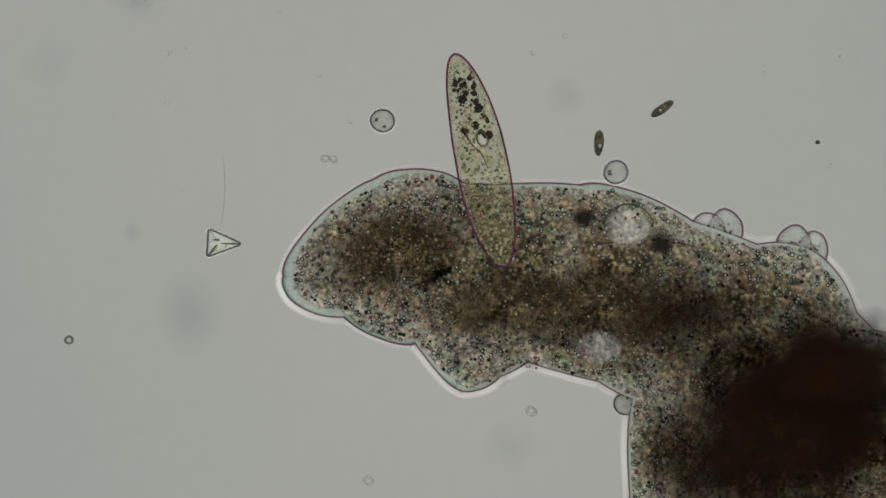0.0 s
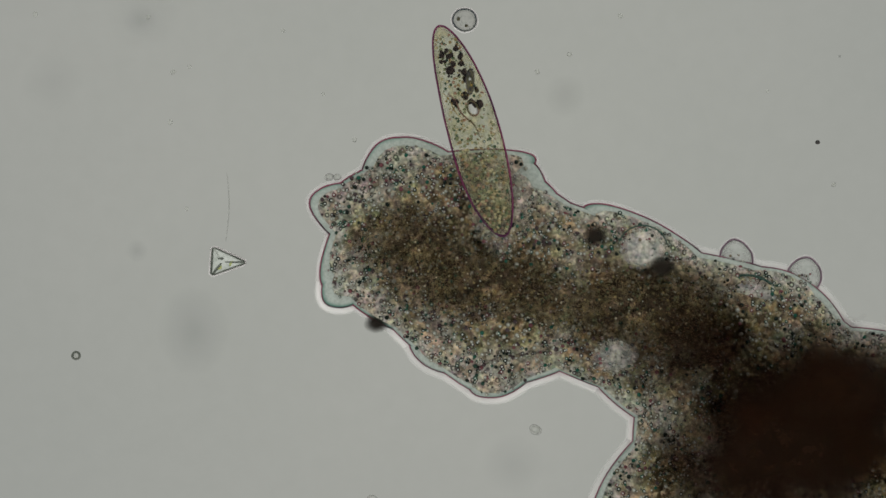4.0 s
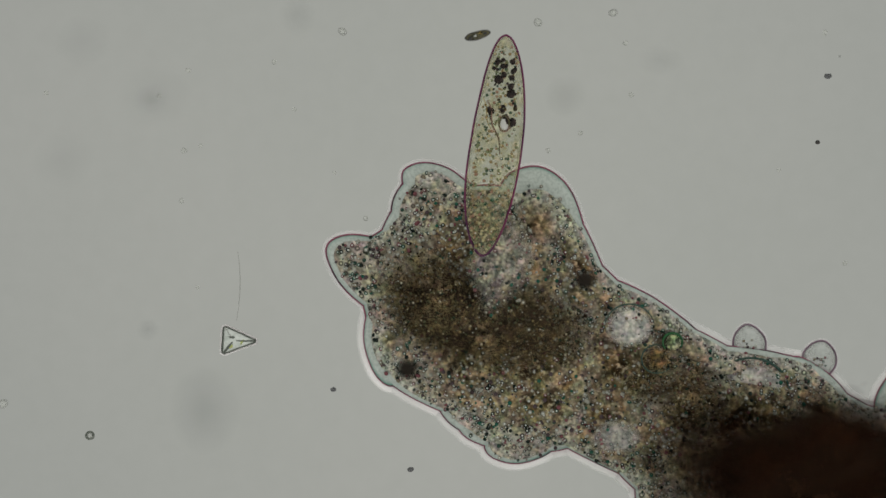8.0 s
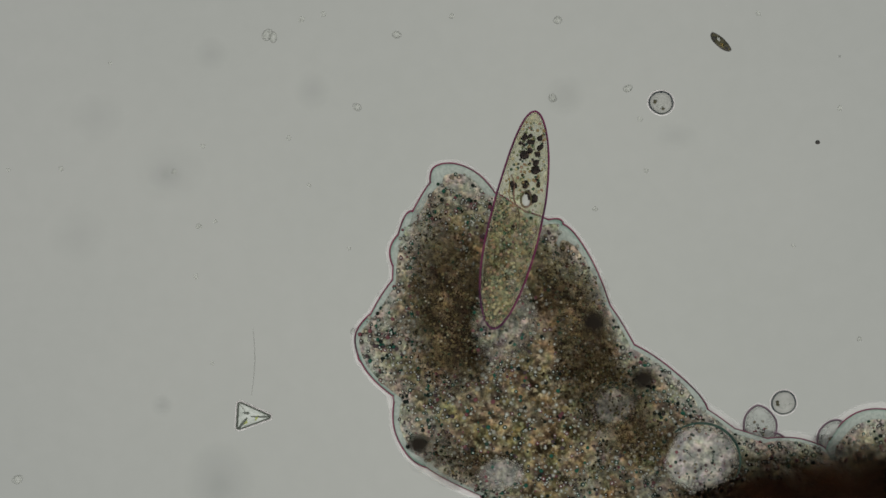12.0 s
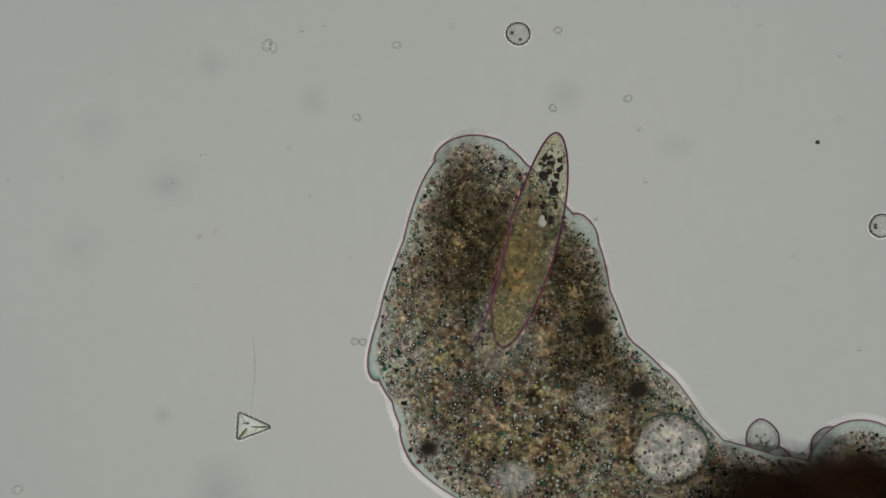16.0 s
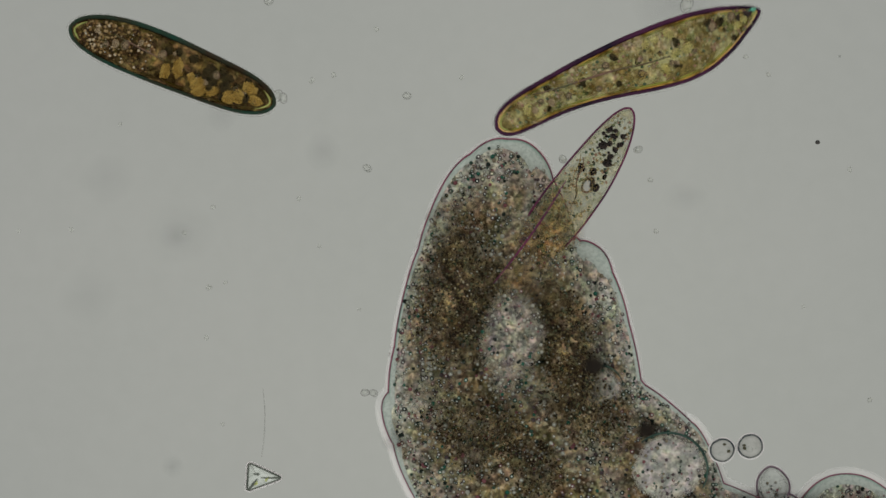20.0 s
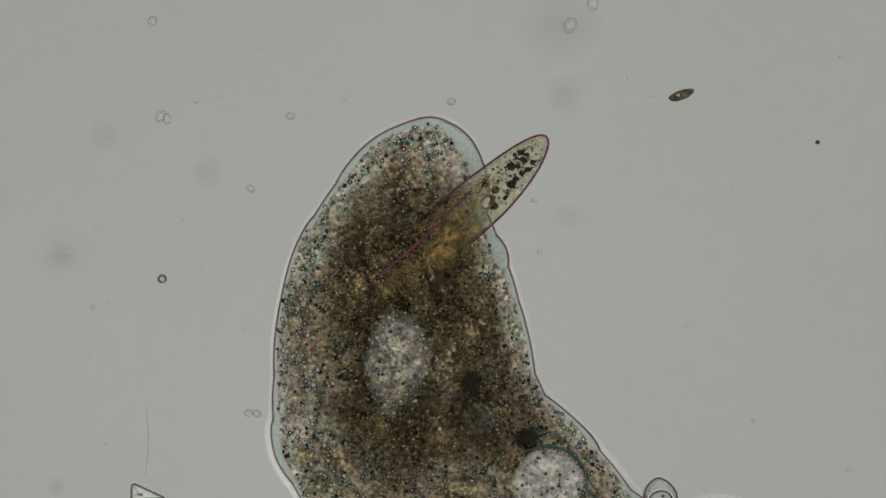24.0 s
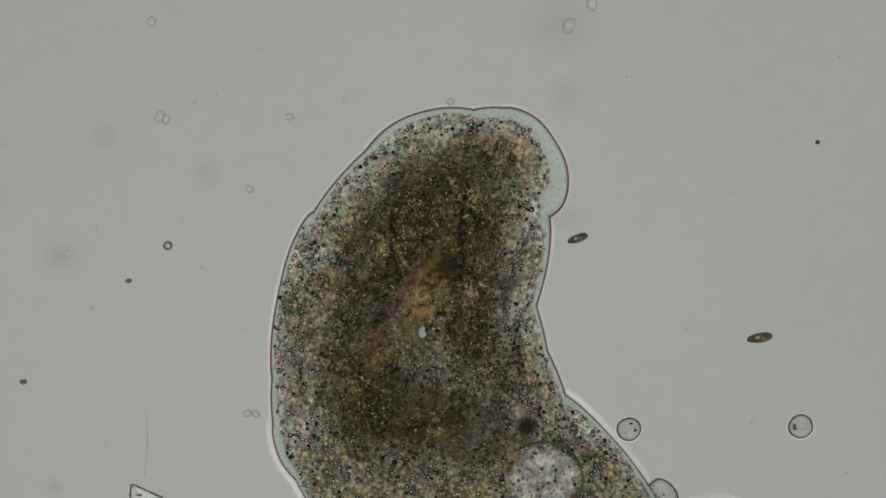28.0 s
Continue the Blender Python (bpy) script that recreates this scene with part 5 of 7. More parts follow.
    walk(lobes[36], glide(
        (0,.0442,-.0675,0,-5.4), (1,.044,-.0678,0,-3.8), (2,.0447,-.0677,0,3.3), (5,.0699,-.0579,0,11.4), (6,.0767,-.0567,0,12.3), (7,.0806,-.0541,0,1.5), (8,.0788,-.0574,0,-3.8),
        (10,.077,-.0731,0,-38.5), (11,.0749,-.0783,0,-43.9), (12,.0757,-.0801,0,-43.5), (15,.069,-.0881,0,16.4), (17,.0617,-.09,0,21.6), (19,.0563,-.0942,0,16.8), (20,.0538,-.0954,0,14.6),
        (22,.0523,-.0956,0,9.8), (25,.052,-.096,0,7.5), (26,.0521,-.0961,0,7.1), (27,.0524,-.096,0,6.7), (28,.0526,-.096,0,6.5)))
    walk(lobes[37], glide(
        (0,-.1232,-.0438,0,-104.3), (1,-.1157,-.0377,0,-96), (2,-.1085,-.0349,0,-107.7), (5,-.0921,.0067,0,-8.2), (6,-.0881,.0068,0,6.3), (7,-.0758,-.0011,0,20.1), (8,-.0731,.0065,0,4.1),
        (10,-.0645,.0165,0,11.4), (11,-.0621,.0226,0,20.6), (12,-.0566,.0239,0,13), (15,-.058,.0261,0,2.1), (17,-.0589,.0413,0,22.2), (19,-.0693,.0522,0,29.5), (20,-.0735,.0571,0,28.5),
        (22,-.0717,.055,0,25.8), (25,-.0696,.0559,0,20.7), (26,-.0701,.0594,0,35.7), (27,-.0659,.0561,0,30.9), (28,-.0649,.0564,0,27.8)))
    walk(lobes[38], glide(
        (0,.1403,-.1116,0,-15.3), (1,.1412,-.1113,0,-18.1), (2,.1437,-.1067,0,-18), (5,.151,-.0974,0,-25.2), (6,.1518,-.0978,0,-25.6), (7,.153,-.0984,0,-25.3), (8,.1533,-.1024,0,-26.5),
        (10,.1481,-.1203,0,2), (11,.1463,-.124,0,2.7), (12,.1448,-.1258,0,1.6), (15,.1409,-.1269,0,-4.7), (17,.1389,-.127,0,-8.4), (19,.1375,-.1267,0,-10.2), (20,.137,-.1264,0,-10.6),
        (22,.1365,-.1251,0,-10.5), (25,.1358,-.124,0,-9.9), (26,.1356,-.1238,0,-9.7), (27,.1355,-.1236,0,-9.6), (28,.1354,-.1236,0,-9.5)))
    walk(lobes[39], glide(
        (0,.1335,.0456,0,-3.2), (1,.1362,.0406,0,-.1), (2,.1363,.0391,0,-4.5), (5,.1386,.0453,0,-21.7), (6,.141,.051,0,-23.2), (7,.1426,.0591,0,-32.5), (8,.142,.0639,0,-41.9),
        (10,.1408,.0735,0,-44.8), (11,.1442,.083,0,-55.7), (12,.1413,.0878,0,-57.9), (15,.1382,.1046,0,-63.5), (17,.1351,.1149,0,-73.9), (19,.1341,.1238,0,-78.6), (20,.1408,.1285,0,-77.7),
        (22,.1447,.1352,0,-82.1), (25,.1584,.1436,0,-79), (26,.1598,.144,0,-69.8), (27,.1675,.1474,0,-67.5), (28,.1714,.1503,0,-80)))
    walk(lobes[40], glide(
        (0,-.0137,-.0006,0,-12.8), (1,-.0129,.0042,0,-13.1), (2,-.012,.0102,0,-14.1), (5,-.0104,.0284,0,-18.4), (6,-.006,.0361,0,-24.8), (7,-.0028,.0437,0,-27.8), (8,-.0018,.0506,0,-25.4),
        (10,-.0017,.064,0,-16.5), (11,-.0017,.0706,0,-11.8), (12,-.002,.0769,0,-6.1), (15,-.0045,.0948,0,15.2), (17,-.0057,.1057,0,31.8), (19,-.0083,.111,0,44.3), (20,-.0087,.1139,0,50.4),
        (22,-.0086,.121,0,55.1), (25,-.008,.1314,0,53.3), (26,-.0069,.1358,0,50.7), (27,-.0039,.1386,0,46.9), (28,-.0032,.1397,0,47.4)))
    walk(lobes[41], glide(
        (0,.2191,-.2124,0,-91.6), (1,.2201,-.2116,0,-94.4), (2,.221,-.2097,0,-95.8), (5,.2201,-.1984,0,-86.4), (6,.2204,-.1953,0,-85.9), (7,.22,-.1935,0,-86.5), (8,.2151,-.1925,0,-81.6),
        (10,.2079,-.1916,0,-55.7), (11,.2056,-.1911,0,-48.6), (12,.2039,-.1911,0,-43.4), (15,.1994,-.1923,0,-25.6), (17,.1983,-.1908,0,-21.2), (19,.1978,-.1897,0,-20),
        (20,.1978,-.1897,0,-20), (22,.198,-.1897,0,-20), (25,.198,-.1897,0,-20), (26,.198,-.1897,0,-20), (27,.198,-.1897,0,-20), (28,.198,-.1897,0,-20)))
    walk(lobes[42], glide(
        (0,.1758,-.0865,0,-22.7), (1,.1759,-.0857,0,-22.5), (2,.1767,-.0826,0,-21.8), (5,.1795,-.0755,0,-28.4), (6,.179,-.0749,0,-29), (7,.1781,-.0749,0,-29.4), (8,.1755,-.0769,0,-27.9),
        (10,.1671,-.0855,0,-23.9), (11,.1651,-.0865,0,-26.4), (12,.1635,-.0871,0,-29.6), (15,.1596,-.0877,0,-40.7), (17,.1576,-.0878,0,-46.7), (19,.156,-.0874,0,-52),
        (20,.1549,-.0874,0,-53.2), (22,.1535,-.0869,0,-55.1), (25,.1518,-.086,0,-57.7), (26,.1513,-.0858,0,-58.3), (27,.151,-.0857,0,-58.6), (28,.1508,-.0856,0,-58.8)))
    walk(lobes[43], glide(
        (0,-.0026,.0058,0,-14.5), (1,-.0007,.0122,0,-12.4), (2,.0021,.0226,0,-9.3), (5,.0118,.0615,0,-.3), (6,.0154,.0803,0,5.5), (7,.0182,.0883,0,4.8), (8,.0194,.104,0,4.6), (10,.0087,.1455,0,-38),
        (11,.0124,.1583,0,-46.4), (12,.0212,.1654,0,-42.6), (15,.0351,.1966,0,-46.8), (17,.0412,.2162,0,-63.7), (19,.033,.2221,0,-72.2), (20,.0319,.2276,0,-82.4), (22,.032,.2382,0,-95.8),
        (25,.0315,.251,0,-103), (26,.0318,.2553,0,-103.2), (27,.0341,.2587,0,-103.3), (28,.0345,.2613,0,-104.7)))
    walk(lobes[44], glide(
        (0,.0754,.038,0,57.6), (1,.0754,.051,0,44.1), (2,.0762,.0615,0,40.2), (5,.0819,.0969,0,22.8), (6,.0838,.1059,0,22.1), (7,.0857,.1149,0,21.1), (8,.0877,.1239,0,20.1), (10,.0917,.1419,0,18.2),
        (11,.0937,.1509,0,17.2), (12,.0957,.1599,0,16.2), (15,.1018,.1864,0,13.1), (17,.1131,.2064,0,1.1), (19,.1101,.216,0,19.8), (20,.1121,.2233,0,25.3), (22,.1176,.238,0,16.8),
        (25,.1345,.257,0,-1.1), (26,.1425,.2572,0,.2), (27,.1425,.2572,0,.2), (28,.1425,.2572,0,.2)))
    walk(lobes[45], glide(
        (0,.0669,-.0109,0,-6.6), (1,.0669,-.0051,0,-10.2), (2,.0668,.0014,0,-14.7), (5,.0668,.0214,0,-27.4), (6,.0674,.0286,0,-30.6), (7,.068,.0359,0,-33.8), (8,.0685,.0432,0,-36.9),
        (10,.0696,.0579,0,-43.3), (11,.0701,.0652,0,-46.4), (12,.0706,.0725,0,-49.6), (15,.0722,.0946,0,-59.1), (17,.0726,.1089,0,-65.3), (19,.0741,.1229,0,-72.1), (20,.077,.1305,0,-74.5),
        (22,.0826,.1455,0,-79), (25,.0921,.168,0,-85.3), (26,.0945,.1741,0,-86), (27,.1061,.1802,0,-86.4), (28,.1035,.1832,0,-85.5)))
    walk(lobes[46], glide(
        (0,-.0142,.0225,0,-1.8), (1,-.0143,.0283,0,1.5), (2,-.0146,.0385,0,7), (5,-.0215,.0819,0,-5.6), (6,-.0238,.0894,0,2.2), (7,-.0197,.0911,0,7.4), (8,-.0194,.0941,0,10.3),
        (10,-.0327,.1078,0,17.3), (11,-.0243,.1164,0,24.9), (12,-.0248,.1216,0,31.4), (15,-.0259,.1376,0,47.1), (17,-.026,.1499,0,53.9), (19,-.0293,.1629,0,62.5), (20,-.0307,.169,0,68),
        (22,-.0325,.1804,0,73.5), (25,-.0378,.1954,0,74.4), (26,-.0383,.1995,0,74.6), (27,-.0383,.2028,0,75.1), (28,-.0385,.2042,0,75.4)))
    walk(lobes[47], glide(
        (0,.062,.011,0,-2.6), (1,.062,.0178,0,-6), (2,.0619,.0267,0,-13), (5,.0625,.0546,0,-29.9), (6,.0644,.0662,0,-31.6), (7,.0666,.0778,0,-32.9), (8,.0688,.0902,0,-36.6),
        (10,.0727,.1169,0,-54.5), (11,.0742,.1256,0,-53.4), (12,.0738,.1333,0,-56.1), (15,.0769,.1591,0,-65.3), (17,.0804,.1732,0,-70.8), (19,.0829,.1844,0,-80.2), (20,.0799,.1934,0,-59.4),
        (22,.0807,.2185,0,-55.3), (25,.094,.268,0,-80.2), (26,.0994,.2775,0,-80.6), (27,.1153,.2849,0,-83.7), (28,.1301,.29,0,-91.4)))
    walk(lobes[48], glide(
        (0,.1158,.0289,0,-9.7), (1,.1159,.0302,0,-15), (2,.116,.0316,0,-21.2), (5,.1188,.0424,0,-36.8), (6,.1249,.0518,0,-44.3), (7,.1263,.0547,0,-44.6), (8,.1278,.0576,0,-45.2),
        (10,.1308,.0635,0,-47.1), (11,.1326,.0666,0,-48), (12,.134,.0693,0,-48.1), (15,.1385,.0774,0,-48.6), (17,.1414,.0828,0,-48.5), (19,.1402,.0838,0,-45.9), (20,.1434,.0884,0,-49.1),
        (22,.1497,.0977,0,-66.1), (25,.16,.1081,0,-66), (26,.1571,.1079,0,-66.7), (27,.1571,.1089,0,-68.2), (28,.1581,.1104,0,-71.1)))
    walk(lobes[49], glide(
        (0,-.0176,.0613,0,-8.3), (1,-.0174,.0615,0,-9.8), (2,-.0172,.0637,0,-10.2), (5,-.0169,.0704,0,-11.4), (6,-.0168,.0725,0,-11.8), (7,-.0167,.0746,0,-12.1), (8,-.0167,.0767,0,-12.5),
        (10,-.0166,.0809,0,-13.1), (11,-.0166,.0829,0,-13.4), (12,-.0166,.0849,0,-13.6), (15,-.0166,.0905,0,-14.3), (17,-.0166,.094,0,-14.6), (19,-.0167,.0974,0,-15),
        (20,-.0167,.0989,0,-15.1), (22,-.0166,.1017,0,-15.4), (25,-.0166,.1052,0,-15.8), (26,-.0167,.1061,0,-15.9), (27,-.0167,.1068,0,-15.9), (28,-.0167,.1071,0,-16)))
    walk(lobes[50], glide(
        (0,-.0637,-.0075,0,42.1), (1,-.0637,-.0075,0,42.1), (2,-.0637,-.0075,0,42.1), (5,-.0639,-.0074,0,42.1), (6,-.064,-.0075,0,42.1), (7,-.0602,-.0064,0,39.8), (8,-.0569,-.0065,0,35.3),
        (10,-.0552,-.0085,0,20.8), (11,-.0511,-.0102,0,25.6), (12,-.0537,-.0028,0,16.2), (15,-.0492,-.0004,0,.2), (17,-.0459,.0033,0,13.3), (19,-.0423,.0042,0,12.9),
        (20,-.0409,.0062,0,13.6), (22,-.0365,.0102,0,14.2), (25,-.0308,.0163,0,15.8), (26,-.0295,.0177,0,15.9), (27,-.0287,.0185,0,15.8), (28,-.0283,.019,0,15.7)))
    walk(lobes[51], glide(
        (0,-.0538,.0479,0,19.4), (1,-.0559,.0545,0,16), (2,-.0554,.0605,0,10), (5,-.0566,.0633,0,-10.4), (6,-.0577,.0639,0,-16.1), (7,-.0588,.0644,0,-21.5), (8,-.06,.0649,0,-26.8),
        (10,-.0624,.0661,0,-37.4), (11,-.0636,.0666,0,-42.7), (12,-.0648,.0672,0,-48), (15,-.0685,.069,0,-64), (17,-.0707,.0697,0,-70), (19,-.067,.0731,0,-77), (20,-.0653,.0743,0,-80.5),
        (22,-.0636,.0766,0,-83.5), (25,-.0626,.0804,0,-85.7), (26,-.0624,.082,0,-85.8), (27,-.0618,.0834,0,-86), (28,-.0611,.0842,0,-86.1)))
    walk(lobes[52], glide(
        (0,-.0426,.0608,0,7.7), (1,-.0415,.068,0,11.2), (2,-.046,.0858,0,-4.1), (5,-.0212,.1241,0,-28), (6,-.0182,.1387,0,-37.9), (7,-.0227,.15,0,-28.8), (8,-.0217,.1683,0,-20.6),
        (10,-.024,.21,0,1.5), (11,-.0091,.2342,0,-1.5), (12,-.0096,.2454,0,-31), (15,-.003,.2853,0,-6.2), (17,.0015,.2964,0,16), (19,.0023,.3106,0,24.6), (20,.0027,.3178,0,28.9),
        (22,.0034,.3319,0,37.5), (25,.0039,.3529,0,50.7), (26,.0061,.3562,0,49), (27,.0098,.3588,0,51.4), (28,.0148,.3567,0,50.2)))
    walk(lobes[53], glide(
        (0,.1627,-.0818,0,-20.2), (1,.1627,-.0818,0,-20.2), (2,.1627,-.0818,0,-20.3), (5,.1627,-.0816,0,-20.3), (6,.1627,-.0816,0,-20.3), (7,.1627,-.0817,0,-20.2), (8,.1626,-.0818,0,-20.2),
        (10,.1625,-.0818,0,-20.1), (11,.1625,-.0819,0,-20), (12,.1624,-.082,0,-19.9), (15,.1623,-.0822,0,-19.8), (17,.1622,-.0823,0,-19.7), (19,.1622,-.0824,0,-19.7),
        (20,.1621,-.0824,0,-19.6), (22,.1623,-.0824,0,-19.6), (25,.1622,-.0825,0,-19.5), (26,.1622,-.0826,0,-19.4), (27,.1622,-.0826,0,-19.4), (28,.1622,-.0826,0,-19.4)))
    walk(lobes[54], glide(
        (0,.0752,-.1029,0,30.5), (1,.0764,-.1022,0,31), (2,.0788,-.1052,0,31.2), (5,.0737,-.0957,0,4.3), (6,.0673,-.0918,0,2.9), (7,.0616,-.0906,0,-1.5), (8,.0649,-.0893,0,-4.6),
        (10,.0674,-.0863,0,-20.3), (11,.0679,-.0858,0,-22.4), (12,.0682,-.0856,0,-22.7), (15,.0685,-.0855,0,-21.2), (17,.0687,-.0854,0,-20.2), (19,.0688,-.0854,0,-19.3),
        (20,.0689,-.0853,0,-18.8), (22,.0692,-.0852,0,-18), (25,.0693,-.0852,0,-16.7), (26,.0694,-.0852,0,-16.4), (27,.0694,-.0852,0,-16.2), (28,.0694,-.0852,0,-16.1)))
    walk(lobes[55], glide(
        (0,.0234,.0431,0,-13.3), (1,.025,.0514,0,-17.4), (2,.022,.06,0,-25.2), (5,.0222,.085,0,-8.3), (6,.0224,.0934,0,-1.5), (7,.0231,.102,0,7.5), (8,.024,.1107,0,17.1), (10,.0262,.1284,0,36.5),
        (11,.0288,.1379,0,43.9), (12,.0309,.1457,0,47.6), (15,.0378,.1662,0,61), (17,.0528,.2007,0,83.9), (19,.0679,.2361,0,105.8), (20,.0746,.2497,0,103.1), (22,.0802,.266,0,94.1),
        (25,.0817,.2777,0,94.4), (26,.0822,.2816,0,94.4), (27,.0827,.2856,0,94.5), (28,.0849,.2886,0,92.8)))
    walk(lobes[56], glide(
        (0,-.0163,.0208,0,0), (1,-.0162,.0273,0,0), (2,-.0182,.0403,0,0), (5,-.0126,.0741,0,0), (6,-.0061,.0818,0,0), (7,-.0018,.0929,0,0), (8,-.0021,.1085,0,0), (10,-.0056,.1439,0,0),
        (11,-.018,.1642,0,0), (12,-.019,.1783,0,0), (15,-.0246,.2106,0,70.5), (17,-.0174,.2148,0,70.5), (19,-.0228,.219,0,72.8), (20,-.0085,.2544,0,75.1), (22,.0049,.2946,0,51),
        (25,.0319,.2904,0,54.4), (26,.0726,.3251,0,28.6), (27,.1229,.3724,0,0), (28,.1313,.3736,0,0)))
    walk(lobes[57], glide(
        (0,.062,.011,0,0), (1,.062,.0178,0,0), (2,.0619,.0267,0,0), (5,.0625,.0546,0,0), (6,.0644,.0662,0,0), (7,.0666,.0778,0,0), (8,.0688,.0902,0,0), (10,.0727,.1169,0,0), (11,.0742,.1256,0,0),
        (12,.0738,.1333,0,0), (15,.0769,.1591,0,0), (17,.0804,.1732,0,0), (19,.0829,.1844,0,0), (20,.0799,.1934,0,0), (22,.0807,.2185,0,0), (25,.0738,.2796,0,0), (26,.0906,.2982,0,0),
        (27,.1427,.3119,0,0), (28,.1397,.3119,0,0)))
    walk(vacuoles[0], glide(
        (0,.1948,.0214,.07,0), (2,.2054,.0225,.07,0), (5,.2053,.0147,.07,0), (6,.2011,.0118,.07,0), (8,.1797,.0195,.07,0), (9,.1767,.019,.07,0), (10,.1695,.0124,.07,0), (12,.1475,.0174,.05,0),
        (15,.1357,.0263,.044,0), (17,.1232,.0549,.044,0), (20,.1219,.1,.044,0), (21,.1202,.0888,.044,0), (22,.1209,.0912,.044,0), (28,.1126,.0803,.04,0)))
    walk(vacuoles[1], glide(
        (0,.3142,-.0591,.03,0), (2,.3142,-.0579,.03,0), (5,.316,-.0438,.03,0), (8,.3088,-.051,.03,0), (9,.29,-.05,.035,0), (10,.2673,-.0469,.066,0), (11,.2425,-.038,.085,0),
        (12,.2383,-.038,.085,0), (15,.2117,-.0201,.085,0), (17,.2022,-.0123,.085,0), (18,.1974,-.0027,.085,0), (19,.1927,.002,.085,0), (20,.1932,.0168,.085,0),
        (20.5,.1925,.0204,.085,0), (21,.188,.0247,.085,0), (22,.1918,.0241,.085,0), (25,.1895,.0245,.08,0), (26,.1893,.0264,.07,0), (27,.1891,.0282,.054,0), (28,.188,.0286,.048,0)))
    walk(vacuoles[2], glide(
        (0,.1639,-.1063,.07,0), (2,.1639,-.1033,.07,0), (5,.1874,-.0939,.07,0), (6,.1952,-.0981,.07,0), (8,.1655,-.0969,.07,0), (9,.1453,-.1016,.07,0), (11,.0264,-.0622,.07,0),
        (15,.043,-.0501,.075,0), (17,.0394,-.0453,.075,0), (19,.0358,-.041,.075,0), (20,.0351,-.0477,.075,0), (28,.0351,-.0477,.075,0)))
    walk(vacuoles[3], glide(
        (0,.0573,.0006,.035,0), (2,.0573,.0107,.035,0), (5,.0539,.0812,.066,15), (8,.0438,.0889,.066,-5), (10,.0331,.0924,.06,-5), (11,.0324,.1069,.06,-5), (15,.0283,.104,.06,-5),
        (17,.0276,.1088,.062,-5), (18,.0228,.1125,.065,-5), (19,.0251,.1293,.072,-5), (20,.0292,.1512,.075,-5), (20.5,.0297,.1537,.075,-5), (21,.0309,.146,.075,-5),
        (22,.0305,.1454,.075,-5), (25,.0323,.1518,.07,-3), (26,.0311,.1464,.059,0), (27,.037,.1373,.045,0), (28,.0411,.1283,.025,0)))
    walk(nuclei[0], glide(
        (0,.1469,.0314,.085,0), (2,.1576,.0296,.085,0), (5,.1485,.0369,.085,0), (6,.1266,.0517,.085,0), (8,.1325,.0694,.085,0), (9,.136,.0707,.085,0), (10,.1324,.085,.085,0), (11,.127,.1042,.085,0),
        (15,.1258,.1073,.085,0), (17,.1281,.118,.085,0), (20,.115,.1246,.085,0), (22,.1118,.1278,.085,0), (25,.1095,.1313,.085,0), (28,.0858,.2534,.085,0)))
    walk(nuclei[1], glide(
        (0,.2286,.003,.085,0), (2,.2274,-.0024,.085,0), (5,.2238,.0018,.085,0), (6,.2274,.0114,.085,0), (8,.2208,.006,.085,0), (9,.2213,.0284,.02,0), (10,.1957,.0393,.085,0),
        (12,.1791,.0468,.085,0), (15,.1732,.0451,.085,0), (17,.1726,.0457,.085,0), (20,.1713,.057,.085,0), (21,.1708,.062,.085,0), (22,.1722,.0644,.085,0), (25,.1699,.0762,.085,0),
        (28,.1699,.0834,.085,0)))
    walk(nuclei[2], glide(
        (0,-.0863,-.0353,.01,0), (4,-.0749,-.0596,.01,0), (5,-.0744,-.021,.02,0), (6.2,-.0666,-.0198,.02,0), (7,-.0594,-.018,.078,0), (8,-.0541,-.0237,.08,0),
        (9,-.0554,-.0254,.08,0), (10,-.0543,-.026,.08,0), (11,-.0579,-.0233,.08,0), (15,-.0549,-.0202,.08,0), (17,-.0407,-.0125,.08,0), (20,-.0568,-.0237,.08,0),
        (28,-.0568,-.0237,.08,0)))
    walk(inclusion, glide(
        (0,.2136,-.0354,.02,0), (5,.2106,-.015,.02,0), (5.7,.215,-.006,.085,0), (6,.2154,-.0006,.085,0), (8,.2082,-.012,.085,0), (9,.2088,.009,.085,0), (10,.1926,.0288,.03,0),
        (12,.1578,.0282,.02,0), (20,.057,.093,.02,0), (28,.0678,.1152,.02,0)))
    walk(masses[0], glide(
        (0,.3499,-.2066,.09,0), (2,.3499,-.2084,.09,0), (5,.3526,-.1821,.09,0), (8,.3525,-.1612,.09,0), (9,.3501,-.1611,.09,0), (11,.3281,-.1236,.09,0), (15,.3447,-.1146,.09,0),
        (17,.3441,-.1098,.09,0), (20,.3457,-.1121,.09,0), (28,.3521,-.1077,.09,0)))
    walk(masses[1], glide(
        (0,.4061,-.1356,.09,0), (2,.4061,-.1374,.09,0), (5,.4059,-.1377,.09,0), (8,.3958,-.1249,.09,0), (11,.3933,-.1177,.09,0), (15,.4098,-.0791,.09,0), (17,.3619,-.0921,.09,0),
        (20,.3813,-.1003,.09,0), (28,.3877,-.0899,.09,0)))
    walk(masses[2], glide(
        (0,.2611,-.0704,.09,0), (2,.2611,-.0722,.09,0), (5,.2638,-.1022,.09,0), (8,.2597,-.1152,.09,0), (11,.2689,-.1118,.09,0), (15,.2914,-.0791,.09,0), (17,.2908,-.0684,.09,0),
        (20,.2925,-.0588,.09,0), (28,.2989,-.0544,.09,0)))
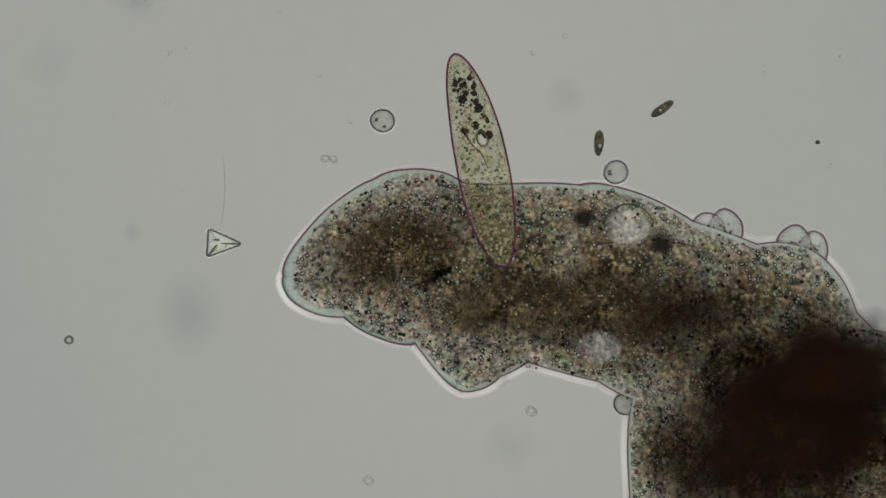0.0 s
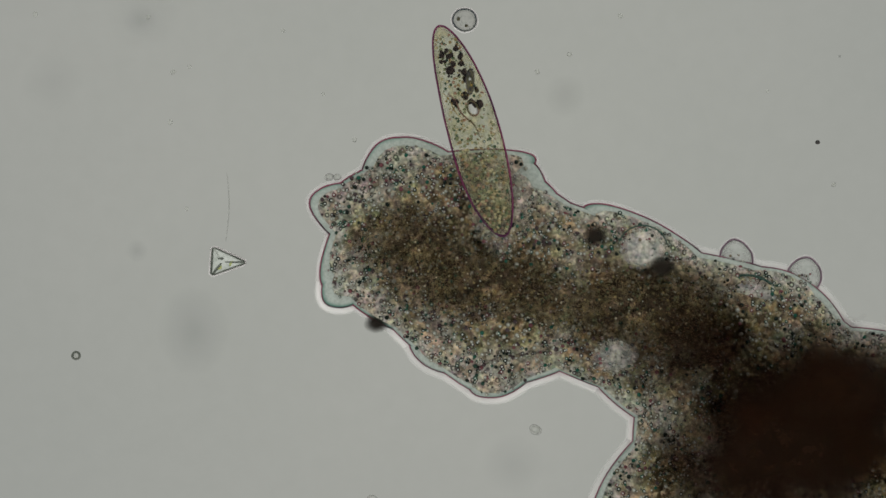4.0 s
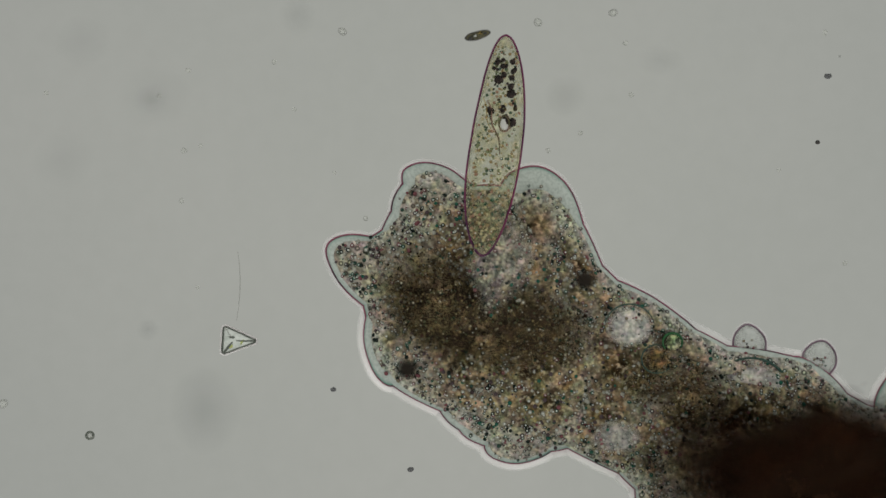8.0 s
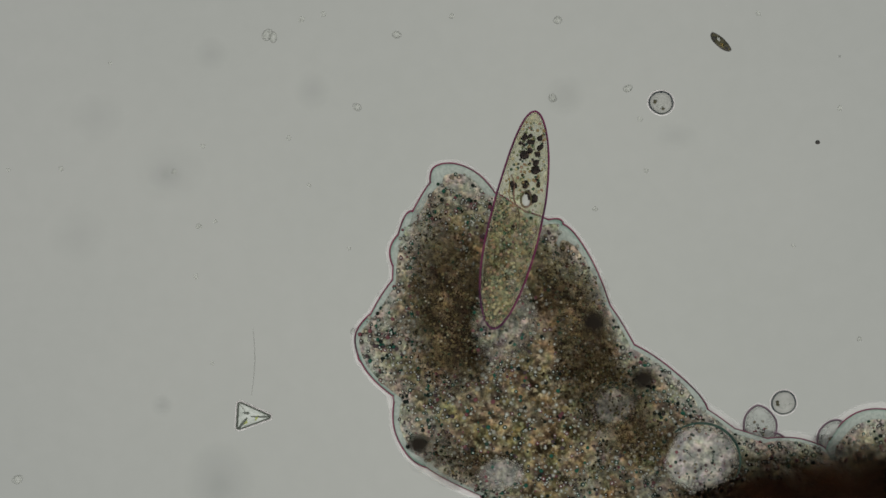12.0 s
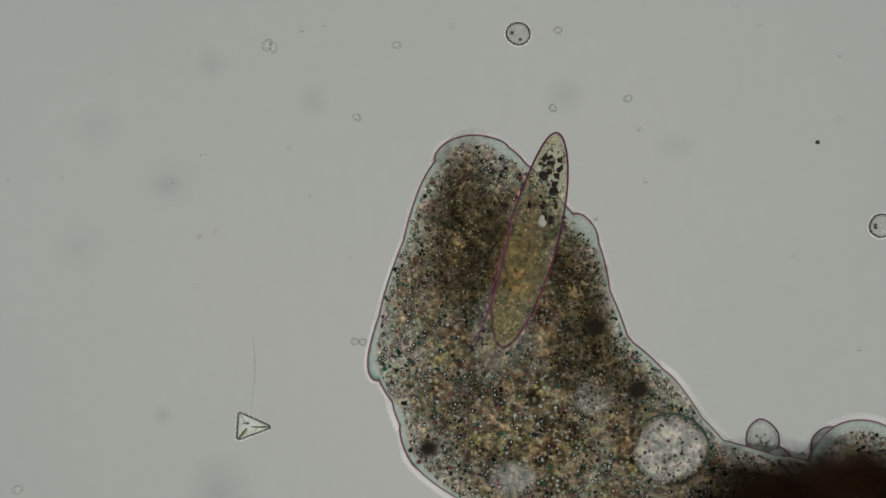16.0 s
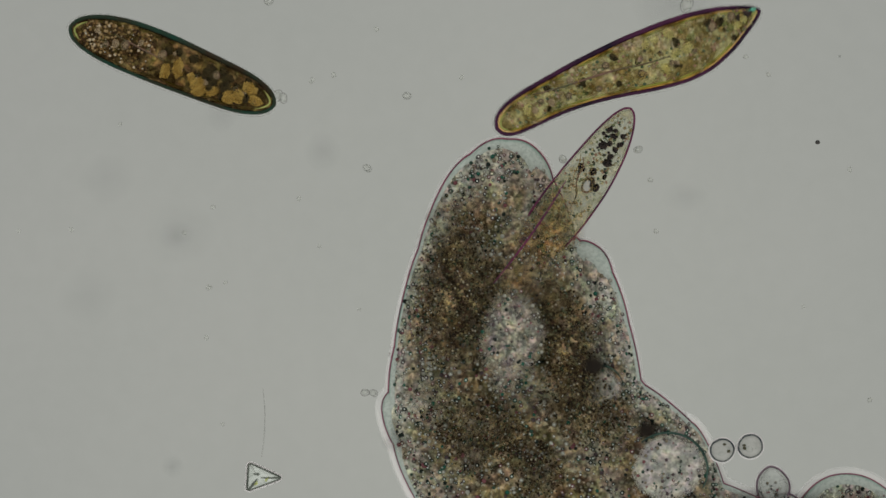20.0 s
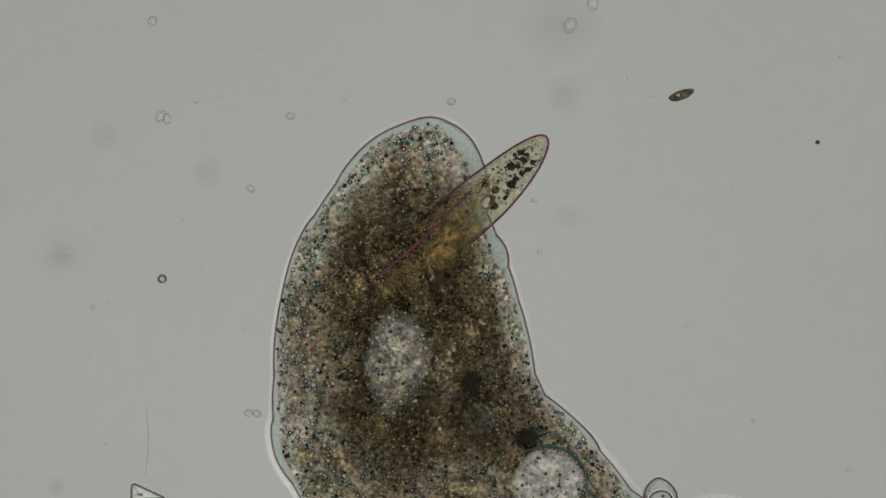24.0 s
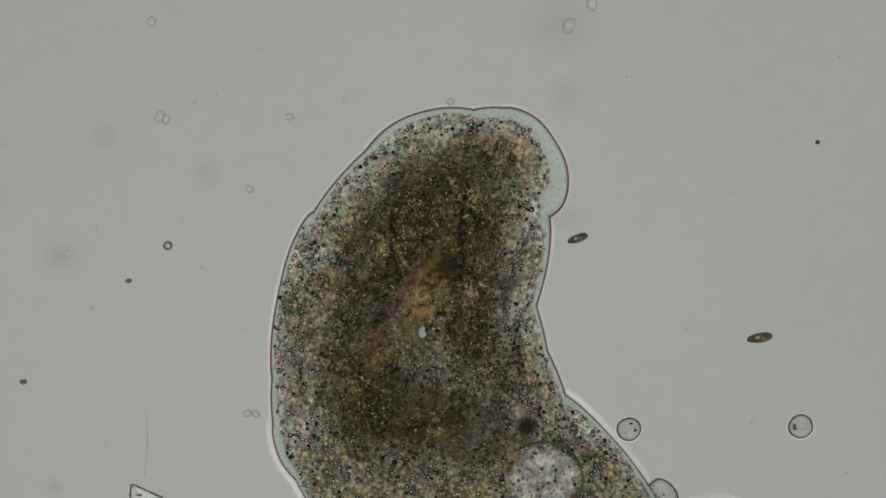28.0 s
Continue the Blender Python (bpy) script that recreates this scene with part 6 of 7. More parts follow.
    walk(patches[0], glide(
        (0,.069,-.0589,.06,0), (2,.0809,-.0636,.06,0), (5,.0212,.0039,.06,-10), (8,.0201,.0146,.06,-20), (11,-.0211,.1128,.06,-80), (12.3,-.0257,.1418,.06,-84.875),
        (15,.0408,.0972,.012,-60), (20,.021,.129,.012,-65), (21,.0546,.1476,.012,-65), (25,.0678,.1716,.012,-70), (28,.0618,.1992,.012,-70)))
    walk(patches[1], glide(
        (0,-.05,.0006,.06,0), (2,-.044,-.0012,.06,0), (5,.0395,.0332,.015,-30), (8,.0922,.0679,.015,-50), (10.1,.102,.1166,.015,-60), (10.6,.1052,.1204,.06,-66),
        (11,.1038,.1242,.06,-66), (12.3,.1061,.1246,.06,-70), (15,.0408,.0972,.012,-60), (20,.021,.129,.012,-65), (21,.0546,.1476,.012,-65), (25,.0678,.1716,.012,-70),
        (28,.0618,.1992,.012,-70)))
    walk(patches[2], glide(
        (0,.1656,-.0624,.06,-5), (2,.1656,-.0642,.06,-5), (5,.1996,-.0377,.06,-15), (6.4,.1885,-.034,.06,-15), (7.2,.145,0,.042,-13), (8,.0528,.0253,.058,-12),
        (9,.0444,.0408,.06,-25), (10,.042,.0657,.06,-12), (11,.0503,.0296,.072,0), (11.3,.0503,.02,.06,0), (12,.055,-.0299,.04,0), (14.5,.0696,.0324,.02,0), (20,.015,.057,.02,0),
        (22,.0642,.09,.03,0), (25,.0678,.0756,.062,-20), (28,.0678,.0852,.062,-20)))
    walk(patches[3], glide(
        (0,-.0559,-.0054,.06,20), (2,-.05,-.0072,.06,20), (5,-.0323,.0426,.06,-30), (8,-.0245,.0562,.06,-40), (11,-.027,.0891,.06,-80), (12.3,-.0322,.0968,.06,-83.25),
        (15,.0408,.0972,.012,-60), (20,.021,.129,.012,-65), (21,.0546,.1476,.012,-65), (25,.0678,.1716,.012,-70), (28,.0618,.1992,.012,-70)))
    walk(patches[4], glide(
        (0,.2414,-.0351,.02,0), (2,.2414,-.0369,.02,0), (5,.2591,-.0318,.06,-20), (8,.2312,-.0449,.06,-20), (11,.1573,-.0061,.06,-40), (12.3,.1492,.0162,.06,-53),
        (15,.0408,.0972,.012,-60), (20,.021,.129,.012,-65), (21,.0546,.1476,.012,-65), (25,.0678,.1716,.012,-70), (28,.0618,.1992,.012,-70)))
    walk(patches[5], glide(
        (0,.06,-.05,.012,-60), (8,-.0066,.0078,.012,-60), (12,.0018,.1062,.012,-82), (14.5,-.0174,.1974,.063,-94), (15,-.0132,.2082,.063,-95), (17,-.0096,.213,.063,-97),
        (19,-.0114,.2154,.063,-97), (20,-.03,.204,.063,-98), (21,-.0048,.2436,.063,-100), (22,-.003,.24,.063,-100), (25,.0078,.2496,.063,-112), (27,.0258,.2772,.063,-122),
        (28,.0288,.2772,.063,-124)))
    walk(patches[6], glide(
        (0,.08,-.05,.012,-60), (8,.0534,.0078,.012,-60), (12,.0738,.1002,.012,-72), (14.5,.1116,.1464,.063,-75), (15,.1098,.1512,.063,-75), (17,.1092,.162,.063,-78),
        (20,.087,.153,.063,-78), (21,.1116,.1776,.063,-80), (22,.12,.192,.063,-80), (25,.1128,.1956,.063,-82), (28,.1158,.2352,.063,-88)))
    walk(patches[7], glide(
        (0,.1,-.06,.012,-20), (8,.0534,-.0162,.012,-20), (12,.0378,.0282,.02,-15), (15,.0498,.0012,.045,-25), (17,.0492,.006,.045,-30), (20,.015,.039,.05,-40),
        (21,.0516,.0576,.055,-50), (22,.0522,.066,.063,-60), (25,.0048,.1116,.063,-88), (28,-.0042,.1332,.063,-92)))
    walk(patches[8], glide(
        (0,.1,-.03,.012,0), (8,.0534,.0078,.012,0), (15,.0378,.0732,.012,90), (20,.003,.129,.02,90), (22,.0522,.174,.02,90), (24.5,.0636,.2652,.063,80), (25,.0678,.2736,.063,80),
        (26,.0756,.2892,.063,75), (27,.0918,.3132,.063,60), (28,.1038,.3192,.063,55)))
    walk(patches[9], glide(
        (0,.12,-.03,.012,0), (8,.1134,-.0042,.012,0), (11,.159,.0282,.03,-30), (12,.1188,.0492,.05,-35), (15,.1278,.0612,.06,-40), (17,.1242,.072,.06,-40), (20,.105,.081,.063,-40),
        (21,.1356,.0876,.063,-40), (22,.1422,.09,.063,-40), (25,.1398,.1236,.063,-50), (28,.1278,.1512,.063,-60)))
    walk(blebs[0], glide(
        (0,.3004,.0222,0,0), (2,.3034,.0161,0,0), (5,.3076,.0067,0,0), (8,.3088,.0025,0,0), (9,.3076,.0007,0,0), (10,.307,.0047,0,0), (11,.3064,-.0019,0,0), (12,.3046,-.0031,0,0),
        (15,.307,-.0073,0,0), (17,.3076,-.0061,0,0), (18,.3082,-.0079,0,0), (19,.3046,-.0079,0,0), (20,.3076,-.0031,0,0), (21,.3095,.0024,0,0), (22,.3113,.0036,0,0),
        (25,.3119,.0072,0,0), (28,.3137,.006,0,0)))
    walk(blebs[2], glide(
        (0,.28,.0198,-.0004,0), (2,.2964,.0128,-.0004,0), (5,.3208,-.0261,-.0004,0), (8,.322,-.0303,-.0004,0), (9,.3208,-.0321,-.0004,0), (10,.3202,-.0281,-.0004,0),
        (11,.3196,-.0287,-.0004,0), (12,.3178,-.0299,-.0004,0), (15,.3202,-.0341,-.0004,0), (17,.3208,-.0329,-.0004,0), (18,.3214,-.0347,-.0004,0), (19,.3178,-.0347,-.0004,0),
        (20,.3208,-.0299,-.0004,0), (21,.3227,-.0244,-.0004,0), (22,.3245,-.0232,-.0004,0), (25,.3251,-.0196,-.0004,0), (28,.3269,-.0208,-.0004,0)))
    walk(blebs[3], glide(
        (0,.3928,0,-.0006,0), (2,.3879,-.0057,-.0006,0), (5,.3942,-.0659,-.0006,0), (8,.3948,-.0683,-.0006,0), (9,.3936,-.0707,-.0006,0), (10,.393,-.0689,-.0006,0),
        (11,.3996,-.0695,-.0006,0), (12,.3954,-.0719,-.0006,0), (15,.3864,-.0767,-.0006,0), (17,.3906,-.0599,-.0006,0), (20,.3864,-.0898,-.0006,0), (28,.3864,-.0898,-.0006,0)))
    walk(blebs[1], glide(
        (0,.3724,.006,0,0), (2,.3694,-.0007,0,0), (5,.3826,-.0113,0,0), (8,.3832,-.0137,0,0), (9,.382,-.0161,0,0), (10,.3814,-.0143,0,0), (11,.388,-.0149,0,0),
        (12,.3838,-.0173,0,0), (15,.3748,-.0221,0,0), (17,.379,-.0053,0,0), (20,.3748,-.0352,0,0), (28,.3748,-.0352,0,0)))
    walk(meal, glide(
        (0,.0574,-.0473,.02,0), (8,.0472,.0679,.02,0), (12,.0316,.1483,.02,0), (15,.0324,.1696,.122,-14), (16,.0413,.1596,.122,-14), (17,.0389,.1744,.122,-15),
        (18,.0489,.1605,.122,-15), (19,.0623,.2331,.085,-27), (20,.0677,.2609,.073,-33), (21,.0695,.2676,.071,-38), (22,.0762,.27,.072,-40), (25,.0798,.2794,.08,-46),
        (26,.0757,.2712,.075,-45), (27,.0621,.2357,.088,-35), (28,.0532,.212,.088,-28)))
    walk(neighbour, glide(
        (0,.58,-.15,0,0), (5,.535,-.09,0,0), (8,.503,-.076,0,0), (9,.497,-.072,0,0), (10,.462,-.062,0,0), (11,.446,-.056,0,0), (12,.4338,-.0498,0,0), (15,.4248,-.0528,0,0),
        (16,.4158,-.051,0,0), (17,.4092,-.051,0,0), (18,.4014,-.0534,0,0), (19,.3906,-.0516,0,0), (20,.39,-.054,0,0), (21,.3816,-.0534,0,0), (22,.3822,-.054,0,0),
        (25,.3738,-.0624,0,0), (28,.3738,-.0588,0,0)))
    walk(prey, glide(
        (0,.0391,.0925,.082,14.6,8), (1,.0397,.0978,.082,9.5,8), (2,.0511,.1003,.082,5.9,8), (2.5,.058,.0998,.082,3.4,8), (4.5,.0174,.1605,.082,22.1,6), (5,.0158,.1678,.082,22.4,6),
        (6,.0134,.1666,.082,23.3,6), (7,.0105,.1767,.082,24,6), (7.5,.0191,.1725,.082,21.4,6), (7.7,.0197,.1663,.082,15.6,6), (7.9,.0334,.2085,.105,0), (8,.0381,.2113,.105,-5),
        (8.5,.0514,.2115,.105,-8.8), (9,.049,.2139,.105,-6.2), (9.5,.0485,.2144,.105,-8.4), (10,.0488,.2184,.105,-10.7), (11,.0491,.2176,.105,-12.3), (12,.0434,.2137,.1,-9.9),
        (12.5,.0508,.206,.098,-12.6), (14.5,.0504,.201,.098,-14.3), (15,.0533,.2178,.098,-15.7), (15.5,.0545,.1982,.098,-16), (16,.0597,.2035,.098,-13.2),
        (16.5,.0642,.2306,.098,-18.7), (17,.0451,.211,.098,-15.1), (17.5,.0565,.2031,.098,-17.7), (18,.0611,.1941,.096,-16.3), (18.5,.0553,.2255,.094,-16.5),
        (19,.0767,.2815,.062,-27,13), (20,.0928,.3035,.046,-33,17), (20.5,.0911,.3048,.046,-34.2,17), (21,.1008,.3084,.046,-37,17), (22,.1056,.3077,.046,-37.8,17),
        (22.5,.1058,.3055,.046,-38.8,17), (24.5,.1111,.3125,.045,-47.6,14), (25,.1145,.3084,.042,-47.9,13), (26,.1073,.3003,.034,-46.6,8), (26.5,.0901,.2775,.036,-40.5),
        (27,.0588,.2392,.03,-32.9), (28,.0451,.1652,.03,-22.6)))
    walk(swimmers[0], glide(
        (0,-.0491,-.6193,.17,49.5), (.5,-.1076,-.4146,.17,49.5), (.6,-.131,-.2787,.17,49.5), (.7,-.1719,-.1924,.17,47.1), (.8,-.307,-.1059,.17,50.9), (.9,-.3509,-.1895,.17,103.7),
        (1,-.3652,-.1763,.17,54.9), (1.1,-.438,-.044,.17,37.5), (1.2,-.4322,.1137,.17,9.6), (1.3,-.4439,.2691,.17,15.1), (1.6,-.7509,.3738,.17,15.1), (4,-.7575,.703,.17,15.1),
        (6.5,.1101,.7717,.17,15.1), (7.3,.1101,.5082,.17,15.1), (7.4,-.1168,.1609,.17,-67.3), (7.5,-.3636,.1825,.17,-107.7), (7.6,-.4352,.1905,.17,-161.6), (7.7,-.287,-.1011,.17,-149.6),
        (7.8,-.1823,-.3112,.17,-149.6), (9,-.3017,-.5077,.17,-149.6), (21.2,-.5095,-.3509,.17,-149.6), (21.5,-.442,-.1733,.17,-149.6), (21.6,-.3097,.0122,.17,-224.4),
        (21.7,-.1908,.2102,.17,-205.3), (21.8,-.0889,.4576,.17,-198.4), (21.9,-.0297,.7322,.17,-198.4), (22.5,-.026,.9934,.17,-198.4), (24,-.8452,.8202,.17,-198.4),
        (26,-.8454,-.2903,.17,-198.4), (27.2,-.1424,-.2318,.17,-198.4), (27.3,-.0839,-.144,.17,-198.4), (27.4,-.2348,.0773,.17,-117.6), (27.5,-.4465,.0022,.17,-117.6),
        (27.6,-.3295,.0253,.17,-148.3), (27.7,-.2272,.0311,.17,-231.5), (27.8,-.0254,-.2025,.17,-231.5), (28,.0331,-.2903,.17,-231.5)))
    walk(swimmers[1], glide(
        (0,.6527,.0825,.17,-266.3), (4.4,.5569,.0695,.17,-266.3), (4.5,.3884,.0755,.17,-266.3), (4.6,.4698,.0704,.17,-264.2), (4.7,.5673,.0945,.17,-264.7),
        (4.9,.6951,.1756,.17,-264.7), (5.2,.5767,.2921,.17,-264.7), (5.3,.4959,.2907,.17,-263.5), (5.4,.285,.2453,.17,-242.8), (5.5,.1388,.0436,.17,-213.7),
        (5.6,.0956,.1532,.17,-135.1), (5.7,-.0072,.3974,.17,-135.1), (5.8,-.0656,.567,.17,-135.1), (6.2,-.0653,.8887,.17,-135.1), (7.5,.695,.7711,.17,-135.1),
        (8.3,.5776,.0979,.17,-135.1), (8.4,.4307,.1149,.17,-78.4), (8.5,.2478,.1058,.17,-111.8), (8.6,.1255,.2163,.17,-158.7), (8.7,.103,.461,.17,-170.8),
        (8.8,.1084,.6001,.17,-170.8), (9,.1,.86,.17,-213.7), (9.8,-.3678,.9389,.17,-265), (14,.6812,.9712,.17,-265), (16.2,.5623,.3944,.17,-265), (16.3,.3531,.2383,.17,-228.9),
        (16.4,.1782,.2643,.17,-284.4), (16.5,.1986,.2126,.17,-224.7), (16.6,.217,.2368,.17,-225.4), (16.7,.1795,.2562,.17,-263.7), (16.8,-.0004,.4085,.17,-324.7),
        (16.9,-.075,.4506,.17,-280.3), (17,-.0532,.4854,.17,-315), (17.1,.0358,.5081,.17,-357), (17.2,.2078,.2802,.17,-315.3), (17.3,.3856,-.0404,.17,-315.3),
        (18,.7939,-.0614,.17,-315.3), (25,.9103,.7004,.17,-315.3), (25.7,.5005,.7018,.17,-315.3), (25.8,.3716,.5636,.17,-231.4), (25.9,-.0489,.0798,.17,-228.8),
        (26,-.2898,-.2025,.17,-228.8), (27,-.2886,-.4657,.17,-228.8), (28,-.2886,-.4657,.17,-228.8)))
    walk(swimmers[2], glide(
        (0,.0854,-.7363,.17,-4.9), (4.3,.0777,-.4885,.17,-4.9), (4.5,.0814,-.3009,.17,-4.9), (4.6,.1148,-.2077,.05,-20.4,12), (4.7,.1565,-.1482,.058,-17.8,23),
        (4.8,.1663,-.1281,.058,-5,23), (4.9,.164,-.092,.058,-2,23), (5,.1668,-.0202,.058,4.6,23), (5.1,.1609,.0407,.058,-2.6,23), (5.2,.1749,.1544,.058,-2.6,23),
        (5.3,.1383,.3366,.17,10.6), (5.4,.0853,.3775,.17,21.2), (5.5,.0686,.4179,.17,18.9), (5.6,-.0717,.3228,.17,-69.7), (5.7,-.2704,.4325,.17,-69.7), (5.8,-.4457,.5962,.17,-69.7),
        (7,-.8841,.7132,.17,-69.7), (9,-.945,-.4493,.17,-69.7), (12.5,-.95,1,.17,-69.7), (15,-.4,1.05,.17,-80), (18,.2179,1.0498,.17,-96.3), (19.6,.2133,.722,.17,-96.3),
        (19.7,.2123,.552,.17,-184.3), (19.8,.193,.5036,.17,-202), (19.9,.1543,.4377,.17,-219.8), (20,.1486,.435,.17,-244.8), (20.1,.0129,.3992,.17,-252.7),
        (20.2,-.1039,.3977,.17,-257.1), (20.3,-.1829,.3862,.17,-259.4), (20.4,-.34,.2686,.17,-252), (20.5,-.5179,.1904,.17,-254.1), (20.6,-.7394,.0781,.17,-254.1),
        (22,-.8478,-.3499,.17,-254.1), (25,.2085,-.5278,.17,-254.1), (27.2,.7934,.1191,.17,-254.1), (27.3,.6764,.1425,.17,-254.1), (27.4,.4811,.1188,.17,-256.7),
        (27.5,.4047,.0776,.17,-226.2), (27.6,.4217,.0194,.17,-162.8), (27.7,.5887,.1191,.17,-162.8), (27.8,.4682,.2332,.17,-246.6), (27.9,.6764,.3238,.17,-246.6),
        (28,.7934,.3531,.17,-246.6)))
    walk(swimmers[3], glide(
        (0,.6527,-.7363,.17,32.7), (8,.6,.78,.17,-10), (8.9,.33,.66,.17,-30), (9,.1077,.4134,.17,-33.7), (9.1,-.1275,.3838,.17,-85), (9.2,-.3628,.5296,.17,-85),
        (9.4,-.5,.9,.17,-80), (10.2,.75,.95,.17,-20), (10.6,.95,.2,.17,40), (10.7,.75,-.3,.17,75), (10.9,.58,-.16,.1,82), (11,.0324,.0345,.052,86), (11.1,-.2876,.1575,.17,62),
        (11.2,-.5583,.3414,.17,55.8), (11.3,-.5308,.3118,.17,61.7), (11.4,-.376,.4664,.17,83.7), (11.5,-.2564,.6444,.17,83.7), (12.5,-.2,1.05,.17,60), (15,1,1.05,.17,40),
        (18,1,-.4,.17,32.7), (19.6,.38,-.3307,.17,32.7), (19.8,.2611,-.0876,.17,32.7), (19.9,.1057,.1734,.17,32.7), (20,-.3227,.4388,.17,70.3), (20.1,-.2909,.4056,.17,36.3),
        (20.2,-.3089,.3658,.17,0), (20.3,-.3244,.3836,.17,-29.8), (20.4,-.2973,.4262,.17,-24.4), (20.5,-.2766,.4902,.17,-9.8), (20.6,-.254,.7214,.17,-9.8),
        (21.5,-.1905,1.0549,.17,-9.8), (28,-.1833,1.0549,.17,-9.8)))
    walk(swimmers[4], glide(
        (0,.8866,-.1515,.17,-254.1), (20.1,.677,.1571,.17,-254.1), (20.2,.469,.1237,.17,-254.1), (20.3,.3446,.1157,.17,-252.2), (20.4,.2992,.1127,.17,-260.8),
        (20.5,.2889,.0954,.17,-266.2), (20.6,.2817,.0857,.17,-273.8), (20.7,.2821,.0793,.17,-272.3), (20.8,.2802,.0837,.17,-275.5), (20.9,.2877,.0857,.17,-275.6),
        (21,.2881,.0763,.17,-280.8), (21.1,.2765,.075,.17,-295), (21.2,.2648,.0825,.17,-305.3), (21.3,.2342,.1077,.17,-326.3), (21.4,.1872,.302,.17,-353.4),
        (21.5,.1823,.4355,.17,-341.4), (21.6,.0485,.5461,.17,-309), (21.7,.0606,.5693,.17,-341.4), (21.8,-.0012,.7617,.17,-341.4), (22.5,.0032,1.1104,.17,-341.4),
        (28,.0032,1.1104,.17,-341.4)))
    walk(round_cells[0], glide(
        (0,-.063,.1336,.13,0), (.3,-.0359,.183,.13,0), (.6,-.0524,.2024,.13,0), (1,-.0112,.2024,.13,0), (1.3,-.0288,.2178,.13,0), (1.6,-.0218,.2478,.13,0), (2,-.02,.293,.13,0),
        (3,.0064,.3059,.13,0), (4.5,.0187,.2416,.13,0), (5,.0326,.258,.13,0), (5.5,.085,.2592,.13,0), (6,.0991,.2686,.13,0), (6.5,.1144,.2786,.13,0), (7,.1185,.2374,.13,0),
        (7.5,.1285,.1868,.13,0), (7.8,.0874,.1688,.13,0), (8,.0713,.1278,.005,0), (8.7,.07,.1311,.005,0), (8.85,.1032,.2391,.13,0), (9,.1085,.2605,.13,0), (9.3,.1034,.3584,.13,0),
        (9.6,.1239,.3733,.13,0), (10,.146,.4003,.13,0), (10.3,.1355,.405,.13,0), (10.6,.1391,.3822,.13,0), (11,.1595,.3695,.13,0), (11.3,.1823,.3708,.13,0), (11.6,.1983,.354,.13,0),
        (12,.1953,.336,.13,0), (12.5,.1907,.3248,.13,0), (14.5,.0971,.3473,.13,0), (15,.06,.3756,.13,0), (15.5,.0276,.3865,.13,0), (16,.0465,.4186,.13,0), (16.5,.0485,.4077,.13,0),
        (17,.1182,.3804,.13,0), (17.5,.1541,.2975,.13,0), (18,.1018,.266,.04,0), (18.5,.0893,.2112,.005,0), (20,.0629,.1531,.005,0), (28,.0629,.1531,.005,0)))
    walk(round_cells[1], glide(
        (0,.1801,.08,.13,0), (.3,.0712,.1242,.13,0), (.5,.0594,.1977,.13,0), (.6,.0783,.2407,.13,0), (.8,.0859,.2948,.13,0), (1.3,.0859,.612,.13,0), (5,.7563,.5404,.13,0), (8,.6405,-.0492,.13,0),
        (11.1,.4493,.0191,.13,0), (11.3,.3965,.0166,.13,0), (11.6,.3718,.0045,.13,0), (12,.323,.0236,.13,0), (12.5,.3148,.0636,.13,0), (14.5,.4501,.1178,.13,0), (15,.4219,.1802,.13,0),
        (15.5,.4089,.1964,.13,0), (16,.4248,.2185,.13,0), (16.5,.4422,.1259,.13,0), (17,.3712,.0115,.13,0), (17.5,.3583,.0409,.13,0), (18,.3518,.0134,.13,0), (18.5,.3365,-.0037,.13,0),
        (19,.3159,.0329,.13,0), (19.3,.3048,.0865,.13,0), (19.6,.2796,.0878,.13,0), (20,.2775,.043,.13,0), (20.3,.3174,.0375,.13,0), (20.6,.3387,-.0112,.13,0), (24,.473,-.0296,.13,0),
        (25,.4564,-.0031,.13,0), (25.3,.4358,.0322,.13,0), (25.5,.3793,.0534,.13,0), (25.8,.3427,.0226,.13,0), (26,.3258,-.0112,.13,0), (27.3,.4564,-.0289,.13,0), (27.8,.4576,.0829,.13,0),
        (28,.4547,.0858,.13,0)))
    walk(round_cells[2], glide(
        (0,.1936,-.1642,.004,0), (.6,.1948,-.1759,.13,0), (1,.1759,-.1789,.13,0), (1.3,.1924,-.1735,.13,0), (1.6,.22,-.19,.003,0), (6,.25,-.2,.003,0), (14,.63,-.26,.05,0),
        (18.7,.3864,-.1815,.13,0), (19.3,.2842,-.0277,.13,0), (19.6,.2649,.026,.13,0), (20,.2481,.0389,.13,0), (20.5,.2677,.0161,.13,0), (21,.3077,.0087,.13,0),
        (26,.3081,.0005,.13,0), (27,.31,-.003,.13,0), (27.5,.2858,.0652,.13,0), (28,.2758,.0829,.13,0)))
    walk(algae[0], glide(
        (0,.2286,.1461,.12,35), (.3,.2404,.1078,.12,-70), (.6,.2546,.0625,.12,-20), (1,.2375,.0519,.12,5), (1.3,.2068,.0902,.12,-15), (1.6,.1379,.1044,.12,-80), (2,.1403,.1096,.12,-100),
        (2.5,.1261,.1998,.12,-90), (4.5,-.0467,.1936,.12,-90), (4.9,-.095,.2882,.12,-130), (5,-.0911,.3277,.12,-60), (5.3,-.1257,.4232,.12,-60), (7.4,-.1482,.3992,.12,-40),
        (7.5,-.1352,.3578,.12,-60), (7.8,-.1011,.2749,.12,-60), (7.9,-.0303,.2984,.12,0), (8,.0197,.326,.12,15), (8.3,.0282,.3984,.12,60), (8.8,-.1263,.486,.12,60), (9.6,-.134,1.293,.12,60),
        (28,-.134,1.293,.12,60)))
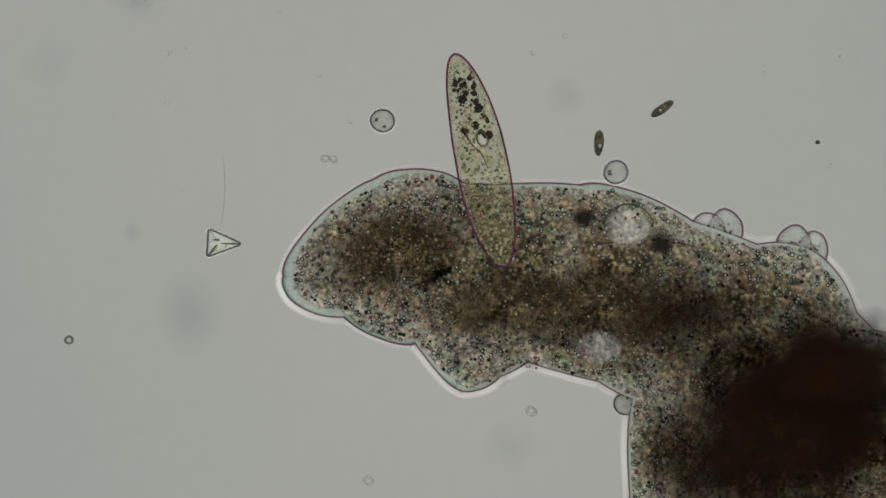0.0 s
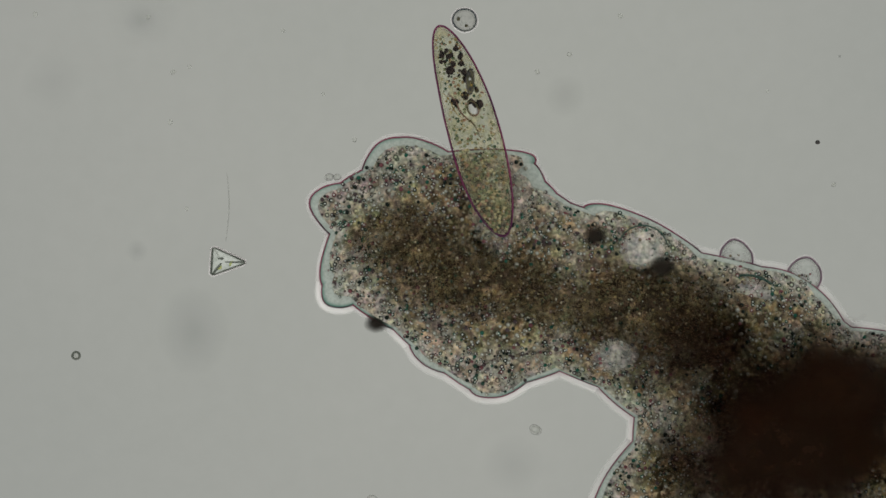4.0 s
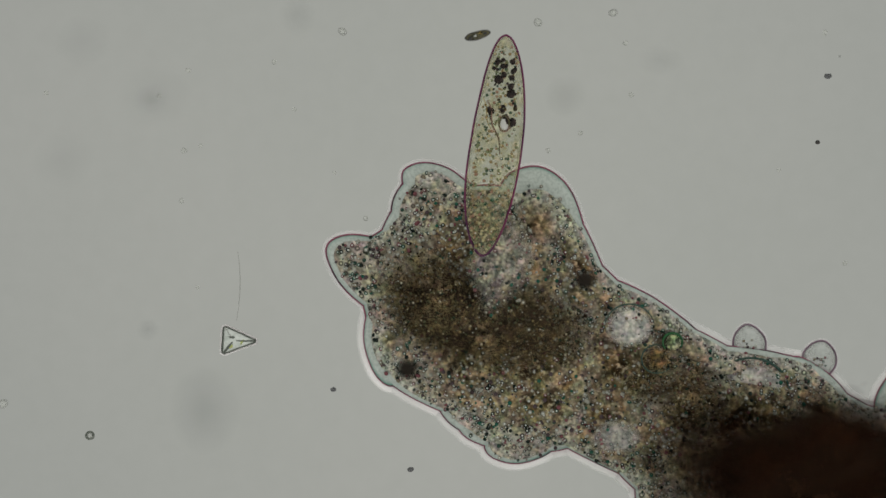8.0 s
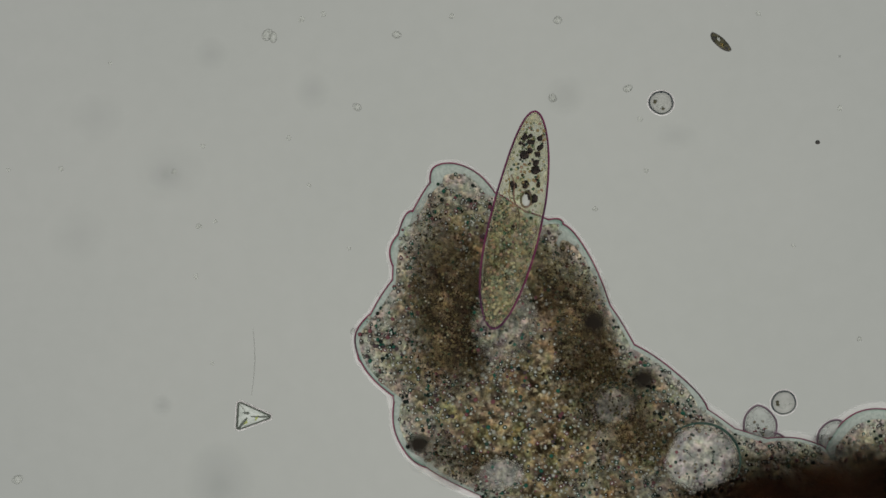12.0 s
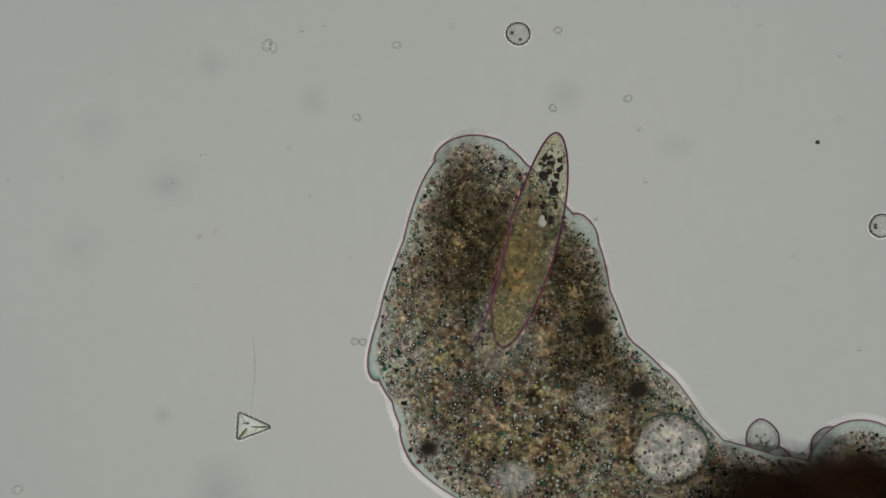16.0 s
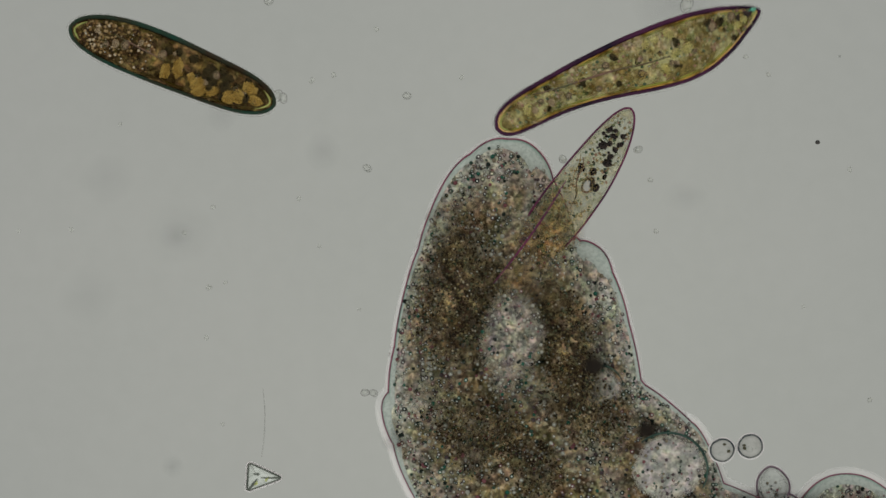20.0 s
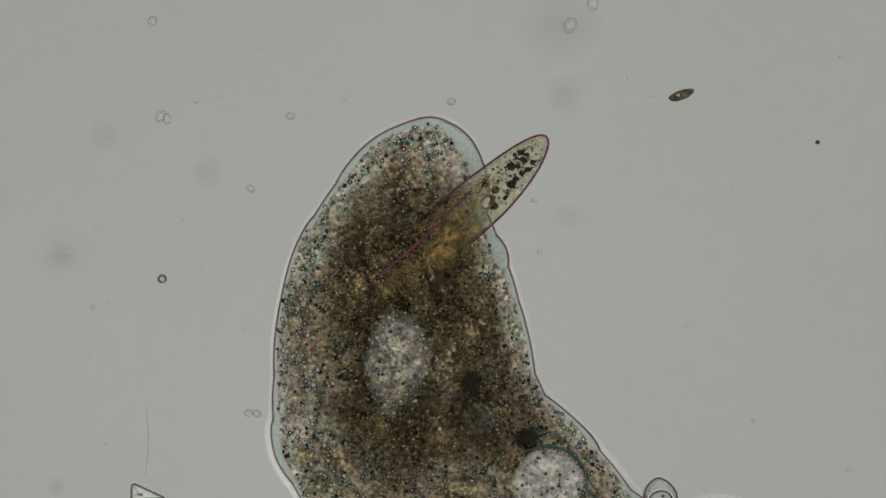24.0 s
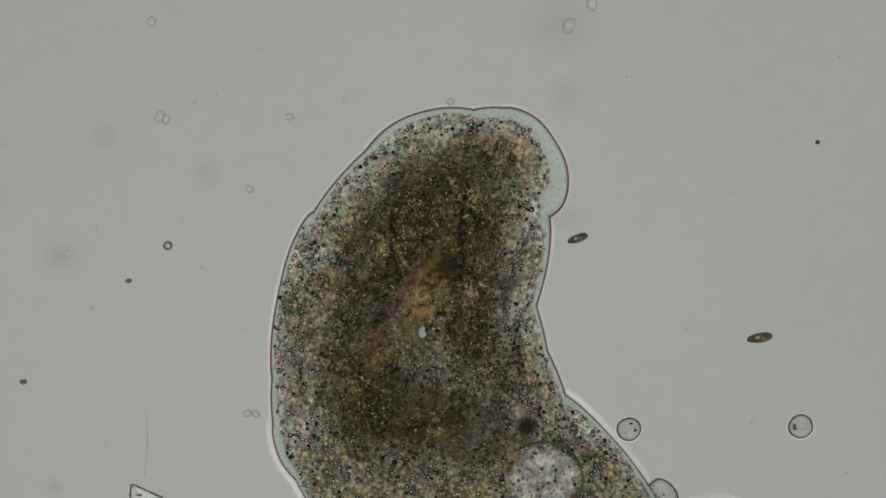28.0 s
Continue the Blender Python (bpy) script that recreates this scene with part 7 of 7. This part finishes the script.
    walk(algae[1], glide(
        (0,.1626,.1108,.12,85), (.3,.1473,.2127,.12,85), (.6,.1332,.307,.12,80), (1.2,.2,.52,.12,60), (2.5,.62,.45,.12,10), (4.5,.5314,-.0162,.12,5), (4.8,.4313,-.006,.12,5),
        (5,.345,.0095,.12,0), (5.2,.3042,.0402,.12,-30), (5.5,.2425,.1262,.12,-40), (5.8,.158,.1993,.12,-50), (6,.2031,-.0028,.01,-20), (8,.2031,-.016,.01,-20),
        (14,.0994,.0317,.01,-20), (28,.0994,.0317,.01,-20)))
    walk(algae[2], glide(
        (0,-.5799,-.1526,.12,80), (8.7,-.5149,-.0814,.12,80), (9,-.4718,-.1117,.12,-80), (9.3,-.4657,-.0437,.12,-100), (9.6,-.464,.0142,.12,-100), (10,-.4537,.0948,.12,-105),
        (10.3,-.4606,.1625,.12,-100), (10.6,-.4605,.2251,.12,-100), (11,-.4649,.3138,.12,-105), (11.3,-.4721,.3852,.12,-60), (11.6,-.541,.4067,.12,-60), (14,-.4331,.4821,.12,60),
        (14.5,-.3565,.2786,.12,60), (15,-.3777,.258,.12,60), (15.5,-.2652,.3962,.12,30), (16,-.2286,.5014,.12,30), (16.4,-.3173,.868,.12,30), (19.3,-.8527,.4198,.12,10),
        (20.8,-.438,.4344,.12,10), (21,-.3637,.4314,.12,10), (21.5,-.235,.4975,.12,20), (22,-.1607,.5246,.12,15), (22.3,-.1164,.5636,.12,15), (23,-.1154,.9407,.12,15),
        (28,-.1154,.9407,.12,15)))
    walk(algae[3], glide(
        (0,-.5799,-.2705,.12,-30), (9.4,-.5095,-.0132,.12,-30), (9.6,-.4021,-.0388,.12,-20), (10,-.2663,-.0413,.12,-25), (10.3,-.1542,-.0331,.12,20), (10.6,-.1376,.0153,.12,10),
        (11,-.1373,.0534,.12,-5), (11.3,-.1722,-.0196,.12,70), (11.6,-.1874,-.1178,.12,70), (20,-.21,-.081,.12,80), (20.6,-.1647,.0402,.12,80), (21,-.0573,.3519,.12,-80),
        (21.3,.0549,.4406,.12,-60), (21.5,.1434,.4951,.12,-60), (22,.2059,.5882,.12,-60), (23,.2087,.9997,.12,-60), (28,.2087,.9997,.12,-60)))
    walk(algae[4], glide(
        (0,.5987,-.0348,.12,-20), (11.1,.4795,.1603,.12,-20), (11.3,.4142,.2114,.12,-20), (11.6,.3253,.2706,.12,-15), (12,.2575,.3993,.12,-40), (12.4,.2148,.4911,.12,-40),
        (12.9,.2151,.9752,.12,-40), (15,.6848,.7471,.12,0), (17,.5663,.2805,.12,10), (18.2,.4702,.3009,.12,20), (18.5,.376,.3172,.12,20), (19,.4183,.3461,.12,50), (19.4,.5024,.3937,.12,50),
        (20.7,.3277,.1908,.12,70), (21,.2285,.2422,.12,85), (21.3,.2788,.199,.12,80), (21.5,.3131,.1687,.12,70), (22,.3827,.3201,.12,85), (22.5,.4505,.2393,.12,85),
        (24.5,.3073,.4662,.12,10), (24.8,.3911,.4116,.12,30), (25,.4246,.3778,.12,35), (25.5,.47,.3483,.12,-10), (26,.5041,.4109,.12,40), (26.4,.5623,.4716,.12,40), (27,.7399,.5305,.12,40),
        (28,.7399,.5305,.12,40)))
    walk(algae[5], glide(
        (0,.1862,1.4385,.12,-20), (24.2,.2673,1.0604,.12,-20), (24.8,.2679,.5637,.12,-20), (25,.3215,.5051,.12,-20), (25.3,.3963,.4414,.12,-30), (25.5,.4417,.3819,.12,-20), (26,.4587,.3496,.12,-8),
        (26.4,.4097,.3755,.12,0), (26.8,.3248,.4067,.12,0), (27,.2814,.4226,.12,0), (27.3,.2177,.4686,.12,-40), (27.5,.1818,.4951,.12,-30), (27.8,.1211,.5658,.12,-30),
        (28,.1211,.5658,.12,-30)))
    walk(algae[6], glide(
        (0,.5398,-.2705,.12,20), (26.2,.5621,.0001,.12,20), (26.6,.5154,.0414,.12,-40), (27,.5383,.0679,.12,-35), (27.3,.5035,.0708,.12,10), (27.5,.4982,.0449,.12,10), (27.7,.4806,.118,.12,0),
        (28,.4128,.1781,.12,8)))
    walk(algae[7], glide(
        (0,.5987,-.5062,.12,0), (26.4,.6802,-.0588,.12,0), (26.8,.2293,.1327,.12,0), (27,.2419,.158,.12,-8), (27.3,.239,.1946,.12,20), (27.5,.2342,.2235,.12,-10), (27.8,.2437,.2447,.12,80),
        (28,.223,.2818,.12,20)))
    walk(drifting, glide(
        (0,-.3954,-.0962,.03,0), (1,-.3954,-.0962,.03,0), (2,-.3966,-.095,.03,0), (4.5,-.3919,-.0918,.03,0), (5,-.3925,-.0903,.03,0), (6,-.3907,-.0891,.03,0),
        (7,-.3889,-.0897,.03,0), (8,-.3895,-.0939,.03,0), (9,-.3907,-.0951,.03,0), (10,-.392,-.0955,.03,0), (11,-.3884,-.0965,.03,0), (11.6,-.3884,-.12,.03,0), (13,-.75,-.12,.03,0),
        (20.3,-.62,.2,.03,0), (21,-.204,.2288,.03,0), (22,-.2075,.23,.03,0), (25,-.2171,.2437,.03,0), (26,-.2147,.2527,.03,0), (27,-.2087,.273,.03,0), (28,-.2087,.2742,.03,0)))
    walk(floating[0], glide(
        (0,-.9,-.1547,.03,0), (4,-.8,-.14,.03,0), (5,-.1906,-.122,.03,0), (6,-.1697,-.1082,.03,0), (7,-.1602,-.07,.03,0), (8,-.1321,-.0455,.03,0), (9,-.1178,-.0592,.03,0),
        (10,-.0772,-.0662,.03,0), (12,-.0222,-.1503,.03,0), (28,-.0222,-.1503,.03,0)))
    walk(floating[1], glide(
        (0,-.0502,-.45,.03,0), (4,-.0502,-.38,.03,0), (5,-.0503,-.1017,.03,0), (6,-.0455,-.1082,.03,0), (7,-.0502,-.1136,.03,0), (8,-.0502,-.1298,.03,0), (9,-.0509,-.1435,.03,0),
        (9.5,-.0694,-.1457,.03,0), (12,-.082,-.2698,.03,0), (14,-.75,-.27,.03,0), (23.5,-.75,.25,.03,0), (24.5,-.2935,.2473,.03,0), (25,-.2923,.2335,.03,0), (26,-.2816,.2407,.03,0),
        (27,-.2642,.2694,.03,0), (28,-.2499,.2371,.03,0)))
    walk(floating[2], glide(
        (0,.62,-.0352,.03,0), (4,.56,.2,.03,0), (6,.4079,.2382,.03,0), (7,.3756,.2663,.03,0), (8,.3906,.286,.03,0), (9,.4001,.3033,.03,0), (11,.4132,.281,.03,0),
        (11.5,.4496,.266,.03,0), (12,.6,.27,.03,0), (13.5,.6,-.4,.03,0), (17,-.7,-.4,.03,0), (20,-.5348,.0937,.03,0), (20.2,-.4875,.0732,.03,0), (21,-.3999,.0687,.03,0),
        (22,-.4076,.055,.03,0), (25,-.41,.0884,.03,0), (26,-.3849,.1016,.03,0), (27,-.3777,.1428,.03,0), (28,-.3616,.1302,.03,0)))
    walk(dust[0], glide(
        (0,.07256,.02068,5.5,0), (1,.07256,.02068,5.5,0), (2,.07256,.01888,5.5,0), (2.5,.07136,.01948,5.5,0), (4.5,.06416,.06868,5.5,0), (5,.05456,.12508,5.5,0), (5.5,.05576,.12508,5.5,0),
        (6,.05636,.12508,5.5,0), (7,.05636,.12508,5.5,0), (8,.05636,.12388,5.5,0), (8.5,.05576,.12388,5.5,0), (9,.05396,.13228,5.5,0), (9.5,.04736,.16708,5.5,0), (10,.04556,.18088,5.5,0),
        (10.5,.04376,.19948,5.5,0), (11,.04196,.20428,5.5,0), (11.5,.04076,.20248,5.5,0), (12,.04076,.20428,5.5,0), (12.5,.04256,.20488,5.5,0), (14.5,.04256,.20848,5.5,0),
        (15,.04076,.21328,5.5,0), (16,.04076,.21508,5.5,0), (17,.04016,.21808,5.5,0), (17.5,.03896,.22048,5.5,0), (18,.03836,.22768,5.5,0), (18.5,.03836,.22528,5.5,0),
        (19,.03656,.22948,5.5,0), (19.5,.03476,.24628,5.5,0), (20,.02996,.26908,5.5,0), (20.5,.07196,.27748,5.5,0), (21,.13256,.28768,5.5,0), (21.5,.14756,.29128,5.5,0),
        (22,.15116,.29008,5.5,0), (22.5,.15416,.28828,5.5,0), (24.5,.15356,.29128,5.5,0), (25,.15476,.28768,5.5,0), (25.5,.15476,.28768,5.5,0), (26,.15356,.29128,5.5,0),
        (27,.15476,.29128,5.5,0), (28,.15476,.29128,5.5,0)))
    walk(dust[1], glide(
        (0,.07683,.03732,5.5,0), (1,.07683,.03732,5.5,0), (2,.07683,.03552,5.5,0), (2.5,.07563,.03612,5.5,0), (4.5,.06843,.08532,5.5,0), (5,.05883,.14172,5.5,0), (5.5,.06003,.14172,5.5,0),
        (6,.06063,.14172,5.5,0), (7,.06063,.14172,5.5,0), (8,.06063,.14052,5.5,0), (8.5,.06003,.14052,5.5,0), (9,.05823,.14892,5.5,0), (9.5,.05163,.18372,5.5,0), (10,.04983,.19752,5.5,0),
        (10.5,.04803,.21612,5.5,0), (11,.04623,.22092,5.5,0), (11.5,.04503,.21912,5.5,0), (12,.04503,.22092,5.5,0), (12.5,.04683,.22152,5.5,0), (14.5,.04683,.22512,5.5,0),
        (15,.04503,.22992,5.5,0), (16,.04503,.23172,5.5,0), (17,.04443,.23472,5.5,0), (17.5,.04323,.23712,5.5,0), (18,.04263,.24432,5.5,0), (18.5,.04263,.24192,5.5,0),
        (19,.04083,.24612,5.5,0), (19.5,.03903,.26292,5.5,0), (20,.03423,.28572,5.5,0), (20.5,.07623,.29412,5.5,0), (21,.13683,.30432,5.5,0), (21.5,.15183,.30792,5.5,0),
        (22,.15543,.30672,5.5,0), (22.5,.15843,.30492,5.5,0), (24.5,.15783,.30792,5.5,0), (25,.15903,.30432,5.5,0), (25.5,.15903,.30432,5.5,0), (26,.15783,.30792,5.5,0),
        (27,.15903,.30792,5.5,0), (28,.15903,.30792,5.5,0)))
    walk(dust[2], glide(
        (0,.02364,.02966,5.5,0), (1,.02364,.02966,5.5,0), (2,.02364,.02786,5.5,0), (2.5,.02244,.02846,5.5,0), (4.5,.01524,.07766,5.5,0), (5,.00564,.13406,5.5,0), (5.5,.00684,.13406,5.5,0),
        (6,.00744,.13406,5.5,0), (7,.00744,.13406,5.5,0), (8,.00744,.13286,5.5,0), (8.5,.00684,.13286,5.5,0), (9,.00504,.14126,5.5,0), (9.5,-.00156,.17606,5.5,0), (10,-.00336,.18986,5.5,0),
        (10.5,-.00516,.20846,5.5,0), (11,-.00696,.21326,5.5,0), (11.5,-.00816,.21146,5.5,0), (12,-.00816,.21326,5.5,0), (12.5,-.00636,.21386,5.5,0), (14.5,-.00636,.21746,5.5,0),
        (15,-.00816,.22226,5.5,0), (16,-.00816,.22406,5.5,0), (17,-.00876,.22706,5.5,0), (17.5,-.00996,.22946,5.5,0), (18,-.01056,.23666,5.5,0), (18.5,-.01056,.23426,5.5,0),
        (19,-.01236,.23846,5.5,0), (19.5,-.01416,.25526,5.5,0), (20,-.01896,.27806,5.5,0), (20.5,.02304,.28646,5.5,0), (21,.08364,.29666,5.5,0), (21.5,.09864,.30026,5.5,0),
        (22,.10224,.29906,5.5,0), (22.5,.10524,.29726,5.5,0), (24.5,.10464,.30026,5.5,0), (25,.10584,.29666,5.5,0), (25.5,.10584,.29666,5.5,0), (26,.10464,.30026,5.5,0),
        (27,.10584,.30026,5.5,0), (28,.10584,.30026,5.5,0)))


motions()
